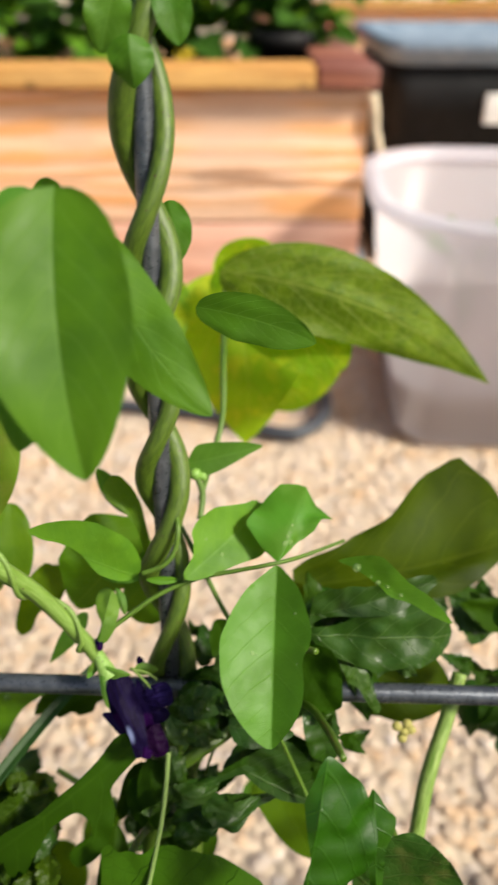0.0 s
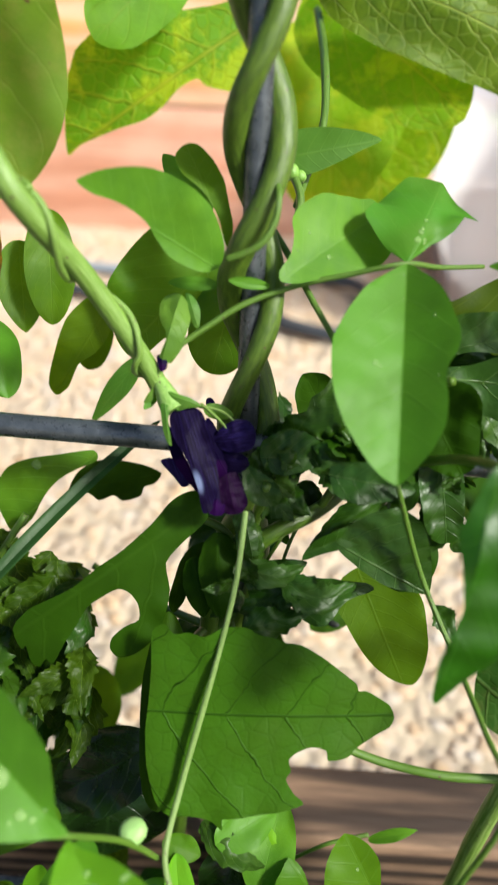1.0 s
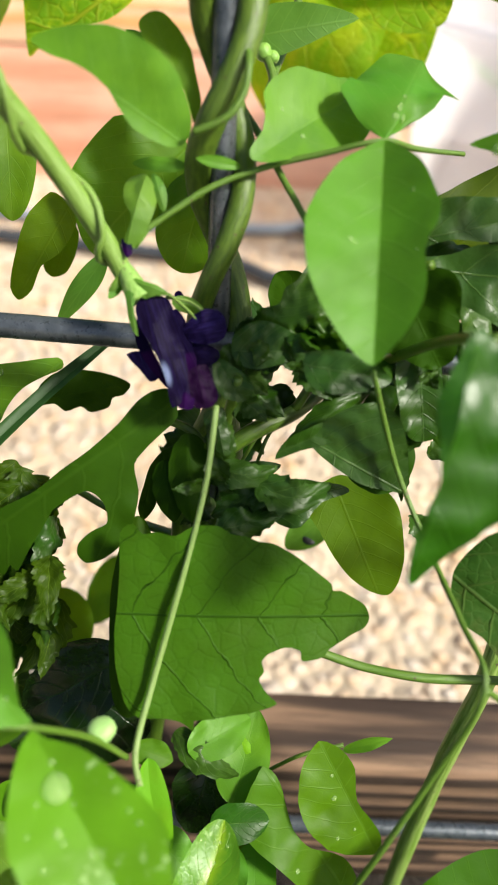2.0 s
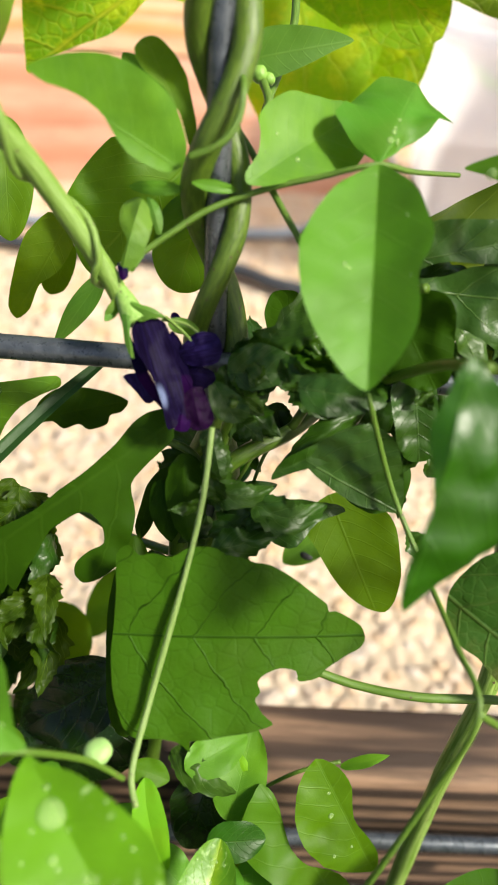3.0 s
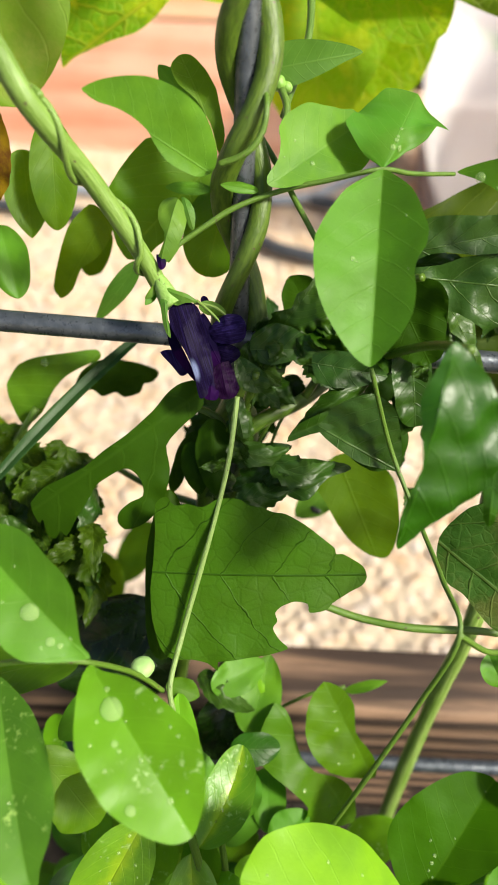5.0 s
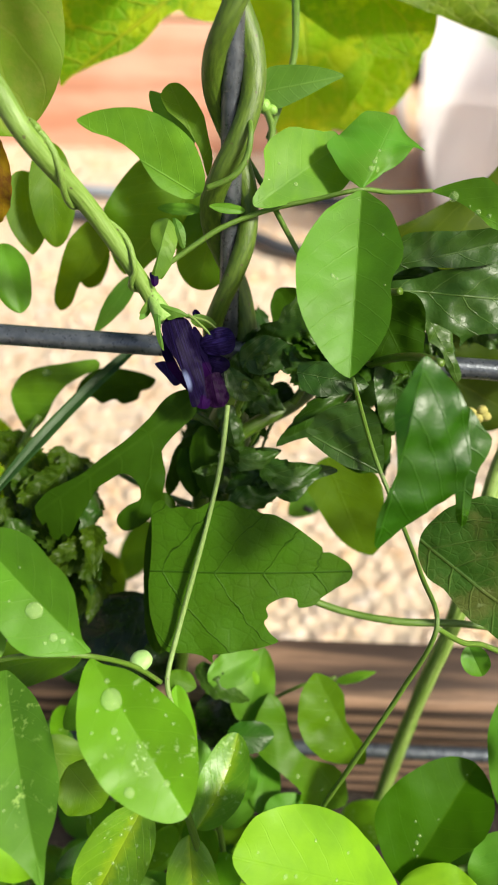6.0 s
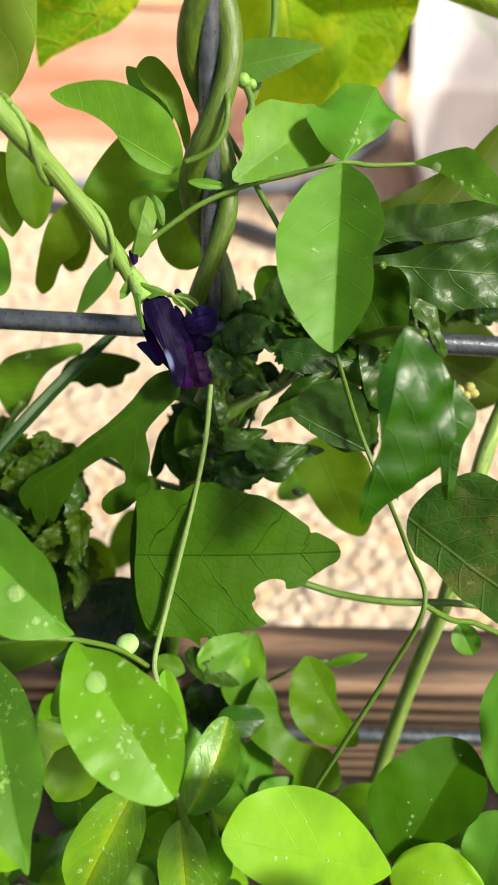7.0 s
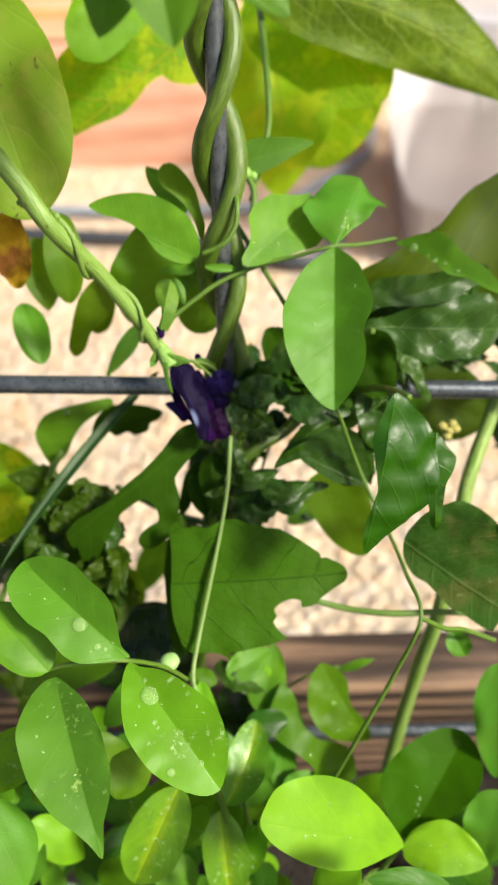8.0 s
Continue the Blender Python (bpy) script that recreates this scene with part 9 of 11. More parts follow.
cut_leaf(eggplant, M_crisp_big, (0.0255, 0.1827, 0.4235), (0.0710, 0.1918, 0.4315), (0.11, -0.91, 0.40), ((0.04, -0.10), (0.10, -0.19), (0.27, -0.18), (0.46, -0.14), (0.67, -0.12), (0.98, -0.08), (1.02, 0.03), (0.78, 0.09), (0.64, 0.11), (0.39, 0.09), (0.21, 0.04), (0.09, 0.04), (-0.02, 0.07)), fold=22, sag=0.05, ripple=0.12, crinkle=0.03, step=0.04, wide=0.2)
leaf(eggplant, M_crisp_vein, (0.0737, 0.1992, 0.4228), (0.0527, 0.1921, 0.4184), 0.0086, (0.15, -0.79, 0.59), fold=-14, sag=0.05, crinkle=0.12, nu=30, frill=0.32, nv=14, shape=(0.36, 1.35, 1.0))
leaf(eggplant, M_crisp, (0.0234, 0.1908, 0.4143), (0.0482, 0.1943, 0.4150), 0.0113, (0.11, -0.86, 0.50), fold=-14, sag=0.06, crinkle=0.12, nu=30, frill=0.32, nv=14, shape=(0.36, 1.35, 1.0))
leaf(eggplant, M_crisp_vein, (0.0458, 0.1795, 0.4025), (0.0504, 0.1652, 0.3905), 0.0056, (-0.29, -0.67, 0.69), fold=-24, sag=0.05, crinkle=0.12, nu=30, spine=((0.527, 0.025, 0.114),), shape=(0.36, 1.35, 1.0), twist=50, frill=0.32, nv=14)
leaf(eggplant, M_crisp, (0.0408, 0.1796, 0.4012), (0.0434, 0.1709, 0.3921), 0.0049, (-0.24, -0.73, 0.64), fold=-24, sag=0.06, crinkle=0.12, nu=30, twist=-40, frill=0.32, nv=14, shape=(0.36, 1.35, 1.0))
leaf(eggplant, M_crisp_vein, (0.0568, 0.1812, 0.4027), (0.0673, 0.1766, 0.3965), 0.0075, (-0.13, -0.89, 0.44), fold=-16, sag=0.06, crinkle=0.12, nu=30, frill=0.32, nv=14, shape=(0.36, 1.35, 1.0))
cut_leaf(eggplant, M_gloss, (0.0253, 0.1203, 0.4339), (0.0174, 0.0983, 0.3865), (-0.08, -0.90, 0.43), ((-0.01, -0.01), (0.06, -0.12), (0.12, -0.20), (0.20, -0.26), (0.29, -0.30), (0.40, -0.34), (0.51, -0.35), (0.61, -0.33), (0.69, -0.29), (0.77, -0.22), (0.85, -0.14), (0.94, -0.08), (1.00, -0.02), (0.96, 0.01), (0.83, 0.03), (0.69, 0.02), (0.57, 0.00), (0.48, 0.02), (0.38, 0.05), (0.27, 0.08), (0.19, 0.07), (0.12, 0.05), (0.04, 0.03)), fold=-20, sag=0.1, ripple=0.09, crinkle=0.045, step=0.04, wide=0.25)
cut_leaf(eggplant, M_gloss, (0.0396, 0.1178, 0.4184), (0.0410, 0.1032, 0.3904), (-0.30, -0.85, 0.43), ((-0.05, 0.02), (0.08, -0.09), (0.21, -0.19), (0.34, -0.17), (0.49, -0.10), (0.74, -0.07), (0.95, -0.04), (1.00, 0.00), (0.92, 0.05), (0.74, 0.06), (0.49, 0.10), (0.19, 0.08)), fold=-12, sag=0.06, ripple=0.1, crinkle=0.04)
cut_leaf(herb, M_lobed_dark, (-0.0865, 0.1907, 0.3576), (-0.0562, 0.2001, 0.3597), (0.20, -0.78, 0.59), ((-0.02, 0.04), (0.10, -0.16), (0.30, -0.26), (0.53, -0.24), (0.82, -0.13), (1.00, 0.00), (0.91, 0.10), (0.79, 0.11), (0.73, 0.20), (0.54, 0.22), (0.45, 0.14), (0.29, 0.16), (0.19, 0.06)), fold=-12, sag=0.06, ripple=0.1, crinkle=0.04)
leaf(eggplant, M_frizz, (-0.0921, 0.1456, 0.3431), (-0.0900, 0.1382, 0.3264), 0.0079, (0.28, -0.86, 0.42), fold=10.5, sag=0.1, crinkle=0.12, shape=(0.36, 1.35, 1.0), twist=10, nu=44, nv=14, frill=0.32)
leaf(eggplant, M_frizz, (-0.1064, 0.1687, 0.3425), (-0.1220, 0.1695, 0.3519), 0.0096, (0.45, -0.41, 0.79), fold=24.9, sag=0.1, crinkle=0.12, shape=(0.36, 1.35, 1.0), twist=65, nu=44, nv=14, frill=0.32)
leaf(eggplant, M_crisp, (-0.0941, 0.1469, 0.3302), (-0.0747, 0.1369, 0.3292), 0.0127, (-0.39, -0.81, 0.44), fold=-19.0, sag=0.1, crinkle=0.12, shape=(0.36, 1.35, 1.0), twist=65, nu=30, nv=14, frill=0.32)
leaf(eggplant, M_frizz, (-0.0822, 0.1571, 0.3523), (-0.1005, 0.1468, 0.3419), 0.0109, (0.11, -0.80, 0.59), fold=15.1, sag=0.1, crinkle=0.12, shape=(0.36, 1.35, 1.0), twist=18, nu=44, nv=14, frill=0.32)
leaf(eggplant, M_crisp, (-0.0878, 0.1448, 0.3357), (-0.1067, 0.1321, 0.3304), 0.0121, (0.41, -0.79, 0.46), fold=-28.7, sag=0.1, crinkle=0.12, shape=(0.36, 1.35, 1.0), twist=26, nu=30, nv=14, frill=0.32)
leaf(eggplant, M_frizz, (-0.1022, 0.1564, 0.3214), (-0.0860, 0.1660, 0.3172), 0.0095, (0.38, -0.24, 0.89), fold=-18.7, sag=0.1, crinkle=0.12, shape=(0.36, 1.35, 1.0), twist=-54, nu=44, nv=14, frill=0.32)
leaf(eggplant, M_frizz, (-0.0953, 0.1534, 0.3114), (-0.0952, 0.1337, 0.3032), 0.0076, (0.23, -0.37, 0.90), fold=-16.7, sag=0.1, crinkle=0.12, shape=(0.36, 1.35, 1.0), twist=-31, nu=44, nv=14, frill=0.32)
leaf(eggplant, M_frizz, (-0.0753, 0.1463, 0.3336), (-0.0879, 0.1293, 0.3278), 0.0082, (0.03, -0.34, 0.94), fold=-13.3, sag=0.1, crinkle=0.12, shape=(0.36, 1.35, 1.0), twist=86, nu=44, nv=14, frill=0.32)
leaf(eggplant, M_frizz, (-0.0733, 0.1396, 0.3303), (-0.0894, 0.1257, 0.3223), 0.0108, (-0.17, -0.34, 0.93), fold=-22.3, sag=0.1, crinkle=0.12, shape=(0.36, 1.35, 1.0), twist=-33, nu=44, nv=14, frill=0.32)
leaf(eggplant, M_frizz, (-0.0961, 0.1532, 0.3415), (-0.0893, 0.1439, 0.3265), 0.0111, (-0.25, -0.87, 0.43), fold=21.7, sag=0.1, crinkle=0.12, shape=(0.36, 1.35, 1.0), twist=25, nu=44, nv=14, frill=0.32)
leaf(eggplant, M_crisp, (-0.0917, 0.1487, 0.3401), (-0.0912, 0.1391, 0.3217), 0.0087, (0.21, -0.86, 0.46), fold=-29.2, sag=0.1, crinkle=0.12, shape=(0.36, 1.35, 1.0), twist=84, nu=30, nv=14, frill=0.32)
leaf(eggplant, M_frizz, (-0.0841, 0.1556, 0.3459), (-0.0990, 0.1539, 0.3291), 0.0067, (-0.18, -0.95, 0.26), fold=-9.7, sag=0.1, crinkle=0.12, shape=(0.36, 1.35, 1.0), twist=112, nu=44, nv=14, frill=0.32)
leaf(eggplant, M_crisp, (-0.1076, 0.1703, 0.3389), (-0.1078, 0.1599, 0.3212), 0.0106, (0.27, -0.83, 0.49), fold=-28.6, sag=0.1, crinkle=0.12, shape=(0.36, 1.35, 1.0), twist=17, nu=30, nv=14, frill=0.32)
leaf(eggplant, M_frizz, (-0.0871, 0.1665, 0.3534), (-0.0890, 0.1527, 0.3432), 0.0084, (0.75, -0.46, 0.47), fold=-28.9, sag=0.1, crinkle=0.12, shape=(0.36, 1.35, 1.0), twist=3, nu=44, nv=14, frill=0.32)
leaf(eggplant, M_frizz, (-0.0727, 0.1382, 0.3348), (-0.0893, 0.1268, 0.3332), 0.0075, (0.28, -0.52, 0.81), fold=18.6, sag=0.1, crinkle=0.12, shape=(0.36, 1.35, 1.0), twist=53, nu=44, nv=14, frill=0.32)
leaf(eggplant, M_frizz, (-0.0899, 0.1341, 0.3316), (-0.0825, 0.1252, 0.3231), 0.0054, (0.55, -0.30, 0.78), fold=-5.3, sag=0.1, crinkle=0.12, shape=(0.36, 1.35, 1.0), twist=-74, nu=44, nv=14, frill=0.32)
leaf(eggplant, M_frizz, (-0.0781, 0.1517, 0.3254), (-0.0980, 0.1425, 0.3254), 0.0108, (0.37, -0.80, 0.48), fold=4.6, sag=0.1, crinkle=0.12, shape=(0.36, 1.35, 1.0), twist=77, nu=44, nv=14, frill=0.32)
leaf(eggplant, M_frizz, (-0.0786, 0.1448, 0.3189), (-0.0973, 0.1310, 0.3096), 0.0113, (-0.23, -0.31, 0.92), fold=24.3, sag=0.1, crinkle=0.12, shape=(0.36, 1.35, 1.0), twist=-15, nu=44, nv=14, frill=0.32)
leaf(eggplant, M_crisp, (-0.1034, 0.1418, 0.3224), (-0.1077, 0.1289, 0.3008), 0.0114, (0.56, -0.75, 0.34), fold=-18.6, sag=0.1, crinkle=0.12, shape=(0.36, 1.35, 1.0), twist=-55, nu=30, nv=14, frill=0.32)
leaf(eggplant, M_frizz, (-0.0918, 0.1628, 0.3407), (-0.0836, 0.1430, 0.3353), 0.0063, (0.08, -0.23, 0.97), fold=-16.5, sag=0.1, crinkle=0.12, shape=(0.36, 1.35, 1.0), twist=61, nu=44, nv=14, frill=0.32)
leaf(eggplant, M_frizz, (-0.0871, 0.1641, 0.3254), (-0.0742, 0.1441, 0.3116), 0.0124, (-0.22, -0.65, 0.73), fold=-18.0, sag=0.1, crinkle=0.12, shape=(0.36, 1.35, 1.0), twist=-21, nu=44, nv=14, frill=0.32)
leaf(eggplant, M_frizz, (-0.0921, 0.1537, 0.3278), (-0.0753, 0.1581, 0.3301), 0.0064, (-0.01, -0.44, 0.90), fold=-16.6, sag=0.1, crinkle=0.12, shape=(0.36, 1.35, 1.0), twist=59, nu=44, nv=14, frill=0.32)
leaf(eggplant, M_frizz, (-0.0774, 0.1599, 0.3222), (-0.0914, 0.1703, 0.3314), 0.0080, (-0.29, -0.82, 0.49), fold=-3.4, sag=0.1, crinkle=0.12, shape=(0.36, 1.35, 1.0), twist=49, nu=44, nv=14, frill=0.32)
leaf(eggplant, M_frizz, (-0.1027, 0.1610, 0.3415), (-0.0927, 0.1445, 0.3376), 0.0072, (-0.39, -0.43, 0.81), fold=-10.8, sag=0.1, crinkle=0.12, shape=(0.36, 1.35, 1.0), twist=-21, nu=44, nv=14, frill=0.32)
leaf(eggplant, M_crisp, (-0.0977, 0.1730, 0.3352), (-0.0948, 0.1596, 0.3096), 0.0166, (-0.16, -0.88, 0.45), fold=-28.1, sag=0.1, crinkle=0.12, shape=(0.36, 1.35, 1.0), twist=81, nu=30, nv=14, frill=0.32)
leaf(eggplant, M_frizz, (-0.0949, 0.1471, 0.3227), (-0.0876, 0.1420, 0.3092), 0.0066, (0.69, -0.47, 0.55), fold=8.9, sag=0.1, crinkle=0.12, shape=(0.36, 1.35, 1.0), twist=116, nu=44, nv=14, frill=0.32)
leaf(eggplant, M_frizz, (-0.0738, 0.1391, 0.3324), (-0.0845, 0.1309, 0.3189), 0.0085, (-0.48, -0.53, 0.70), fold=-7.7, sag=0.1, crinkle=0.12, shape=(0.36, 1.35, 1.0), twist=93, nu=44, nv=14, frill=0.32)
leaf(eggplant, M_frizz, (-0.0785, 0.1572, 0.3278), (-0.1033, 0.1606, 0.3236), 0.0112, (-0.17, -0.96, 0.23), fold=10.8, sag=0.1, crinkle=0.12, shape=(0.36, 1.35, 1.0), twist=-49, nu=44, nv=14, frill=0.32)
leaf(eggplant, M_frizz, (-0.0996, 0.1487, 0.3342), (-0.0839, 0.1304, 0.3320), 0.0071, (0.07, -0.06, 1.00), fold=-20.6, sag=0.1, crinkle=0.12, shape=(0.36, 1.35, 1.0), twist=-65, nu=44, nv=14, frill=0.32)
leaf(eggplant, M_frizz, (-0.0831, 0.1605, 0.3559), (-0.0843, 0.1494, 0.3365), 0.0104, (0.64, -0.69, 0.35), fold=-19.2, sag=0.1, crinkle=0.12, shape=(0.36, 1.35, 1.0), twist=-41, nu=44, nv=14, frill=0.32)
leaf(eggplant, M_crisp, (-0.1123, 0.1533, 0.3203), (-0.1015, 0.1431, 0.3119), 0.0129, (-0.31, -0.78, 0.55), fold=-17.4, sag=0.1, crinkle=0.12, shape=(0.36, 1.35, 1.0), twist=-115, nu=30, nv=14, frill=0.32)
leaf(eggplant, M_frizz, (-0.1068, 0.1679, 0.3360), (-0.0914, 0.1557, 0.3194), 0.0104, (0.04, -0.79, 0.61), fold=4.7, sag=0.1, crinkle=0.12, shape=(0.36, 1.35, 1.0), twist=86, nu=44, nv=14, frill=0.32)
leaf(eggplant, M_frizz, (-0.1021, 0.1782, 0.3428), (-0.1231, 0.1758, 0.3453), 0.0106, (0.16, -0.60, 0.79), fold=-5.6, sag=0.1, crinkle=0.12, shape=(0.36, 1.35, 1.0), twist=-80, nu=44, nv=14, frill=0.32)
leaf(eggplant, M_frizz, (-0.1042, 0.1607, 0.3482), (-0.0911, 0.1468, 0.3316), 0.0085, (0.15, -0.70, 0.70), fold=27.1, sag=0.1, crinkle=0.12, shape=(0.36, 1.35, 1.0), twist=9, nu=44, nv=14, frill=0.32)
leaf(eggplant, M_frizz, (-0.0781, 0.1512, 0.3482), (-0.0983, 0.1442, 0.3283), 0.0106, (-0.10, -0.90, 0.42), fold=12.4, sag=0.1, crinkle=0.12, shape=(0.36, 1.35, 1.0), twist=5, nu=44, nv=14, frill=0.32)
leaf(eggplant, M_frizz, (-0.0722, 0.1408, 0.3198), (-0.0745, 0.1188, 0.3094), 0.0118, (0.39, -0.43, 0.82), fold=9.8, sag=0.1, crinkle=0.12, shape=(0.36, 1.35, 1.0), twist=-107, nu=44, nv=14, frill=0.32)
leaf(eggplant, M_crisp, (-0.0976, 0.1376, 0.3322), (-0.0868, 0.1187, 0.3283), 0.0101, (0.53, 0.13, 0.84), fold=21.9, sag=0.1, crinkle=0.12, shape=(0.36, 1.35, 1.0), twist=83, nu=30, nv=14, frill=0.32)
leaf(eggplant, M_crisp, (-0.0731, 0.1544, 0.3417), (-0.0774, 0.1355, 0.3383), 0.0081, (0.73, -0.28, 0.63), fold=-2.4, sag=0.1, crinkle=0.12, shape=(0.36, 1.35, 1.0), twist=41, nu=30, nv=14, frill=0.32)
leaf(eggplant, M_frizz, (-0.0933, 0.1585, 0.3464), (-0.0984, 0.1493, 0.3241), 0.0089, (0.04, -0.93, 0.37), fold=-24.6, sag=0.1, crinkle=0.12, shape=(0.36, 1.35, 1.0), twist=86, nu=44, nv=14, frill=0.32)
leaf(eggplant, M_frizz, (-0.0925, 0.1669, 0.3314), (-0.0974, 0.1467, 0.3274), 0.0068, (0.55, -0.29, 0.79), fold=-23.1, sag=0.1, crinkle=0.12, shape=(0.36, 1.35, 1.0), twist=39, nu=44, nv=14, frill=0.32)
leaf(eggplant, M_crisp, (-0.0856, 0.1457, 0.3255), (-0.0858, 0.1259, 0.3154), 0.0123, (-0.34, -0.42, 0.84), fold=8.2, sag=0.1, crinkle=0.12, shape=(0.36, 1.35, 1.0), twist=-1, nu=30, nv=14, frill=0.32)
leaf(eggplant, M_crisp, (-0.0912, 0.1460, 0.3194), (-0.0853, 0.1390, 0.3024), 0.0099, (0.20, -0.88, 0.43), fold=-10.6, sag=0.1, crinkle=0.12, shape=(0.36, 1.35, 1.0), twist=115, nu=30, nv=14, frill=0.32)
leaf(eggplant, M_frizz, (-0.0852, 0.1738, 0.3406), (-0.0773, 0.1571, 0.3226), 0.0129, (-0.05, -0.74, 0.67), fold=-24.0, sag=0.1, crinkle=0.12, shape=(0.36, 1.35, 1.0), twist=11, nu=44, nv=14, frill=0.32)
leaf(eggplant, M_frizz, (-0.0882, 0.1563, 0.3463), (-0.0860, 0.1401, 0.3414), 0.0089, (0.76, -0.09, 0.65), fold=-8.6, sag=0.1, crinkle=0.12, shape=(0.36, 1.35, 1.0), twist=32, nu=44, nv=14, frill=0.32)
leaf(eggplant, M_frizz, (-0.1010, 0.1552, 0.3140), (-0.0904, 0.1376, 0.3109), 0.0105, (0.52, 0.17, 0.84), fold=-21.2, sag=0.1, crinkle=0.12, shape=(0.36, 1.35, 1.0), twist=-46, nu=44, nv=14, frill=0.32)
leaf(eggplant, M_frizz, (-0.1039, 0.1502, 0.3357), (-0.0850, 0.1427, 0.3262), 0.0141, (-0.19, -0.92, 0.35), fold=-26.3, sag=0.1, crinkle=0.12, shape=(0.36, 1.35, 1.0), twist=-28, nu=44, nv=14, frill=0.32)
leaf(eggplant, M_frizz, (-0.0790, 0.1587, 0.3378), (-0.0755, 0.1467, 0.3290), 0.0061, (0.13, -0.56, 0.82), fold=15.1, sag=0.1, crinkle=0.12, shape=(0.36, 1.35, 1.0), twist=94, nu=44, nv=14, frill=0.32)
leaf(eggplant, M_crisp, (-0.1009, 0.1409, 0.3414), (-0.0974, 0.1259, 0.3290), 0.0109, (0.64, -0.40, 0.66), fold=10.7, sag=0.1, crinkle=0.12, shape=(0.36, 1.35, 1.0), twist=-79, nu=30, nv=14, frill=0.32)
leaf(eggplant, M_crisp, (-0.0750, 0.1498, 0.3377), (-0.0921, 0.1415, 0.3242), 0.0096, (-0.27, -0.63, 0.73), fold=15.4, sag=0.1, crinkle=0.12, shape=(0.36, 1.35, 1.0), twist=-109, nu=30, nv=14, frill=0.32)
leaf(eggplant, M_frizz, (-0.0813, 0.1529, 0.3389), (-0.1032, 0.1545, 0.3274), 0.0109, (-0.44, -0.43, 0.79), fold=-1.4, sag=0.1, crinkle=0.12, shape=(0.36, 1.35, 1.0), twist=-35, nu=44, nv=14, frill=0.32)
leaf(eggplant, M_crisp, (-0.0731, 0.1376, 0.3249), (-0.0733, 0.1258, 0.3160), 0.0067, (0.14, -0.60, 0.79), fold=-8.2, sag=0.1, crinkle=0.12, shape=(0.36, 1.35, 1.0), twist=-26, nu=30, nv=14, frill=0.32)
leaf(eggplant, M_frizz, (-0.0911, 0.1421, 0.3150), (-0.0808, 0.1373, 0.2977), 0.0113, (-0.05, -0.97, 0.24), fold=-16.7, sag=0.1, crinkle=0.12, shape=(0.36, 1.35, 1.0), twist=-82, nu=44, nv=14, frill=0.32)
leaf(eggplant, M_frizz, (-0.0915, 0.1525, 0.3397), (-0.0908, 0.1329, 0.3262), 0.0121, (0.66, -0.41, 0.63), fold=27.8, sag=0.1, crinkle=0.12, shape=(0.36, 1.35, 1.0), twist=-92, nu=44, nv=14, frill=0.32)
leaf(eggplant, M_crisp, (-0.1092, 0.1582, 0.3259), (-0.1278, 0.1475, 0.3171), 0.0158, (0.40, -0.89, 0.22), fold=6.0, sag=0.1, crinkle=0.12, shape=(0.36, 1.35, 1.0), twist=3, nu=30, nv=14, frill=0.32)
leaf(eggplant, M_frizz, (-0.1047, 0.1375, 0.3266), (-0.0957, 0.1220, 0.3163), 0.0121, (0.73, -0.02, 0.68), fold=16.3, sag=0.1, crinkle=0.12, shape=(0.36, 1.35, 1.0), twist=96, nu=44, nv=14, frill=0.32)
leaf(eggplant, M_frizz, (-0.0914, 0.1603, 0.3191), (-0.0800, 0.1444, 0.3158), 0.0084, (-0.52, -0.52, 0.68), fold=24.9, sag=0.1, crinkle=0.12, shape=(0.36, 1.35, 1.0), twist=66, nu=44, nv=14, frill=0.32)
leaf(eggplant, M_frizz, (-0.1078, 0.1480, 0.3151), (-0.1028, 0.1315, 0.3062), 0.0090, (0.49, -0.29, 0.82), fold=8.0, sag=0.1, crinkle=0.12, shape=(0.36, 1.35, 1.0), twist=2, nu=44, nv=14, frill=0.32)
leaf(eggplant, M_frizz, (-0.0733, 0.1570, 0.3359), (-0.0854, 0.1480, 0.3193), 0.0088, (-0.15, -0.82, 0.55), fold=25.4, sag=0.1, crinkle=0.12, shape=(0.36, 1.35, 1.0), twist=16, nu=44, nv=14, frill=0.32)
leaf(eggplant, M_frizz, (-0.0953, 0.1549, 0.3506), (-0.0839, 0.1382, 0.3374), 0.0128, (-0.25, -0.70, 0.67), fold=9.4, sag=0.1, crinkle=0.12, shape=(0.36, 1.35, 1.0), twist=35, nu=44, nv=14, frill=0.32)
leaf(eggplant, M_frizz, (-0.0902, 0.1492, 0.3255), (-0.0823, 0.1392, 0.3027), 0.0112, (0.69, -0.55, 0.48), fold=-29.4, sag=0.1, crinkle=0.12, shape=(0.36, 1.35, 1.0), twist=83, nu=44, nv=14, frill=0.32)
leaf(eggplant, M_frizz, (-0.1087, 0.1471, 0.3249), (-0.0888, 0.1469, 0.3144), 0.0093, (0.31, -0.74, 0.60), fold=-8.3, sag=0.1, crinkle=0.12, shape=(0.36, 1.35, 1.0), twist=-58, nu=44, nv=14, frill=0.32)
leaf(eggplant, M_frizz, (-0.0797, 0.1463, 0.3104), (-0.0727, 0.1311, 0.2889), 0.0114, (-0.14, -0.83, 0.54), fold=25.4, sag=0.1, crinkle=0.12, shape=(0.36, 1.35, 1.0), twist=66, nu=44, nv=14, frill=0.32)
leaf(eggplant, M_frizz, (-0.0981, 0.1369, 0.3324), (-0.0843, 0.1423, 0.3266), 0.0066, (0.46, -0.28, 0.84), fold=-12.6, sag=0.1, crinkle=0.12, shape=(0.36, 1.35, 1.0), twist=25, nu=44, nv=14, frill=0.32)
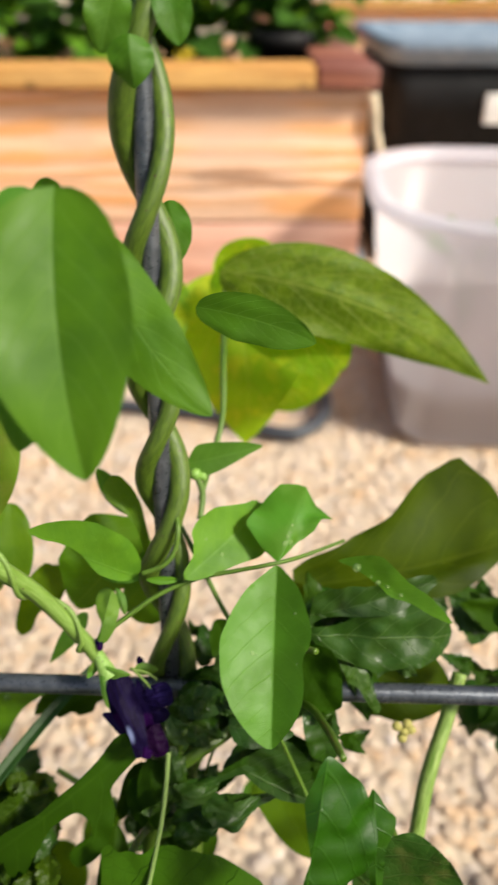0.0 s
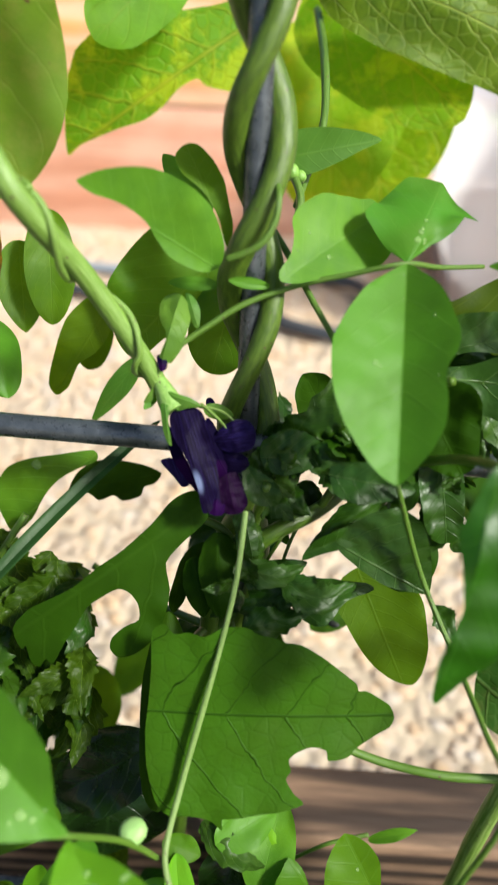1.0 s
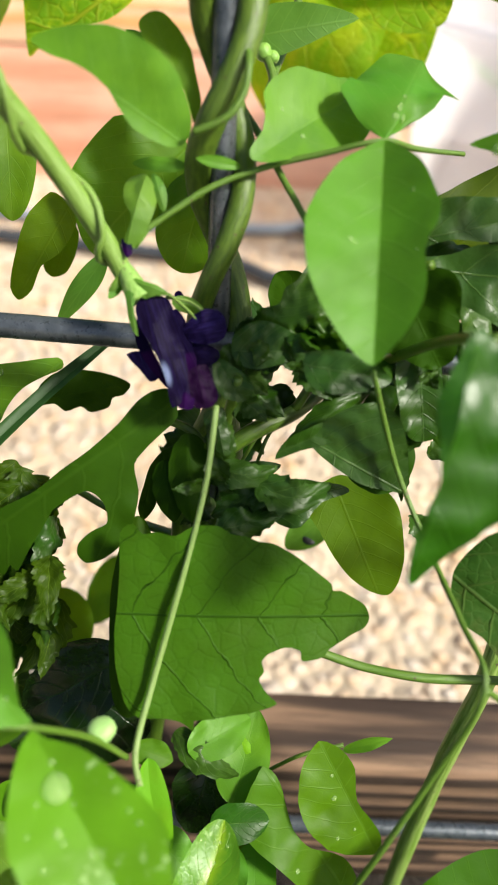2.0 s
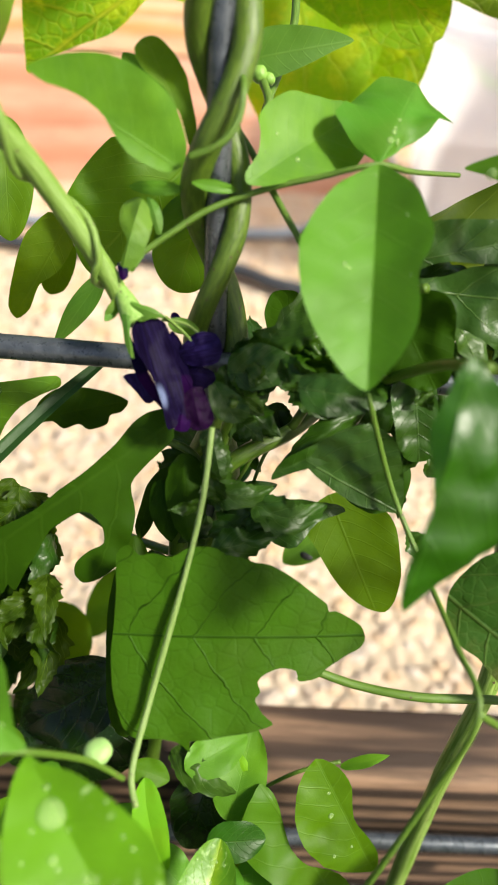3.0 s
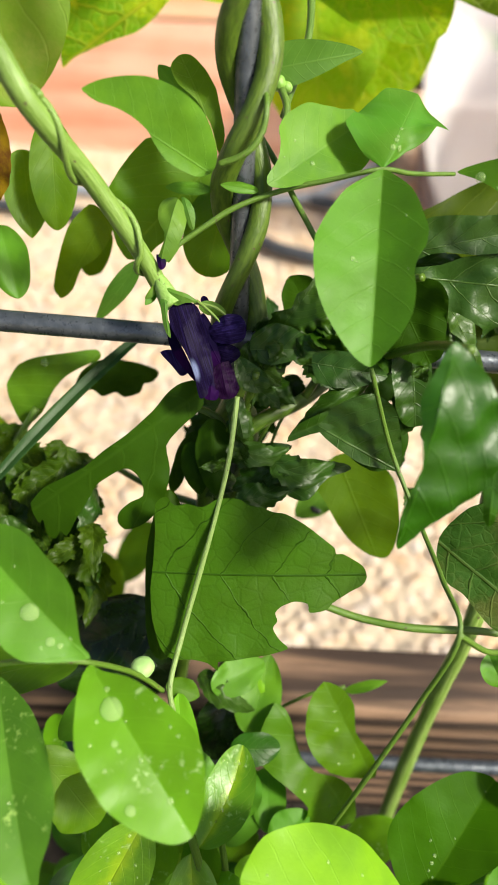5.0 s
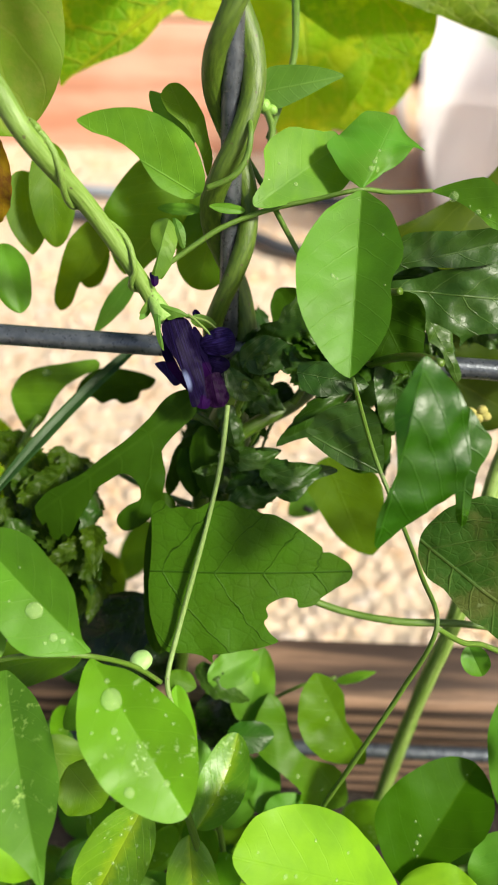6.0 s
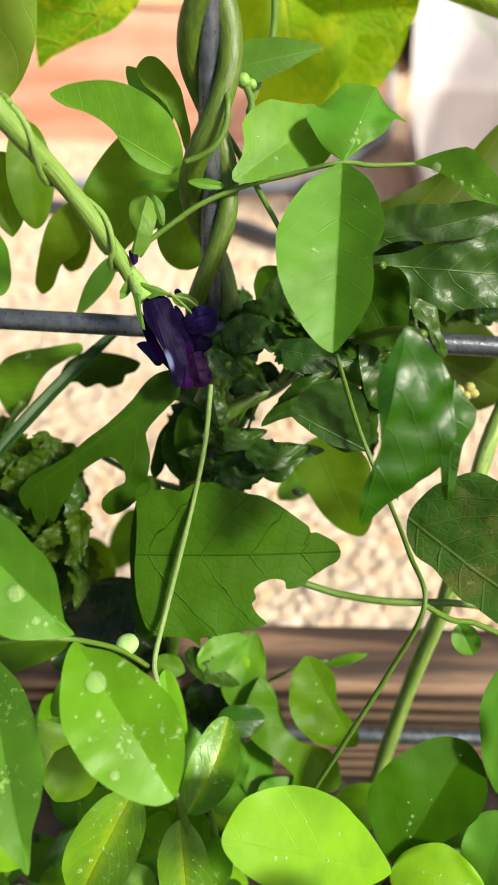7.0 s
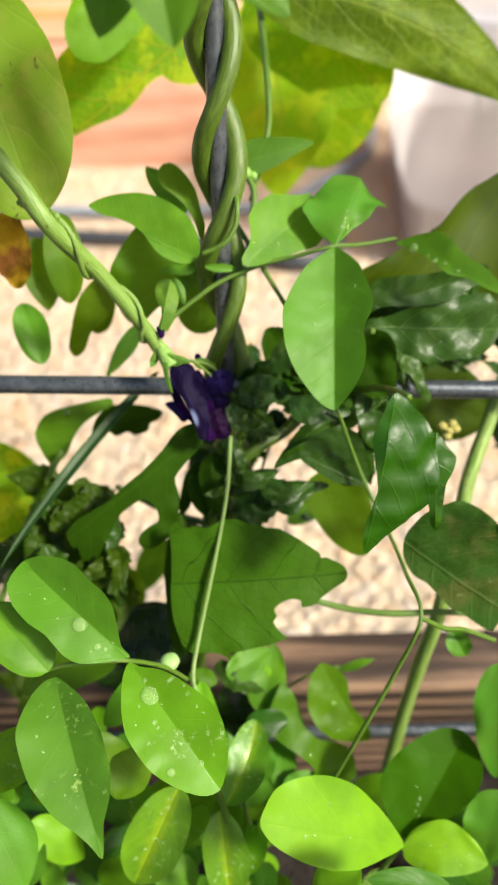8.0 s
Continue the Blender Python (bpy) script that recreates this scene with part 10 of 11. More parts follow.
leaf(eggplant, M_frizz, (-0.0993, 0.1544, 0.3334), (-0.1136, 0.1438, 0.3127), 0.0096, (0.26, -0.92, 0.29), fold=-12.2, sag=0.1, crinkle=0.12, shape=(0.36, 1.35, 1.0), twist=97, nu=44, nv=14, frill=0.32)
leaf(eggplant, M_frizz, (-0.0955, 0.1401, 0.3185), (-0.0968, 0.1249, 0.3026), 0.0103, (0.25, -0.71, 0.66), fold=29.2, sag=0.1, crinkle=0.12, shape=(0.36, 1.35, 1.0), twist=-101, nu=44, nv=14, frill=0.32)
leaf(eggplant, M_frizz, (-0.0747, 0.1582, 0.3498), (-0.0905, 0.1414, 0.3413), 0.0093, (0.34, -0.66, 0.67), fold=-10.7, sag=0.1, crinkle=0.12, shape=(0.36, 1.35, 1.0), twist=-67, nu=44, nv=14, frill=0.32)
leaf(eggplant, M_frizz, (-0.0999, 0.1591, 0.3476), (-0.0994, 0.1543, 0.3300), 0.0093, (0.87, -0.47, 0.15), fold=26.2, sag=0.1, crinkle=0.12, shape=(0.36, 1.35, 1.0), twist=118, nu=44, nv=14, frill=0.32)
leaf(eggplant, M_frizz, (-0.0917, 0.1493, 0.3074), (-0.0766, 0.1438, 0.2915), 0.0087, (0.17, -0.87, 0.46), fold=22.1, sag=0.1, crinkle=0.12, shape=(0.36, 1.35, 1.0), twist=-98, nu=44, nv=14, frill=0.32)
leaf(eggplant, M_frizz, (-0.0867, 0.1620, 0.3300), (-0.0870, 0.1484, 0.3201), 0.0064, (0.28, -0.57, 0.77), fold=11.8, sag=0.1, crinkle=0.12, shape=(0.36, 1.35, 1.0), twist=68, nu=44, nv=14, frill=0.32)
leaf(eggplant, M_frizz, (-0.1020, 0.1629, 0.3244), (-0.0872, 0.1468, 0.3182), 0.0098, (0.08, -0.29, 0.95), fold=6.0, sag=0.1, crinkle=0.12, shape=(0.36, 1.35, 1.0), twist=-63, nu=44, nv=14, frill=0.32)
leaf(eggplant, M_crisp, (-0.0809, 0.1713, 0.3390), (-0.0957, 0.1554, 0.3339), 0.0151, (0.65, -0.70, 0.29), fold=18.6, sag=0.1, crinkle=0.12, shape=(0.36, 1.35, 1.0), twist=101, nu=30, nv=14, frill=0.32)
leaf(eggplant, M_frizz, (-0.1079, 0.1778, 0.3449), (-0.0916, 0.1650, 0.3308), 0.0139, (-0.23, -0.84, 0.49), fold=16.3, sag=0.1, crinkle=0.12, shape=(0.36, 1.35, 1.0), twist=-31, nu=44, nv=14, frill=0.32)
leaf(eggplant, M_crisp, (-0.0776, 0.1667, 0.3292), (-0.0921, 0.1582, 0.3168), 0.0118, (-0.23, -0.65, 0.72), fold=-23.1, sag=0.1, crinkle=0.12, shape=(0.36, 1.35, 1.0), twist=111, nu=30, nv=14, frill=0.32)
leaf(eggplant, M_frizz, (-0.1054, 0.1686, 0.3471), (-0.1090, 0.1537, 0.3358), 0.0084, (0.55, -0.58, 0.59), fold=6.5, sag=0.1, crinkle=0.12, shape=(0.36, 1.35, 1.0), twist=95, nu=44, nv=14, frill=0.32)
leaf(eggplant, M_frizz, (-0.1033, 0.1464, 0.3186), (-0.1098, 0.1300, 0.3142), 0.0076, (0.38, -0.38, 0.84), fold=-13.9, sag=0.1, crinkle=0.12, shape=(0.36, 1.35, 1.0), twist=40, nu=44, nv=14, frill=0.32)
leaf(eggplant, M_frizz, (-0.0987, 0.1631, 0.3387), (-0.1083, 0.1543, 0.3219), 0.0068, (0.18, -0.91, 0.37), fold=-28.0, sag=0.1, crinkle=0.12, shape=(0.36, 1.35, 1.0), twist=71, nu=44, nv=14, frill=0.32)
leaf(eggplant, M_crisp, (-0.0989, 0.1646, 0.3276), (-0.0941, 0.1442, 0.3102), 0.0177, (-0.19, -0.66, 0.73), fold=-17.1, sag=0.1, crinkle=0.12, shape=(0.36, 1.35, 1.0), twist=-11, nu=30, nv=14, frill=0.32)
leaf(eggplant, M_frizz, (-0.0758, 0.1467, 0.3079), (-0.0851, 0.1254, 0.2989), 0.0107, (0.75, -0.51, 0.43), fold=23.3, sag=0.1, crinkle=0.12, shape=(0.36, 1.35, 1.0), twist=10, nu=44, nv=14, frill=0.32)
leaf(eggplant, M_frizz, (-0.0725, 0.1409, 0.3396), (-0.0693, 0.1220, 0.3328), 0.0084, (0.19, -0.31, 0.93), fold=23.6, sag=0.1, crinkle=0.12, shape=(0.36, 1.35, 1.0), twist=-9, nu=44, nv=14, frill=0.32)
leaf(eggplant, M_frizz, (-0.1050, 0.1509, 0.3412), (-0.1099, 0.1313, 0.3293), 0.0084, (0.07, -0.53, 0.85), fold=-9.0, sag=0.1, crinkle=0.12, shape=(0.36, 1.35, 1.0), twist=81, nu=44, nv=14, frill=0.32)
leaf(eggplant, M_frizz, (-0.0999, 0.1706, 0.3346), (-0.0772, 0.1595, 0.3384), 0.0092, (-0.17, -0.01, 0.99), fold=-3.6, sag=0.1, crinkle=0.12, shape=(0.36, 1.35, 1.0), twist=43, nu=44, nv=14, frill=0.32)
leaf(eggplant, M_frizz, (-0.0744, 0.1635, 0.3442), (-0.0790, 0.1502, 0.3328), 0.0087, (-0.35, -0.54, 0.77), fold=10.2, sag=0.1, crinkle=0.12, shape=(0.36, 1.35, 1.0), twist=-13, nu=44, nv=14, frill=0.32)
leaf(eggplant, M_frizz, (-0.0741, 0.1423, 0.3155), (-0.0853, 0.1345, 0.3019), 0.0090, (0.17, -0.91, 0.38), fold=-11.7, sag=0.1, crinkle=0.12, shape=(0.36, 1.35, 1.0), twist=-62, nu=44, nv=14, frill=0.32)
leaf(eggplant, M_crisp, (-0.0938, 0.1750, 0.3421), (-0.0882, 0.1610, 0.3270), 0.0093, (0.50, -0.53, 0.68), fold=-15.6, sag=0.1, crinkle=0.12, shape=(0.36, 1.35, 1.0), twist=-33, nu=30, nv=14, frill=0.32)
leaf(eggplant, M_frizz, (-0.0963, 0.1465, 0.3143), (-0.0958, 0.1269, 0.2967), 0.0112, (0.57, -0.54, 0.62), fold=-20.2, sag=0.1, crinkle=0.12, shape=(0.36, 1.35, 1.0), twist=103, nu=44, nv=14, frill=0.32)
leaf(eggplant, M_frizz, (-0.0762, 0.1564, 0.3173), (-0.0971, 0.1549, 0.3039), 0.0103, (-0.45, -0.48, 0.76), fold=6.7, sag=0.1, crinkle=0.12, shape=(0.36, 1.35, 1.0), twist=-37, nu=44, nv=14, frill=0.32)
leaf(eggplant, M_frizz, (-0.0766, 0.1371, 0.3273), (-0.0670, 0.1252, 0.3209), 0.0082, (-0.37, -0.65, 0.66), fold=18.6, sag=0.1, crinkle=0.12, shape=(0.36, 1.35, 1.0), twist=112, nu=44, nv=14, frill=0.32)
leaf(eggplant, M_frizz, (-0.1085, 0.1558, 0.3325), (-0.1272, 0.1560, 0.3243), 0.0084, (-0.01, -1.00, -0.00), fold=-27.7, sag=0.1, crinkle=0.12, shape=(0.36, 1.35, 1.0), twist=101, nu=44, nv=14, frill=0.32)
leaf(eggplant, M_crisp, (-0.0245, 0.1598, 0.3004), (-0.0172, 0.1521, 0.2890), 0.0091, (0.55, -0.48, 0.68), fold=1.1, sag=0.08, crinkle=0.12, shape=(0.36, 1.35, 1.0), twist=24, nu=30, nv=14, frill=0.32)
leaf(eggplant, M_lobed_dark, (-0.0177, 0.1545, 0.3082), (-0.0185, 0.1464, 0.2961), 0.0069, (-0.33, -0.77, 0.54), fold=-5.1, sag=0.08, crinkle=0.06, shape=(0.4, 1.5, 0.92), twist=-24, nu=16, nv=8)
leaf(eggplant, M_lobed_dark, (-0.0569, 0.1631, 0.3054), (-0.0439, 0.1544, 0.2924), 0.0100, (0.64, -0.17, 0.75), fold=8.2, sag=0.08, crinkle=0.06, shape=(0.4, 1.5, 0.92), twist=24, nu=16, nv=8)
leaf(eggplant, M_lobed_dark, (-0.0847, 0.1533, 0.2975), (-0.0935, 0.1428, 0.2817), 0.0088, (0.24, -0.86, 0.44), fold=8.5, sag=0.08, crinkle=0.06, shape=(0.4, 1.5, 0.92), twist=-35, nu=16, nv=8)
leaf(eggplant, M_crisp, (-0.0534, 0.1530, 0.3123), (-0.0332, 0.1471, 0.3037), 0.0121, (0.19, -0.54, 0.82), fold=1.7, sag=0.08, crinkle=0.12, shape=(0.36, 1.35, 1.0), twist=6, nu=30, nv=14, frill=0.32)
leaf(eggplant, M_lobed_dark, (-0.0281, 0.1677, 0.3336), (-0.0390, 0.1786, 0.3499), 0.0107, (-0.10, -0.86, 0.51), fold=-6.7, sag=0.08, crinkle=0.06, shape=(0.4, 1.5, 0.92), twist=18, nu=16, nv=8)
leaf(eggplant, M_lobed_dark, (-0.0916, 0.1658, 0.3013), (-0.0967, 0.1548, 0.2848), 0.0131, (0.50, -0.78, 0.37), fold=-5.6, sag=0.08, crinkle=0.06, shape=(0.4, 1.5, 0.92), twist=7, nu=16, nv=8)
leaf(eggplant, M_lobed_dark, (-0.0284, 0.1695, 0.3250), (-0.0432, 0.1760, 0.3346), 0.0112, (0.39, -0.37, 0.84), fold=10.6, sag=0.08, crinkle=0.06, shape=(0.4, 1.5, 0.92), twist=13, nu=16, nv=8)
leaf(eggplant, M_crisp, (-0.0484, 0.1748, 0.3132), (-0.0389, 0.1634, 0.2961), 0.0123, (0.57, -0.50, 0.65), fold=-9.0, sag=0.08, crinkle=0.12, shape=(0.36, 1.35, 1.0), twist=50, nu=30, nv=14, frill=0.32)
leaf(eggplant, M_lobed_dark, (-0.0769, 0.1626, 0.3336), (-0.0903, 0.1600, 0.3296), 0.0071, (-0.26, -0.14, 0.96), fold=-13.8, sag=0.08, crinkle=0.06, shape=(0.4, 1.5, 0.92), twist=47, nu=16, nv=8)
leaf(eggplant, M_lobed_dark, (-0.0432, 0.1586, 0.3268), (-0.0282, 0.1565, 0.3237), 0.0073, (0.17, -0.21, 0.96), fold=-16.6, sag=0.08, crinkle=0.06, shape=(0.4, 1.5, 0.92), twist=6, nu=16, nv=8)
leaf(eggplant, M_crisp, (-0.0878, 0.1568, 0.2965), (-0.0832, 0.1462, 0.2807), 0.0112, (0.74, -0.44, 0.51), fold=-16.7, sag=0.08, crinkle=0.12, shape=(0.36, 1.35, 1.0), twist=-18, nu=30, nv=14, frill=0.32)
leaf(eggplant, M_lobed_dark, (-0.0943, 0.1604, 0.3103), (-0.0991, 0.1514, 0.2967), 0.0068, (0.11, -0.84, 0.53), fold=-2.3, sag=0.08, crinkle=0.06, shape=(0.4, 1.5, 0.92), twist=0, nu=16, nv=8)
leaf(eggplant, M_lobed_dark, (-0.0948, 0.1588, 0.2862), (-0.1151, 0.1665, 0.2975), 0.0134, (0.47, -0.06, 0.88), fold=-9.0, sag=0.08, crinkle=0.06, shape=(0.4, 1.5, 0.92), twist=8, nu=16, nv=8)
leaf(eggplant, M_lobed_dark, (-0.0121, 0.1688, 0.3041), (-0.0245, 0.1591, 0.2895), 0.0135, (0.04, -0.85, 0.53), fold=-17.9, sag=0.08, crinkle=0.06, shape=(0.4, 1.5, 0.92), twist=45, nu=16, nv=8)
leaf(eggplant, M_lobed_dark, (-0.0180, 0.1804, 0.3190), (-0.0019, 0.1828, 0.3227), 0.0095, (-0.12, -0.50, 0.86), fold=2.8, sag=0.08, crinkle=0.06, shape=(0.4, 1.5, 0.92), twist=-44, nu=16, nv=8)
leaf(eggplant, M_lobed_dark, (-0.0237, 0.1711, 0.3122), (-0.0383, 0.1689, 0.3089), 0.0070, (-0.14, -0.44, 0.89), fold=-17.8, sag=0.08, crinkle=0.06, shape=(0.4, 1.5, 0.92), twist=-3, nu=16, nv=8)
leaf(eggplant, M_crisp, (-0.0160, 0.1432, 0.3610), (-0.0065, 0.1412, 0.3669), 0.0044, (-0.54, -0.34, 0.77), fold=-0.6, sag=0.12, crinkle=0.16, twist=-49, frill=0.32, nu=30, nv=14, shape=(0.36, 1.35, 1.0))
leaf(eggplant, M_crisp_vein, (0.0086, 0.1599, 0.3710), (-0.0010, 0.1612, 0.3728), 0.0059, (-0.13, -0.99, 0.00), fold=11.1, sag=0.12, crinkle=0.16, twist=-108, frill=0.32, nu=30, nv=14, shape=(0.36, 1.35, 1.0))
leaf(eggplant, M_crisp, (-0.0211, 0.1708, 0.3953), (-0.0182, 0.1643, 0.3910), 0.0040, (0.24, -0.46, 0.86), fold=-2.0, sag=0.12, crinkle=0.16, twist=-9, frill=0.32, nu=30, nv=14, shape=(0.36, 1.35, 1.0))
leaf(eggplant, M_crisp, (-0.0239, 0.1469, 0.3712), (-0.0197, 0.1460, 0.3633), 0.0051, (-0.22, -0.98, -0.01), fold=17.1, sag=0.12, crinkle=0.16, twist=-99, frill=0.32, nu=30, nv=14, shape=(0.36, 1.35, 1.0))
leaf(eggplant, M_crisp_vein, (-0.0157, 0.1790, 0.3932), (-0.0075, 0.1792, 0.3940), 0.0047, (0.03, -0.99, -0.12), fold=-21.0, sag=0.12, crinkle=0.16, twist=-52, frill=0.32, nu=30, nv=14, shape=(0.36, 1.35, 1.0))
leaf(eggplant, M_crisp, (0.0535, 0.1910, 0.4059), (0.0444, 0.1860, 0.3993), 0.0073, (0.27, -0.91, 0.32), fold=11.0, sag=0.12, crinkle=0.16, twist=-79, frill=0.32, nu=30, nv=14, shape=(0.36, 1.35, 1.0))
leaf(eggplant, M_crisp, (0.0253, 0.1726, 0.3990), (0.0359, 0.1703, 0.3956), 0.0050, (-0.22, -0.97, -0.06), fold=12.0, sag=0.12, crinkle=0.16, twist=101, frill=0.32, nu=30, nv=14, shape=(0.36, 1.35, 1.0))
leaf(eggplant, M_crisp, (0.0677, 0.2034, 0.4207), (0.0702, 0.1926, 0.4174), 0.0036, (-0.60, -0.36, 0.72), fold=35.6, sag=0.12, crinkle=0.16, twist=68, frill=0.32, nu=30, nv=14, shape=(0.36, 1.35, 1.0))
leaf(eggplant, M_crisp_vein, (0.0545, 0.2004, 0.4209), (0.0501, 0.1967, 0.4108), 0.0047, (-0.33, -0.83, 0.45), fold=-31.1, sag=0.12, crinkle=0.16, twist=11, frill=0.32, nu=30, nv=14, shape=(0.36, 1.35, 1.0))
leaf(eggplant, M_crisp, (0.0347, 0.1888, 0.4037), (0.0296, 0.2001, 0.4086), 0.0079, (0.04, -0.38, 0.92), fold=12.2, sag=0.12, crinkle=0.16, twist=96, frill=0.32, nu=30, nv=14, shape=(0.36, 1.35, 1.0))
leaf(eggplant, M_crisp, (-0.0003, 0.1736, 0.3951), (0.0123, 0.1676, 0.3961), 0.0068, (-0.42, -0.91, -0.04), fold=25.1, sag=0.12, crinkle=0.16, twist=31, frill=0.32, nu=30, nv=14, shape=(0.36, 1.35, 1.0))
leaf(eggplant, M_crisp, (-0.0149, 0.1783, 0.3901), (-0.0259, 0.1773, 0.3858), 0.0053, (-0.13, -0.85, 0.51), fold=-30.8, sag=0.12, crinkle=0.16, twist=11, frill=0.32, nu=30, nv=14, shape=(0.36, 1.35, 1.0))
leaf(eggplant, M_crisp_vein, (0.0253, 0.1833, 0.4089), (0.0147, 0.1862, 0.4055), 0.0063, (-0.25, -0.97, -0.06), fold=-3.6, sag=0.12, crinkle=0.16, twist=80, frill=0.32, nu=30, nv=14, shape=(0.36, 1.35, 1.0))
leaf(eggplant, M_crisp, (-0.0007, 0.1617, 0.3705), (0.0080, 0.1652, 0.3734), 0.0052, (-0.26, -0.15, 0.95), fold=14.4, sag=0.12, crinkle=0.16, twist=-58, frill=0.32, nu=30, nv=14, shape=(0.36, 1.35, 1.0))
leaf(eggplant, M_crisp, (-0.0167, 0.1797, 0.3916), (-0.0032, 0.1766, 0.3912), 0.0078, (-0.07, -0.38, 0.92), fold=12.9, sag=0.12, crinkle=0.16, twist=-62, frill=0.32, nu=30, nv=14, shape=(0.36, 1.35, 1.0))
leaf(eggplant, M_crisp, (-0.0113, 0.1833, 0.3923), (-0.0065, 0.1769, 0.3896), 0.0055, (0.20, -0.25, 0.95), fold=10.9, sag=0.12, crinkle=0.16, twist=-19, frill=0.32, nu=30, nv=14, shape=(0.36, 1.35, 1.0))
leaf(eggplant, M_crisp, (-0.0164, 0.1781, 0.3972), (-0.0132, 0.1735, 0.3924), 0.0044, (-0.52, -0.76, 0.38), fold=-29.0, sag=0.12, crinkle=0.16, twist=-19, frill=0.32, nu=30, nv=14, shape=(0.36, 1.35, 1.0))
leaf(eggplant, M_crisp_vein, (-0.0261, 0.1480, 0.3608), (-0.0362, 0.1499, 0.3556), 0.0060, (-0.45, -0.63, 0.63), fold=21.7, sag=0.12, crinkle=0.16, twist=76, frill=0.32, nu=30, nv=14, shape=(0.36, 1.35, 1.0))
leaf(eggplant, M_crisp, (0.0250, 0.1830, 0.4041), (0.0324, 0.1860, 0.4120), 0.0054, (-0.53, -0.51, 0.68), fold=-23.3, sag=0.12, crinkle=0.16, twist=105, frill=0.32, nu=30, nv=14, shape=(0.36, 1.35, 1.0))
leaf(eggplant, M_crisp, (-0.0180, 0.1462, 0.3592), (-0.0191, 0.1534, 0.3674), 0.0062, (-0.18, -0.75, 0.64), fold=-30.1, sag=0.12, crinkle=0.16, twist=-91, frill=0.32, nu=30, nv=14, shape=(0.36, 1.35, 1.0))
leaf(eggplant, M_crisp, (-0.0223, 0.1448, 0.3694), (-0.0248, 0.1487, 0.3810), 0.0064, (-0.30, -0.92, 0.24), fold=37.7, sag=0.12, crinkle=0.16, twist=-35, frill=0.32, nu=30, nv=14, shape=(0.36, 1.35, 1.0))
leaf(eggplant, M_crisp, (0.0557, 0.2028, 0.4166), (0.0624, 0.1974, 0.4071), 0.0073, (-0.08, -0.89, 0.45), fold=20.1, sag=0.12, crinkle=0.16, twist=41, frill=0.32, nu=30, nv=14, shape=(0.36, 1.35, 1.0))
leaf(eggplant, M_crisp_vein, (-0.0262, 0.1350, 0.3604), (-0.0267, 0.1324, 0.3525), 0.0031, (-0.07, -0.95, 0.32), fold=35.3, sag=0.12, crinkle=0.16, twist=59, frill=0.32, nu=30, nv=14, shape=(0.36, 1.35, 1.0))
leaf(eggplant, M_crisp, (0.0108, 0.1597, 0.3758), (-0.0008, 0.1611, 0.3791), 0.0061, (0.20, -0.42, 0.88), fold=-35.0, sag=0.12, crinkle=0.16, twist=-67, frill=0.32, nu=30, nv=14, shape=(0.36, 1.35, 1.0))
leaf(eggplant, M_crisp, (0.0520, 0.1838, 0.4107), (0.0419, 0.1846, 0.4119), 0.0058, (-0.04, -0.95, 0.31), fold=-28.4, sag=0.12, crinkle=0.16, twist=69, frill=0.32, nu=30, nv=14, shape=(0.36, 1.35, 1.0))
leaf(eggplant, M_crisp, (0.0048, 0.1677, 0.3865), (0.0095, 0.1719, 0.3945), 0.0058, (-0.33, -0.75, 0.58), fold=18.4, sag=0.12, crinkle=0.16, twist=-98, frill=0.32, nu=30, nv=14, shape=(0.36, 1.35, 1.0))
leaf(eggplant, M_crisp, (0.0271, 0.1495, 0.3665), (0.0157, 0.1539, 0.3688), 0.0054, (-0.31, -0.92, 0.23), fold=28.5, sag=0.12, crinkle=0.16, twist=-71, frill=0.32, nu=30, nv=14, shape=(0.36, 1.35, 1.0))
leaf(eggplant, M_crisp, (0.0369, 0.1856, 0.4134), (0.0296, 0.1818, 0.4123), 0.0034, (-0.02, -0.25, 0.97), fold=0.9, sag=0.12, crinkle=0.16, twist=79, frill=0.32, nu=30, nv=14, shape=(0.36, 1.35, 1.0))
leaf(eggplant, M_crisp, (-0.0273, 0.1446, 0.3677), (-0.0361, 0.1403, 0.3695), 0.0049, (0.46, -0.78, 0.42), fold=2.0, sag=0.12, crinkle=0.16, twist=63, frill=0.32, nu=30, nv=14, shape=(0.36, 1.35, 1.0))
leaf(eggplant, M_crisp, (0.0586, 0.2081, 0.4199), (0.0665, 0.2060, 0.4181), 0.0061, (-0.30, -0.92, -0.25), fold=19.5, sag=0.12, crinkle=0.16, twist=51, frill=0.32, nu=30, nv=14, shape=(0.36, 1.35, 1.0))
leaf(eggplant, M_crisp, (0.0303, 0.1842, 0.3973), (0.0402, 0.1830, 0.3916), 0.0085, (0.42, -0.41, 0.81), fold=-14.6, sag=0.12, crinkle=0.16, twist=25, frill=0.32, nu=30, nv=14, shape=(0.36, 1.35, 1.0))
leaf(eggplant, M_crisp_vein, (0.0239, 0.1820, 0.4085), (0.0266, 0.1895, 0.4185), 0.0071, (-0.23, -0.75, 0.62), fold=-24.3, sag=0.12, crinkle=0.16, twist=43, frill=0.32, nu=30, nv=14, shape=(0.36, 1.35, 1.0))
leaf(eggplant, M_crisp_vein, (-0.0006, 0.1738, 0.4003), (0.0080, 0.1778, 0.4081), 0.0051, (-0.42, -0.52, 0.74), fold=-30.0, sag=0.12, crinkle=0.16, twist=-29, frill=0.32, nu=30, nv=14, shape=(0.36, 1.35, 1.0))
leaf(eggplant, M_crisp, (-0.0028, 0.1770, 0.3981), (-0.0111, 0.1758, 0.4034), 0.0037, (0.16, -0.99, 0.04), fold=23.6, sag=0.12, crinkle=0.16, twist=-36, frill=0.32, nu=30, nv=14, shape=(0.36, 1.35, 1.0))
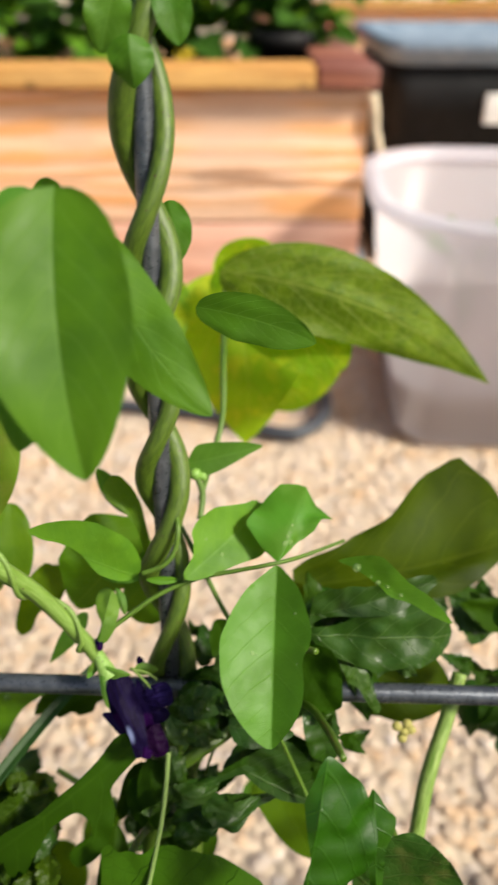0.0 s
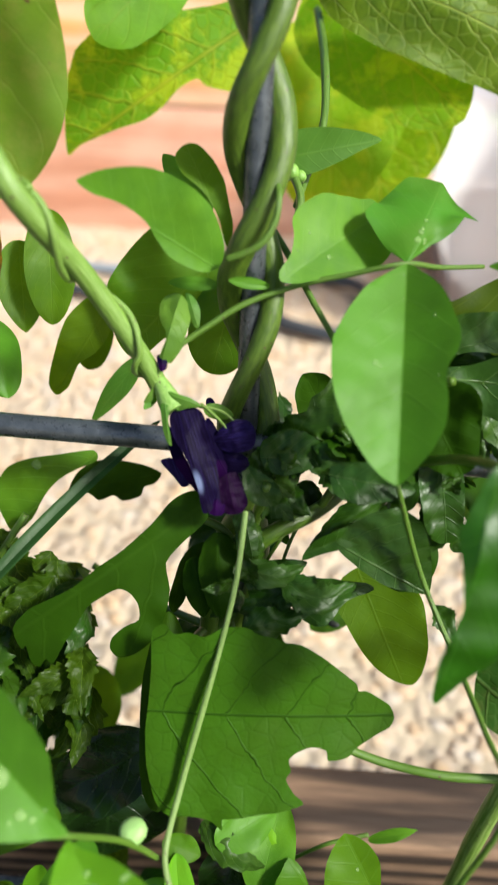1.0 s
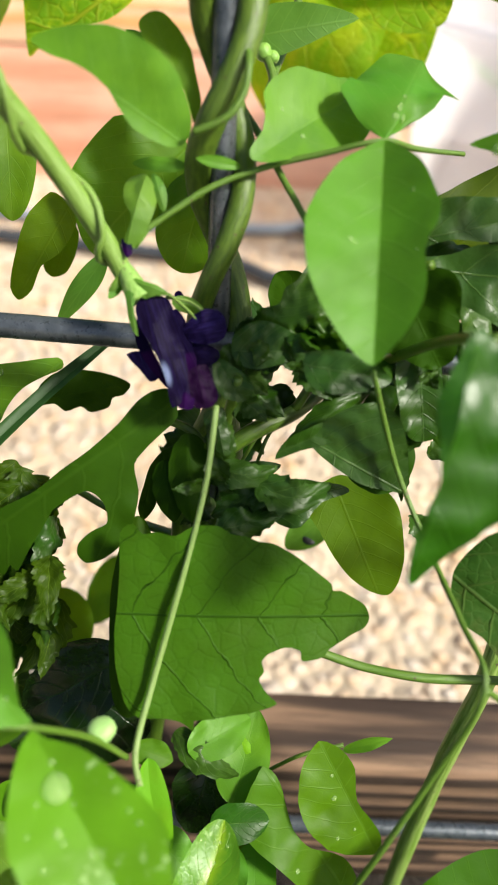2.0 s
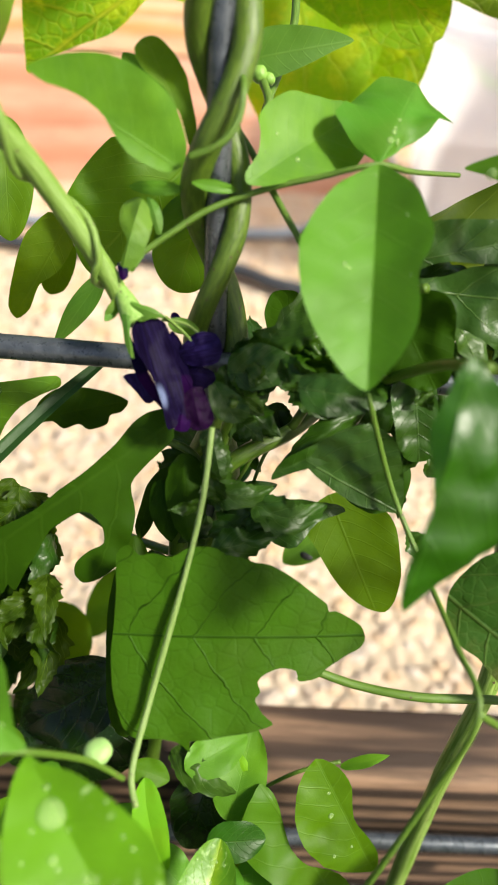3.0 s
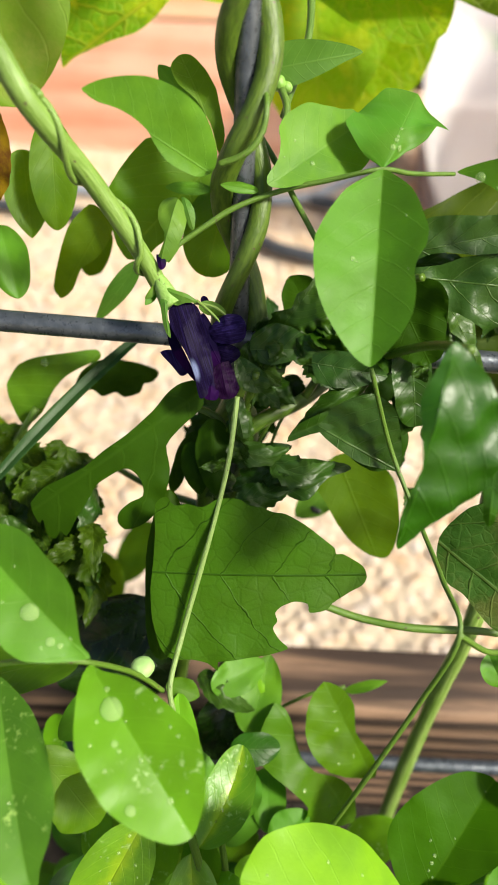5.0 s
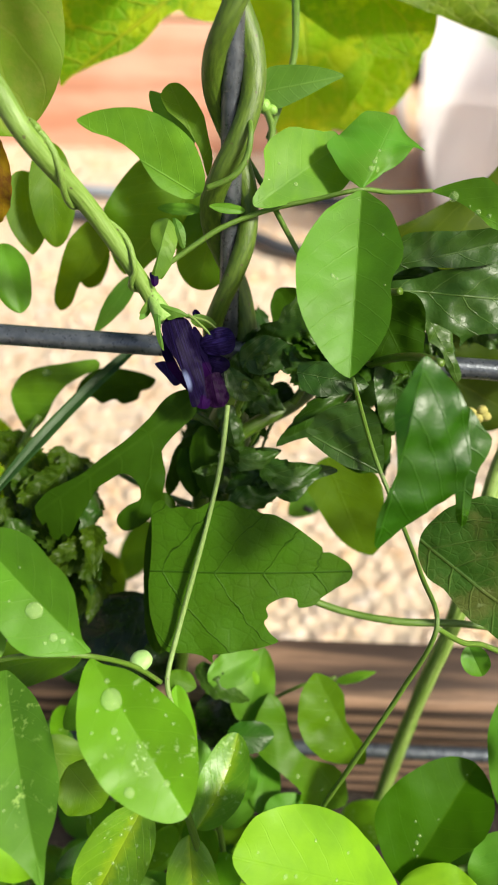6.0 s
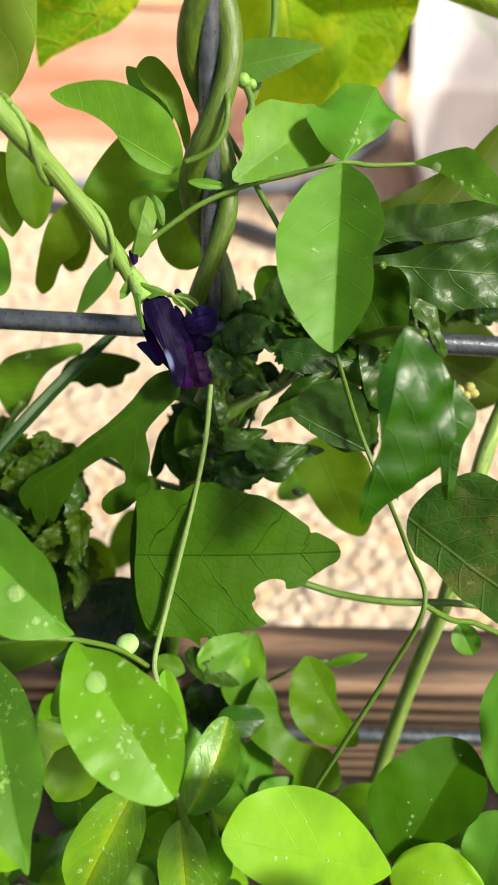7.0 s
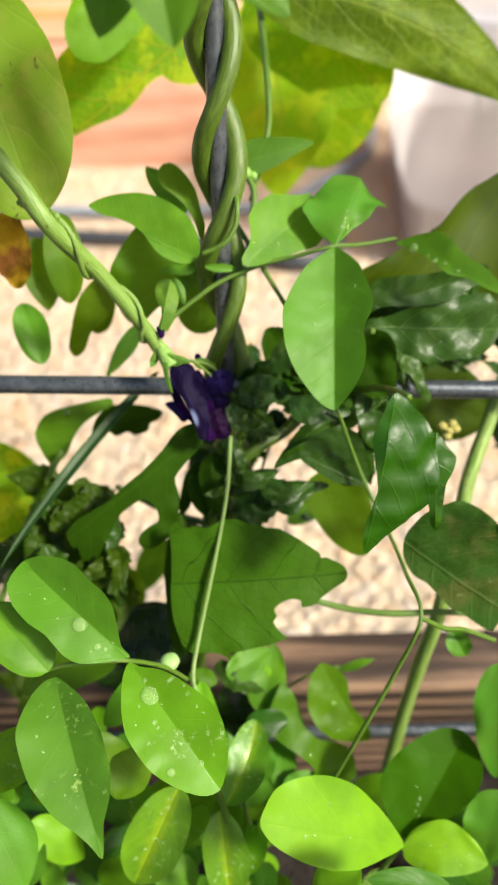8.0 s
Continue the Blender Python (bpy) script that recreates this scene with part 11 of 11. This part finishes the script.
leaf(bean, M_bean, (-0.1528, 0.2069, 0.3348), (-0.1225, 0.1789, 0.2983), 0.0407, (0.30, -0.62, 0.72), fold=8, sag=0.05, shape=(0.5, 2.2, 0.6))
leaf(eggplant, M_crisp, (0.0086, 0.1685, 0.3972), (0.0017, 0.1638, 0.3909), 0.0089, (-0.02, -0.79, 0.62), fold=4.4, sag=0.1, crinkle=0.14, twist=-61, frill=0.32, nu=30, nv=14, shape=(0.36, 1.35, 1.0))
leaf(eggplant, M_lobed_dark, (0.0240, 0.1684, 0.4019), (0.0116, 0.1731, 0.3999), 0.0080, (-0.38, -0.88, 0.28), fold=2.9, sag=0.1, crinkle=0.14, twist=22)
leaf(eggplant, M_crisp, (-0.0154, 0.1651, 0.3919), (-0.0071, 0.1677, 0.3939), 0.0075, (-0.13, -0.31, 0.94), fold=12.4, sag=0.1, crinkle=0.14, twist=-28, frill=0.32, nu=30, nv=14, shape=(0.36, 1.35, 1.0))
leaf(eggplant, M_crisp, (-0.0122, 0.1629, 0.4016), (-0.0156, 0.1578, 0.3978), 0.0068, (0.40, -0.71, 0.59), fold=-21.6, sag=0.1, crinkle=0.14, twist=0, frill=0.32, nu=30, nv=14, shape=(0.36, 1.35, 1.0))
leaf(eggplant, M_crisp, (-0.0045, 0.1694, 0.3946), (0.0009, 0.1640, 0.3919), 0.0061, (-0.37, -0.68, 0.63), fold=-7.6, sag=0.1, crinkle=0.14, twist=86, frill=0.32, nu=30, nv=14, shape=(0.36, 1.35, 1.0))
leaf(eggplant, M_crisp, (-0.0023, 0.1689, 0.4036), (0.0091, 0.1695, 0.4061), 0.0091, (-0.18, -0.35, 0.92), fold=8.2, sag=0.1, crinkle=0.14, twist=-9, frill=0.32, nu=30, nv=14, shape=(0.36, 1.35, 1.0))
leaf(eggplant, M_crisp, (-0.0009, 0.1637, 0.3979), (0.0058, 0.1641, 0.4017), 0.0050, (-0.38, -0.56, 0.73), fold=-3.9, sag=0.1, crinkle=0.14, twist=-1, frill=0.32, nu=30, nv=14, shape=(0.36, 1.35, 1.0))
leaf(eggplant, M_crisp, (0.0118, 0.1721, 0.4051), (0.0211, 0.1785, 0.4054), 0.0057, (0.47, -0.71, 0.53), fold=-24.4, sag=0.1, crinkle=0.14, twist=-54, frill=0.32, nu=30, nv=14, shape=(0.36, 1.35, 1.0))
leaf(eggplant, M_lobed_dark, (0.0124, 0.1680, 0.4055), (0.0021, 0.1717, 0.4048), 0.0063, (-0.28, -0.65, 0.71), fold=-5.1, sag=0.1, crinkle=0.14, twist=19)
leaf(eggplant, M_crisp, (0.0005, 0.1654, 0.3959), (-0.0102, 0.1646, 0.3962), 0.0064, (0.08, -0.99, -0.06), fold=17.0, sag=0.1, crinkle=0.14, twist=31, frill=0.32, nu=30, nv=14, shape=(0.36, 1.35, 1.0))
leaf(eggplant, M_crisp, (-0.0193, 0.1636, 0.3991), (-0.0169, 0.1609, 0.3921), 0.0064, (0.53, -0.71, 0.46), fold=33.5, sag=0.1, crinkle=0.14, twist=-31, frill=0.32, nu=30, nv=14, shape=(0.36, 1.35, 1.0))
leaf(eggplant, M_crisp, (-0.0126, 0.1743, 0.4002), (-0.0088, 0.1748, 0.4072), 0.0053, (0.08, -1.00, 0.04), fold=-5.2, sag=0.1, crinkle=0.14, twist=-25, frill=0.32, nu=30, nv=14, shape=(0.36, 1.35, 1.0))
leaf(eggplant, M_lobed_dark, (-0.0011, 0.1648, 0.4020), (0.0097, 0.1612, 0.4053), 0.0070, (-0.31, -0.95, -0.01), fold=25.9, sag=0.1, crinkle=0.14, twist=-49)
leaf(eggplant, M_lobed_dark, (0.0280, 0.1675, 0.4056), (0.0337, 0.1629, 0.4032), 0.0058, (-0.56, -0.80, 0.19), fold=-0.2, sag=0.1, crinkle=0.14, twist=72)
leaf(eggplant, M_crisp, (-0.0081, 0.1638, 0.4018), (0.0021, 0.1577, 0.4024), 0.0065, (-0.51, -0.82, 0.28), fold=4.2, sag=0.1, crinkle=0.14, twist=9, frill=0.32, nu=30, nv=14, shape=(0.36, 1.35, 1.0))
leaf(eggplant, M_crisp, (0.0144, 0.1728, 0.4047), (0.0232, 0.1786, 0.4051), 0.0079, (0.55, -0.83, 0.10), fold=20.3, sag=0.1, crinkle=0.14, twist=-83, frill=0.32, nu=30, nv=14, shape=(0.36, 1.35, 1.0))
leaf(eggplant, M_lobed_dark, (0.0051, 0.1673, 0.4016), (-0.0071, 0.1618, 0.4031), 0.0074, (0.22, -0.24, 0.94), fold=-19.3, sag=0.1, crinkle=0.14, twist=50)
leaf(eggplant, M_lobed_dark, (0.0215, 0.1679, 0.3968), (0.0167, 0.1598, 0.3937), 0.0073, (0.23, -0.47, 0.85), fold=-32.8, sag=0.1, crinkle=0.14, twist=-30)
leaf(eggplant, M_crisp, (0.0177, 0.1652, 0.3978), (0.0095, 0.1590, 0.3973), 0.0051, (0.20, -0.34, 0.92), fold=-30.3, sag=0.1, crinkle=0.14, twist=78, frill=0.32, nu=30, nv=14, shape=(0.36, 1.35, 1.0))
leaf(eggplant, M_crisp, (-0.0186, 0.1657, 0.4012), (-0.0086, 0.1656, 0.3957), 0.0073, (0.33, -0.71, 0.62), fold=20.1, sag=0.1, crinkle=0.14, twist=-30, frill=0.32, nu=30, nv=14, shape=(0.36, 1.35, 1.0))
leaf(eggplant, M_crisp, (-0.0004, 0.1678, 0.3983), (0.0058, 0.1674, 0.3941), 0.0051, (0.33, -0.77, 0.55), fold=10.1, sag=0.1, crinkle=0.14, twist=-47, frill=0.32, nu=30, nv=14, shape=(0.36, 1.35, 1.0))
leaf(eggplant, M_crisp, (0.0301, 0.1615, 0.3966), (0.0328, 0.1574, 0.3936), 0.0057, (-0.47, -0.70, 0.53), fold=0.3, sag=0.1, crinkle=0.14, twist=77, frill=0.32, nu=30, nv=14, shape=(0.36, 1.35, 1.0))
leaf(eggplant, M_crisp, (0.0103, 0.1759, 0.4028), (0.0192, 0.1726, 0.4012), 0.0061, (-0.22, -0.83, 0.51), fold=33.3, sag=0.1, crinkle=0.14, twist=70, frill=0.32, nu=30, nv=14, shape=(0.36, 1.35, 1.0))
leaf(eggplant, M_crisp, (0.0181, 0.1655, 0.4019), (0.0279, 0.1727, 0.4034), 0.0073, (0.28, -0.54, 0.79), fold=32.6, sag=0.1, crinkle=0.14, twist=-3, frill=0.32, nu=30, nv=14, shape=(0.36, 1.35, 1.0))
leaf(eggplant, M_lobed_dark, (-0.0053, 0.1731, 0.4036), (-0.0158, 0.1738, 0.4048), 0.0050, (0.01, -0.85, 0.53), fold=-17.6, sag=0.1, crinkle=0.14, twist=61)
leaf(eggplant, M_crisp, (0.0087, 0.1730, 0.3996), (0.0169, 0.1719, 0.3992), 0.0056, (0.01, -0.30, 0.95), fold=-10.0, sag=0.1, crinkle=0.14, twist=-33, frill=0.32, nu=30, nv=14, shape=(0.36, 1.35, 1.0))
leaf(eggplant, M_crisp, (0.0044, 0.1702, 0.3986), (-0.0096, 0.1714, 0.3989), 0.0095, (-0.08, -1.00, -0.05), fold=29.4, sag=0.1, crinkle=0.14, twist=78, frill=0.32, nu=30, nv=14, shape=(0.36, 1.35, 1.0))
leaf(eggplant, M_crisp, (0.0051, 0.1740, 0.3999), (0.0112, 0.1795, 0.4036), 0.0061, (0.07, -0.61, 0.79), fold=-32.7, sag=0.1, crinkle=0.14, twist=69, frill=0.32, nu=30, nv=14, shape=(0.36, 1.35, 1.0))
leaf(eggplant, M_crisp, (0.0184, 0.1718, 0.4051), (0.0267, 0.1710, 0.4004), 0.0062, (0.13, -0.92, 0.37), fold=-11.8, sag=0.1, crinkle=0.14, twist=-82, frill=0.32, nu=30, nv=14, shape=(0.36, 1.35, 1.0))
leaf(eggplant, M_lobed_dark, (0.0050, 0.1594, 0.3985), (0.0061, 0.1499, 0.3955), 0.0101, (-0.69, -0.29, 0.66), fold=-28.1, sag=0.1, crinkle=0.14, twist=3)
leaf(eggplant, M_crisp_vein, (-0.0222, 0.1654, 0.3997), (-0.0201, 0.1545, 0.3826), 0.0084, (0.05, -0.84, 0.54), fold=-24, sag=0.08, crinkle=0.12, twist=40, frill=0.32, nu=30, nv=14, shape=(0.36, 1.35, 1.0))
leaf(eggplant, M_crisp_vein, (-0.0203, 0.1620, 0.3933), (-0.0110, 0.1610, 0.3865), 0.0074, (0.25, -0.85, 0.46), fold=22, sag=0.08, crinkle=0.12, twist=-50, frill=0.32, nu=30, nv=14, shape=(0.36, 1.35, 1.0))
leaf(eggplant, M_crisp, (-0.0241, 0.1557, 0.3838), (-0.0218, 0.1484, 0.3705), 0.0067, (0.08, -0.87, 0.49), fold=-24, sag=0.08, crinkle=0.12, twist=60, frill=0.32, nu=30, nv=14, shape=(0.36, 1.35, 1.0))
leaf(eggplant, M_crisp, (-0.0176, 0.1693, 0.3922), (-0.0078, 0.1724, 0.3925), 0.0094, (0.22, -0.76, 0.61), fold=-24, sag=0.08, crinkle=0.12, frill=0.32, nu=30, nv=14, shape=(0.36, 1.35, 1.0))
leaf(eggplant, M_crisp, (-0.0172, 0.1691, 0.3833), (-0.0062, 0.1647, 0.3758), 0.0096, (0.07, -0.81, 0.58), fold=-20, sag=0.08, crinkle=0.12, twist=40, frill=0.32, nu=30, nv=14, shape=(0.36, 1.35, 1.0))
leaf(eggplant, M_crisp_vein, (-0.0185, 0.1641, 0.3824), (-0.0108, 0.1607, 0.3775), 0.0065, (0.05, -0.79, 0.61), fold=24, sag=0.08, crinkle=0.12, twist=-40, frill=0.32, nu=30, nv=14, shape=(0.36, 1.35, 1.0))
leaf(eggplant, M_lobed_dark, (-0.0134, 0.1734, 0.3820), (-0.0190, 0.1667, 0.3722), 0.0098, (-0.02, -0.82, 0.57), fold=14, sag=0.08, crinkle=0.08)
leaf(eggplant, M_lobed_dark, (-0.0028, 0.1811, 0.3726), (-0.0136, 0.1751, 0.3637), 0.0094, (-0.06, -0.80, 0.60), fold=14, sag=0.08, crinkle=0.08)
leaf(eggplant, M_crisp, (-0.0074, 0.1799, 0.3772), (-0.0055, 0.1745, 0.3687), 0.0073, (-0.00, -0.84, 0.54), fold=14, sag=0.08, crinkle=0.12, frill=0.32, nu=30, nv=14, shape=(0.36, 1.35, 1.0))
cut_leaf(eggplant, M_crisp_vein, (-0.0206, 0.1628, 0.3990), (-0.0017, 0.1635, 0.3994), (0.02, -0.84, 0.54), ((-0.02, -0.24), (0.29, -0.42), (0.59, -0.37), (0.88, -0.19), (1.01, 0.00), (0.66, 0.16), (0.28, 0.25), (0.04, 0.17), (-0.06, -0.00)), fold=12, sag=0.05, ripple=0.14, crinkle=0.03)
cut_leaf(eggplant, M_crisp_vein, (-0.0255, 0.1594, 0.3988), (-0.0185, 0.1537, 0.3898), (0.02, -0.84, 0.54), ((-0.08, 0.02), (0.29, -0.20), (0.68, -0.37), (0.99, -0.31), (1.04, -0.01), (0.79, 0.27), (0.43, 0.30)), fold=12, sag=0.05, ripple=0.12, crinkle=0.04)
cut_leaf(eggplant, M_crisp_big, (-0.0256, 0.1559, 0.3855), (-0.0225, 0.1489, 0.3746), (0.02, -0.84, 0.54), ((0.10, 0.25), (0.04, -0.16), (0.47, -0.18), (0.96, -0.18), (1.02, 0.06), (0.93, 0.30), (0.49, 0.26)), fold=-26, sag=0.06, ripple=0.14, crinkle=0.03)
cut_leaf(eggplant, M_crisp_vein, (-0.0279, 0.1525, 0.3616), (-0.0061, 0.1559, 0.3660), (0.02, -0.84, 0.54), ((0.00, -0.02), (0.36, -0.15), (0.72, -0.12), (0.99, -0.00), (0.81, 0.10), (0.48, 0.15), (0.17, 0.11)), fold=16, sag=0.06, ripple=0.14, crinkle=0.04)
cut_leaf(eggplant, M_crisp_big, (-0.0126, 0.1474, 0.3598), (0.0103, 0.1501, 0.3633), (0.02, -0.84, 0.54), ((-0.01, -0.03), (0.27, -0.23), (0.61, -0.19), (1.02, -0.04), (1.11, 0.07), (0.76, 0.12), (0.45, 0.35), (0.20, 0.30), (0.08, 0.13)), fold=16, sag=0.08, ripple=0.14, crinkle=0.035)
cut_leaf(eggplant, M_crisp_big, (-0.0033, 0.1520, 0.4030), (0.0187, 0.1508, 0.4003), (0.02, -0.84, 0.54), ((-0.02, -0.11), (0.28, -0.22), (0.67, -0.19), (1.01, -0.00), (0.76, 0.15), (0.36, 0.26), (0.08, 0.20)), fold=14, sag=0.08, ripple=0.16, crinkle=0.03)
cut_leaf(eggplant, M_crisp, (-0.0109, 0.1712, 0.4043), (-0.0013, 0.1791, 0.4163), (0.02, -0.84, 0.54), ((-0.24, -0.23), (0.04, -0.22), (0.23, -0.07), (0.47, -0.14), (0.68, -0.06), (1.07, -0.05), (0.86, 0.34), (0.54, 0.94), (0.09, 0.76), (0.01, 0.41), (-0.04, 0.09)), fold=14, sag=0.08, ripple=0.16, crinkle=0.04)
cut_leaf(eggplant, M_crisp, (-0.0073, 0.1497, 0.3761), (0.0126, 0.1558, 0.3848), (0.02, -0.84, 0.54), ((-0.10, 0.05), (0.15, -0.12), (0.51, -0.13), (0.85, -0.08), (0.88, 0.08), (0.74, 0.15), (0.47, 0.13), (0.23, 0.08)), fold=18, sag=0.06, ripple=0.16, crinkle=0.035)
cut_leaf(eggplant, M_lobed_dark, (-0.0428, 0.1607, 0.3610), (-0.0465, 0.1510, 0.3462), (0.02, -0.84, 0.54), ((0.10, 0.07), (-0.18, -0.07), (-0.29, -0.28), (0.09, -0.27), (0.39, -0.20), (0.76, -0.16), (1.02, -0.03), (0.82, 0.10), (0.41, 0.09)), fold=14, sag=0.06, ripple=0.12, crinkle=0.04)
cut_leaf(eggplant, M_crisp, (0.0282, 0.1669, 0.3976), (0.0315, 0.1552, 0.3793), (0.02, -0.84, 0.54), ((0.04, 0.27), (-0.03, -0.00), (0.13, -0.25), (0.51, -0.25), (1.01, -0.17), (1.06, 0.08), (0.89, 0.25), (0.45, 0.31)), fold=16, sag=0.06, ripple=0.14, crinkle=0.035)
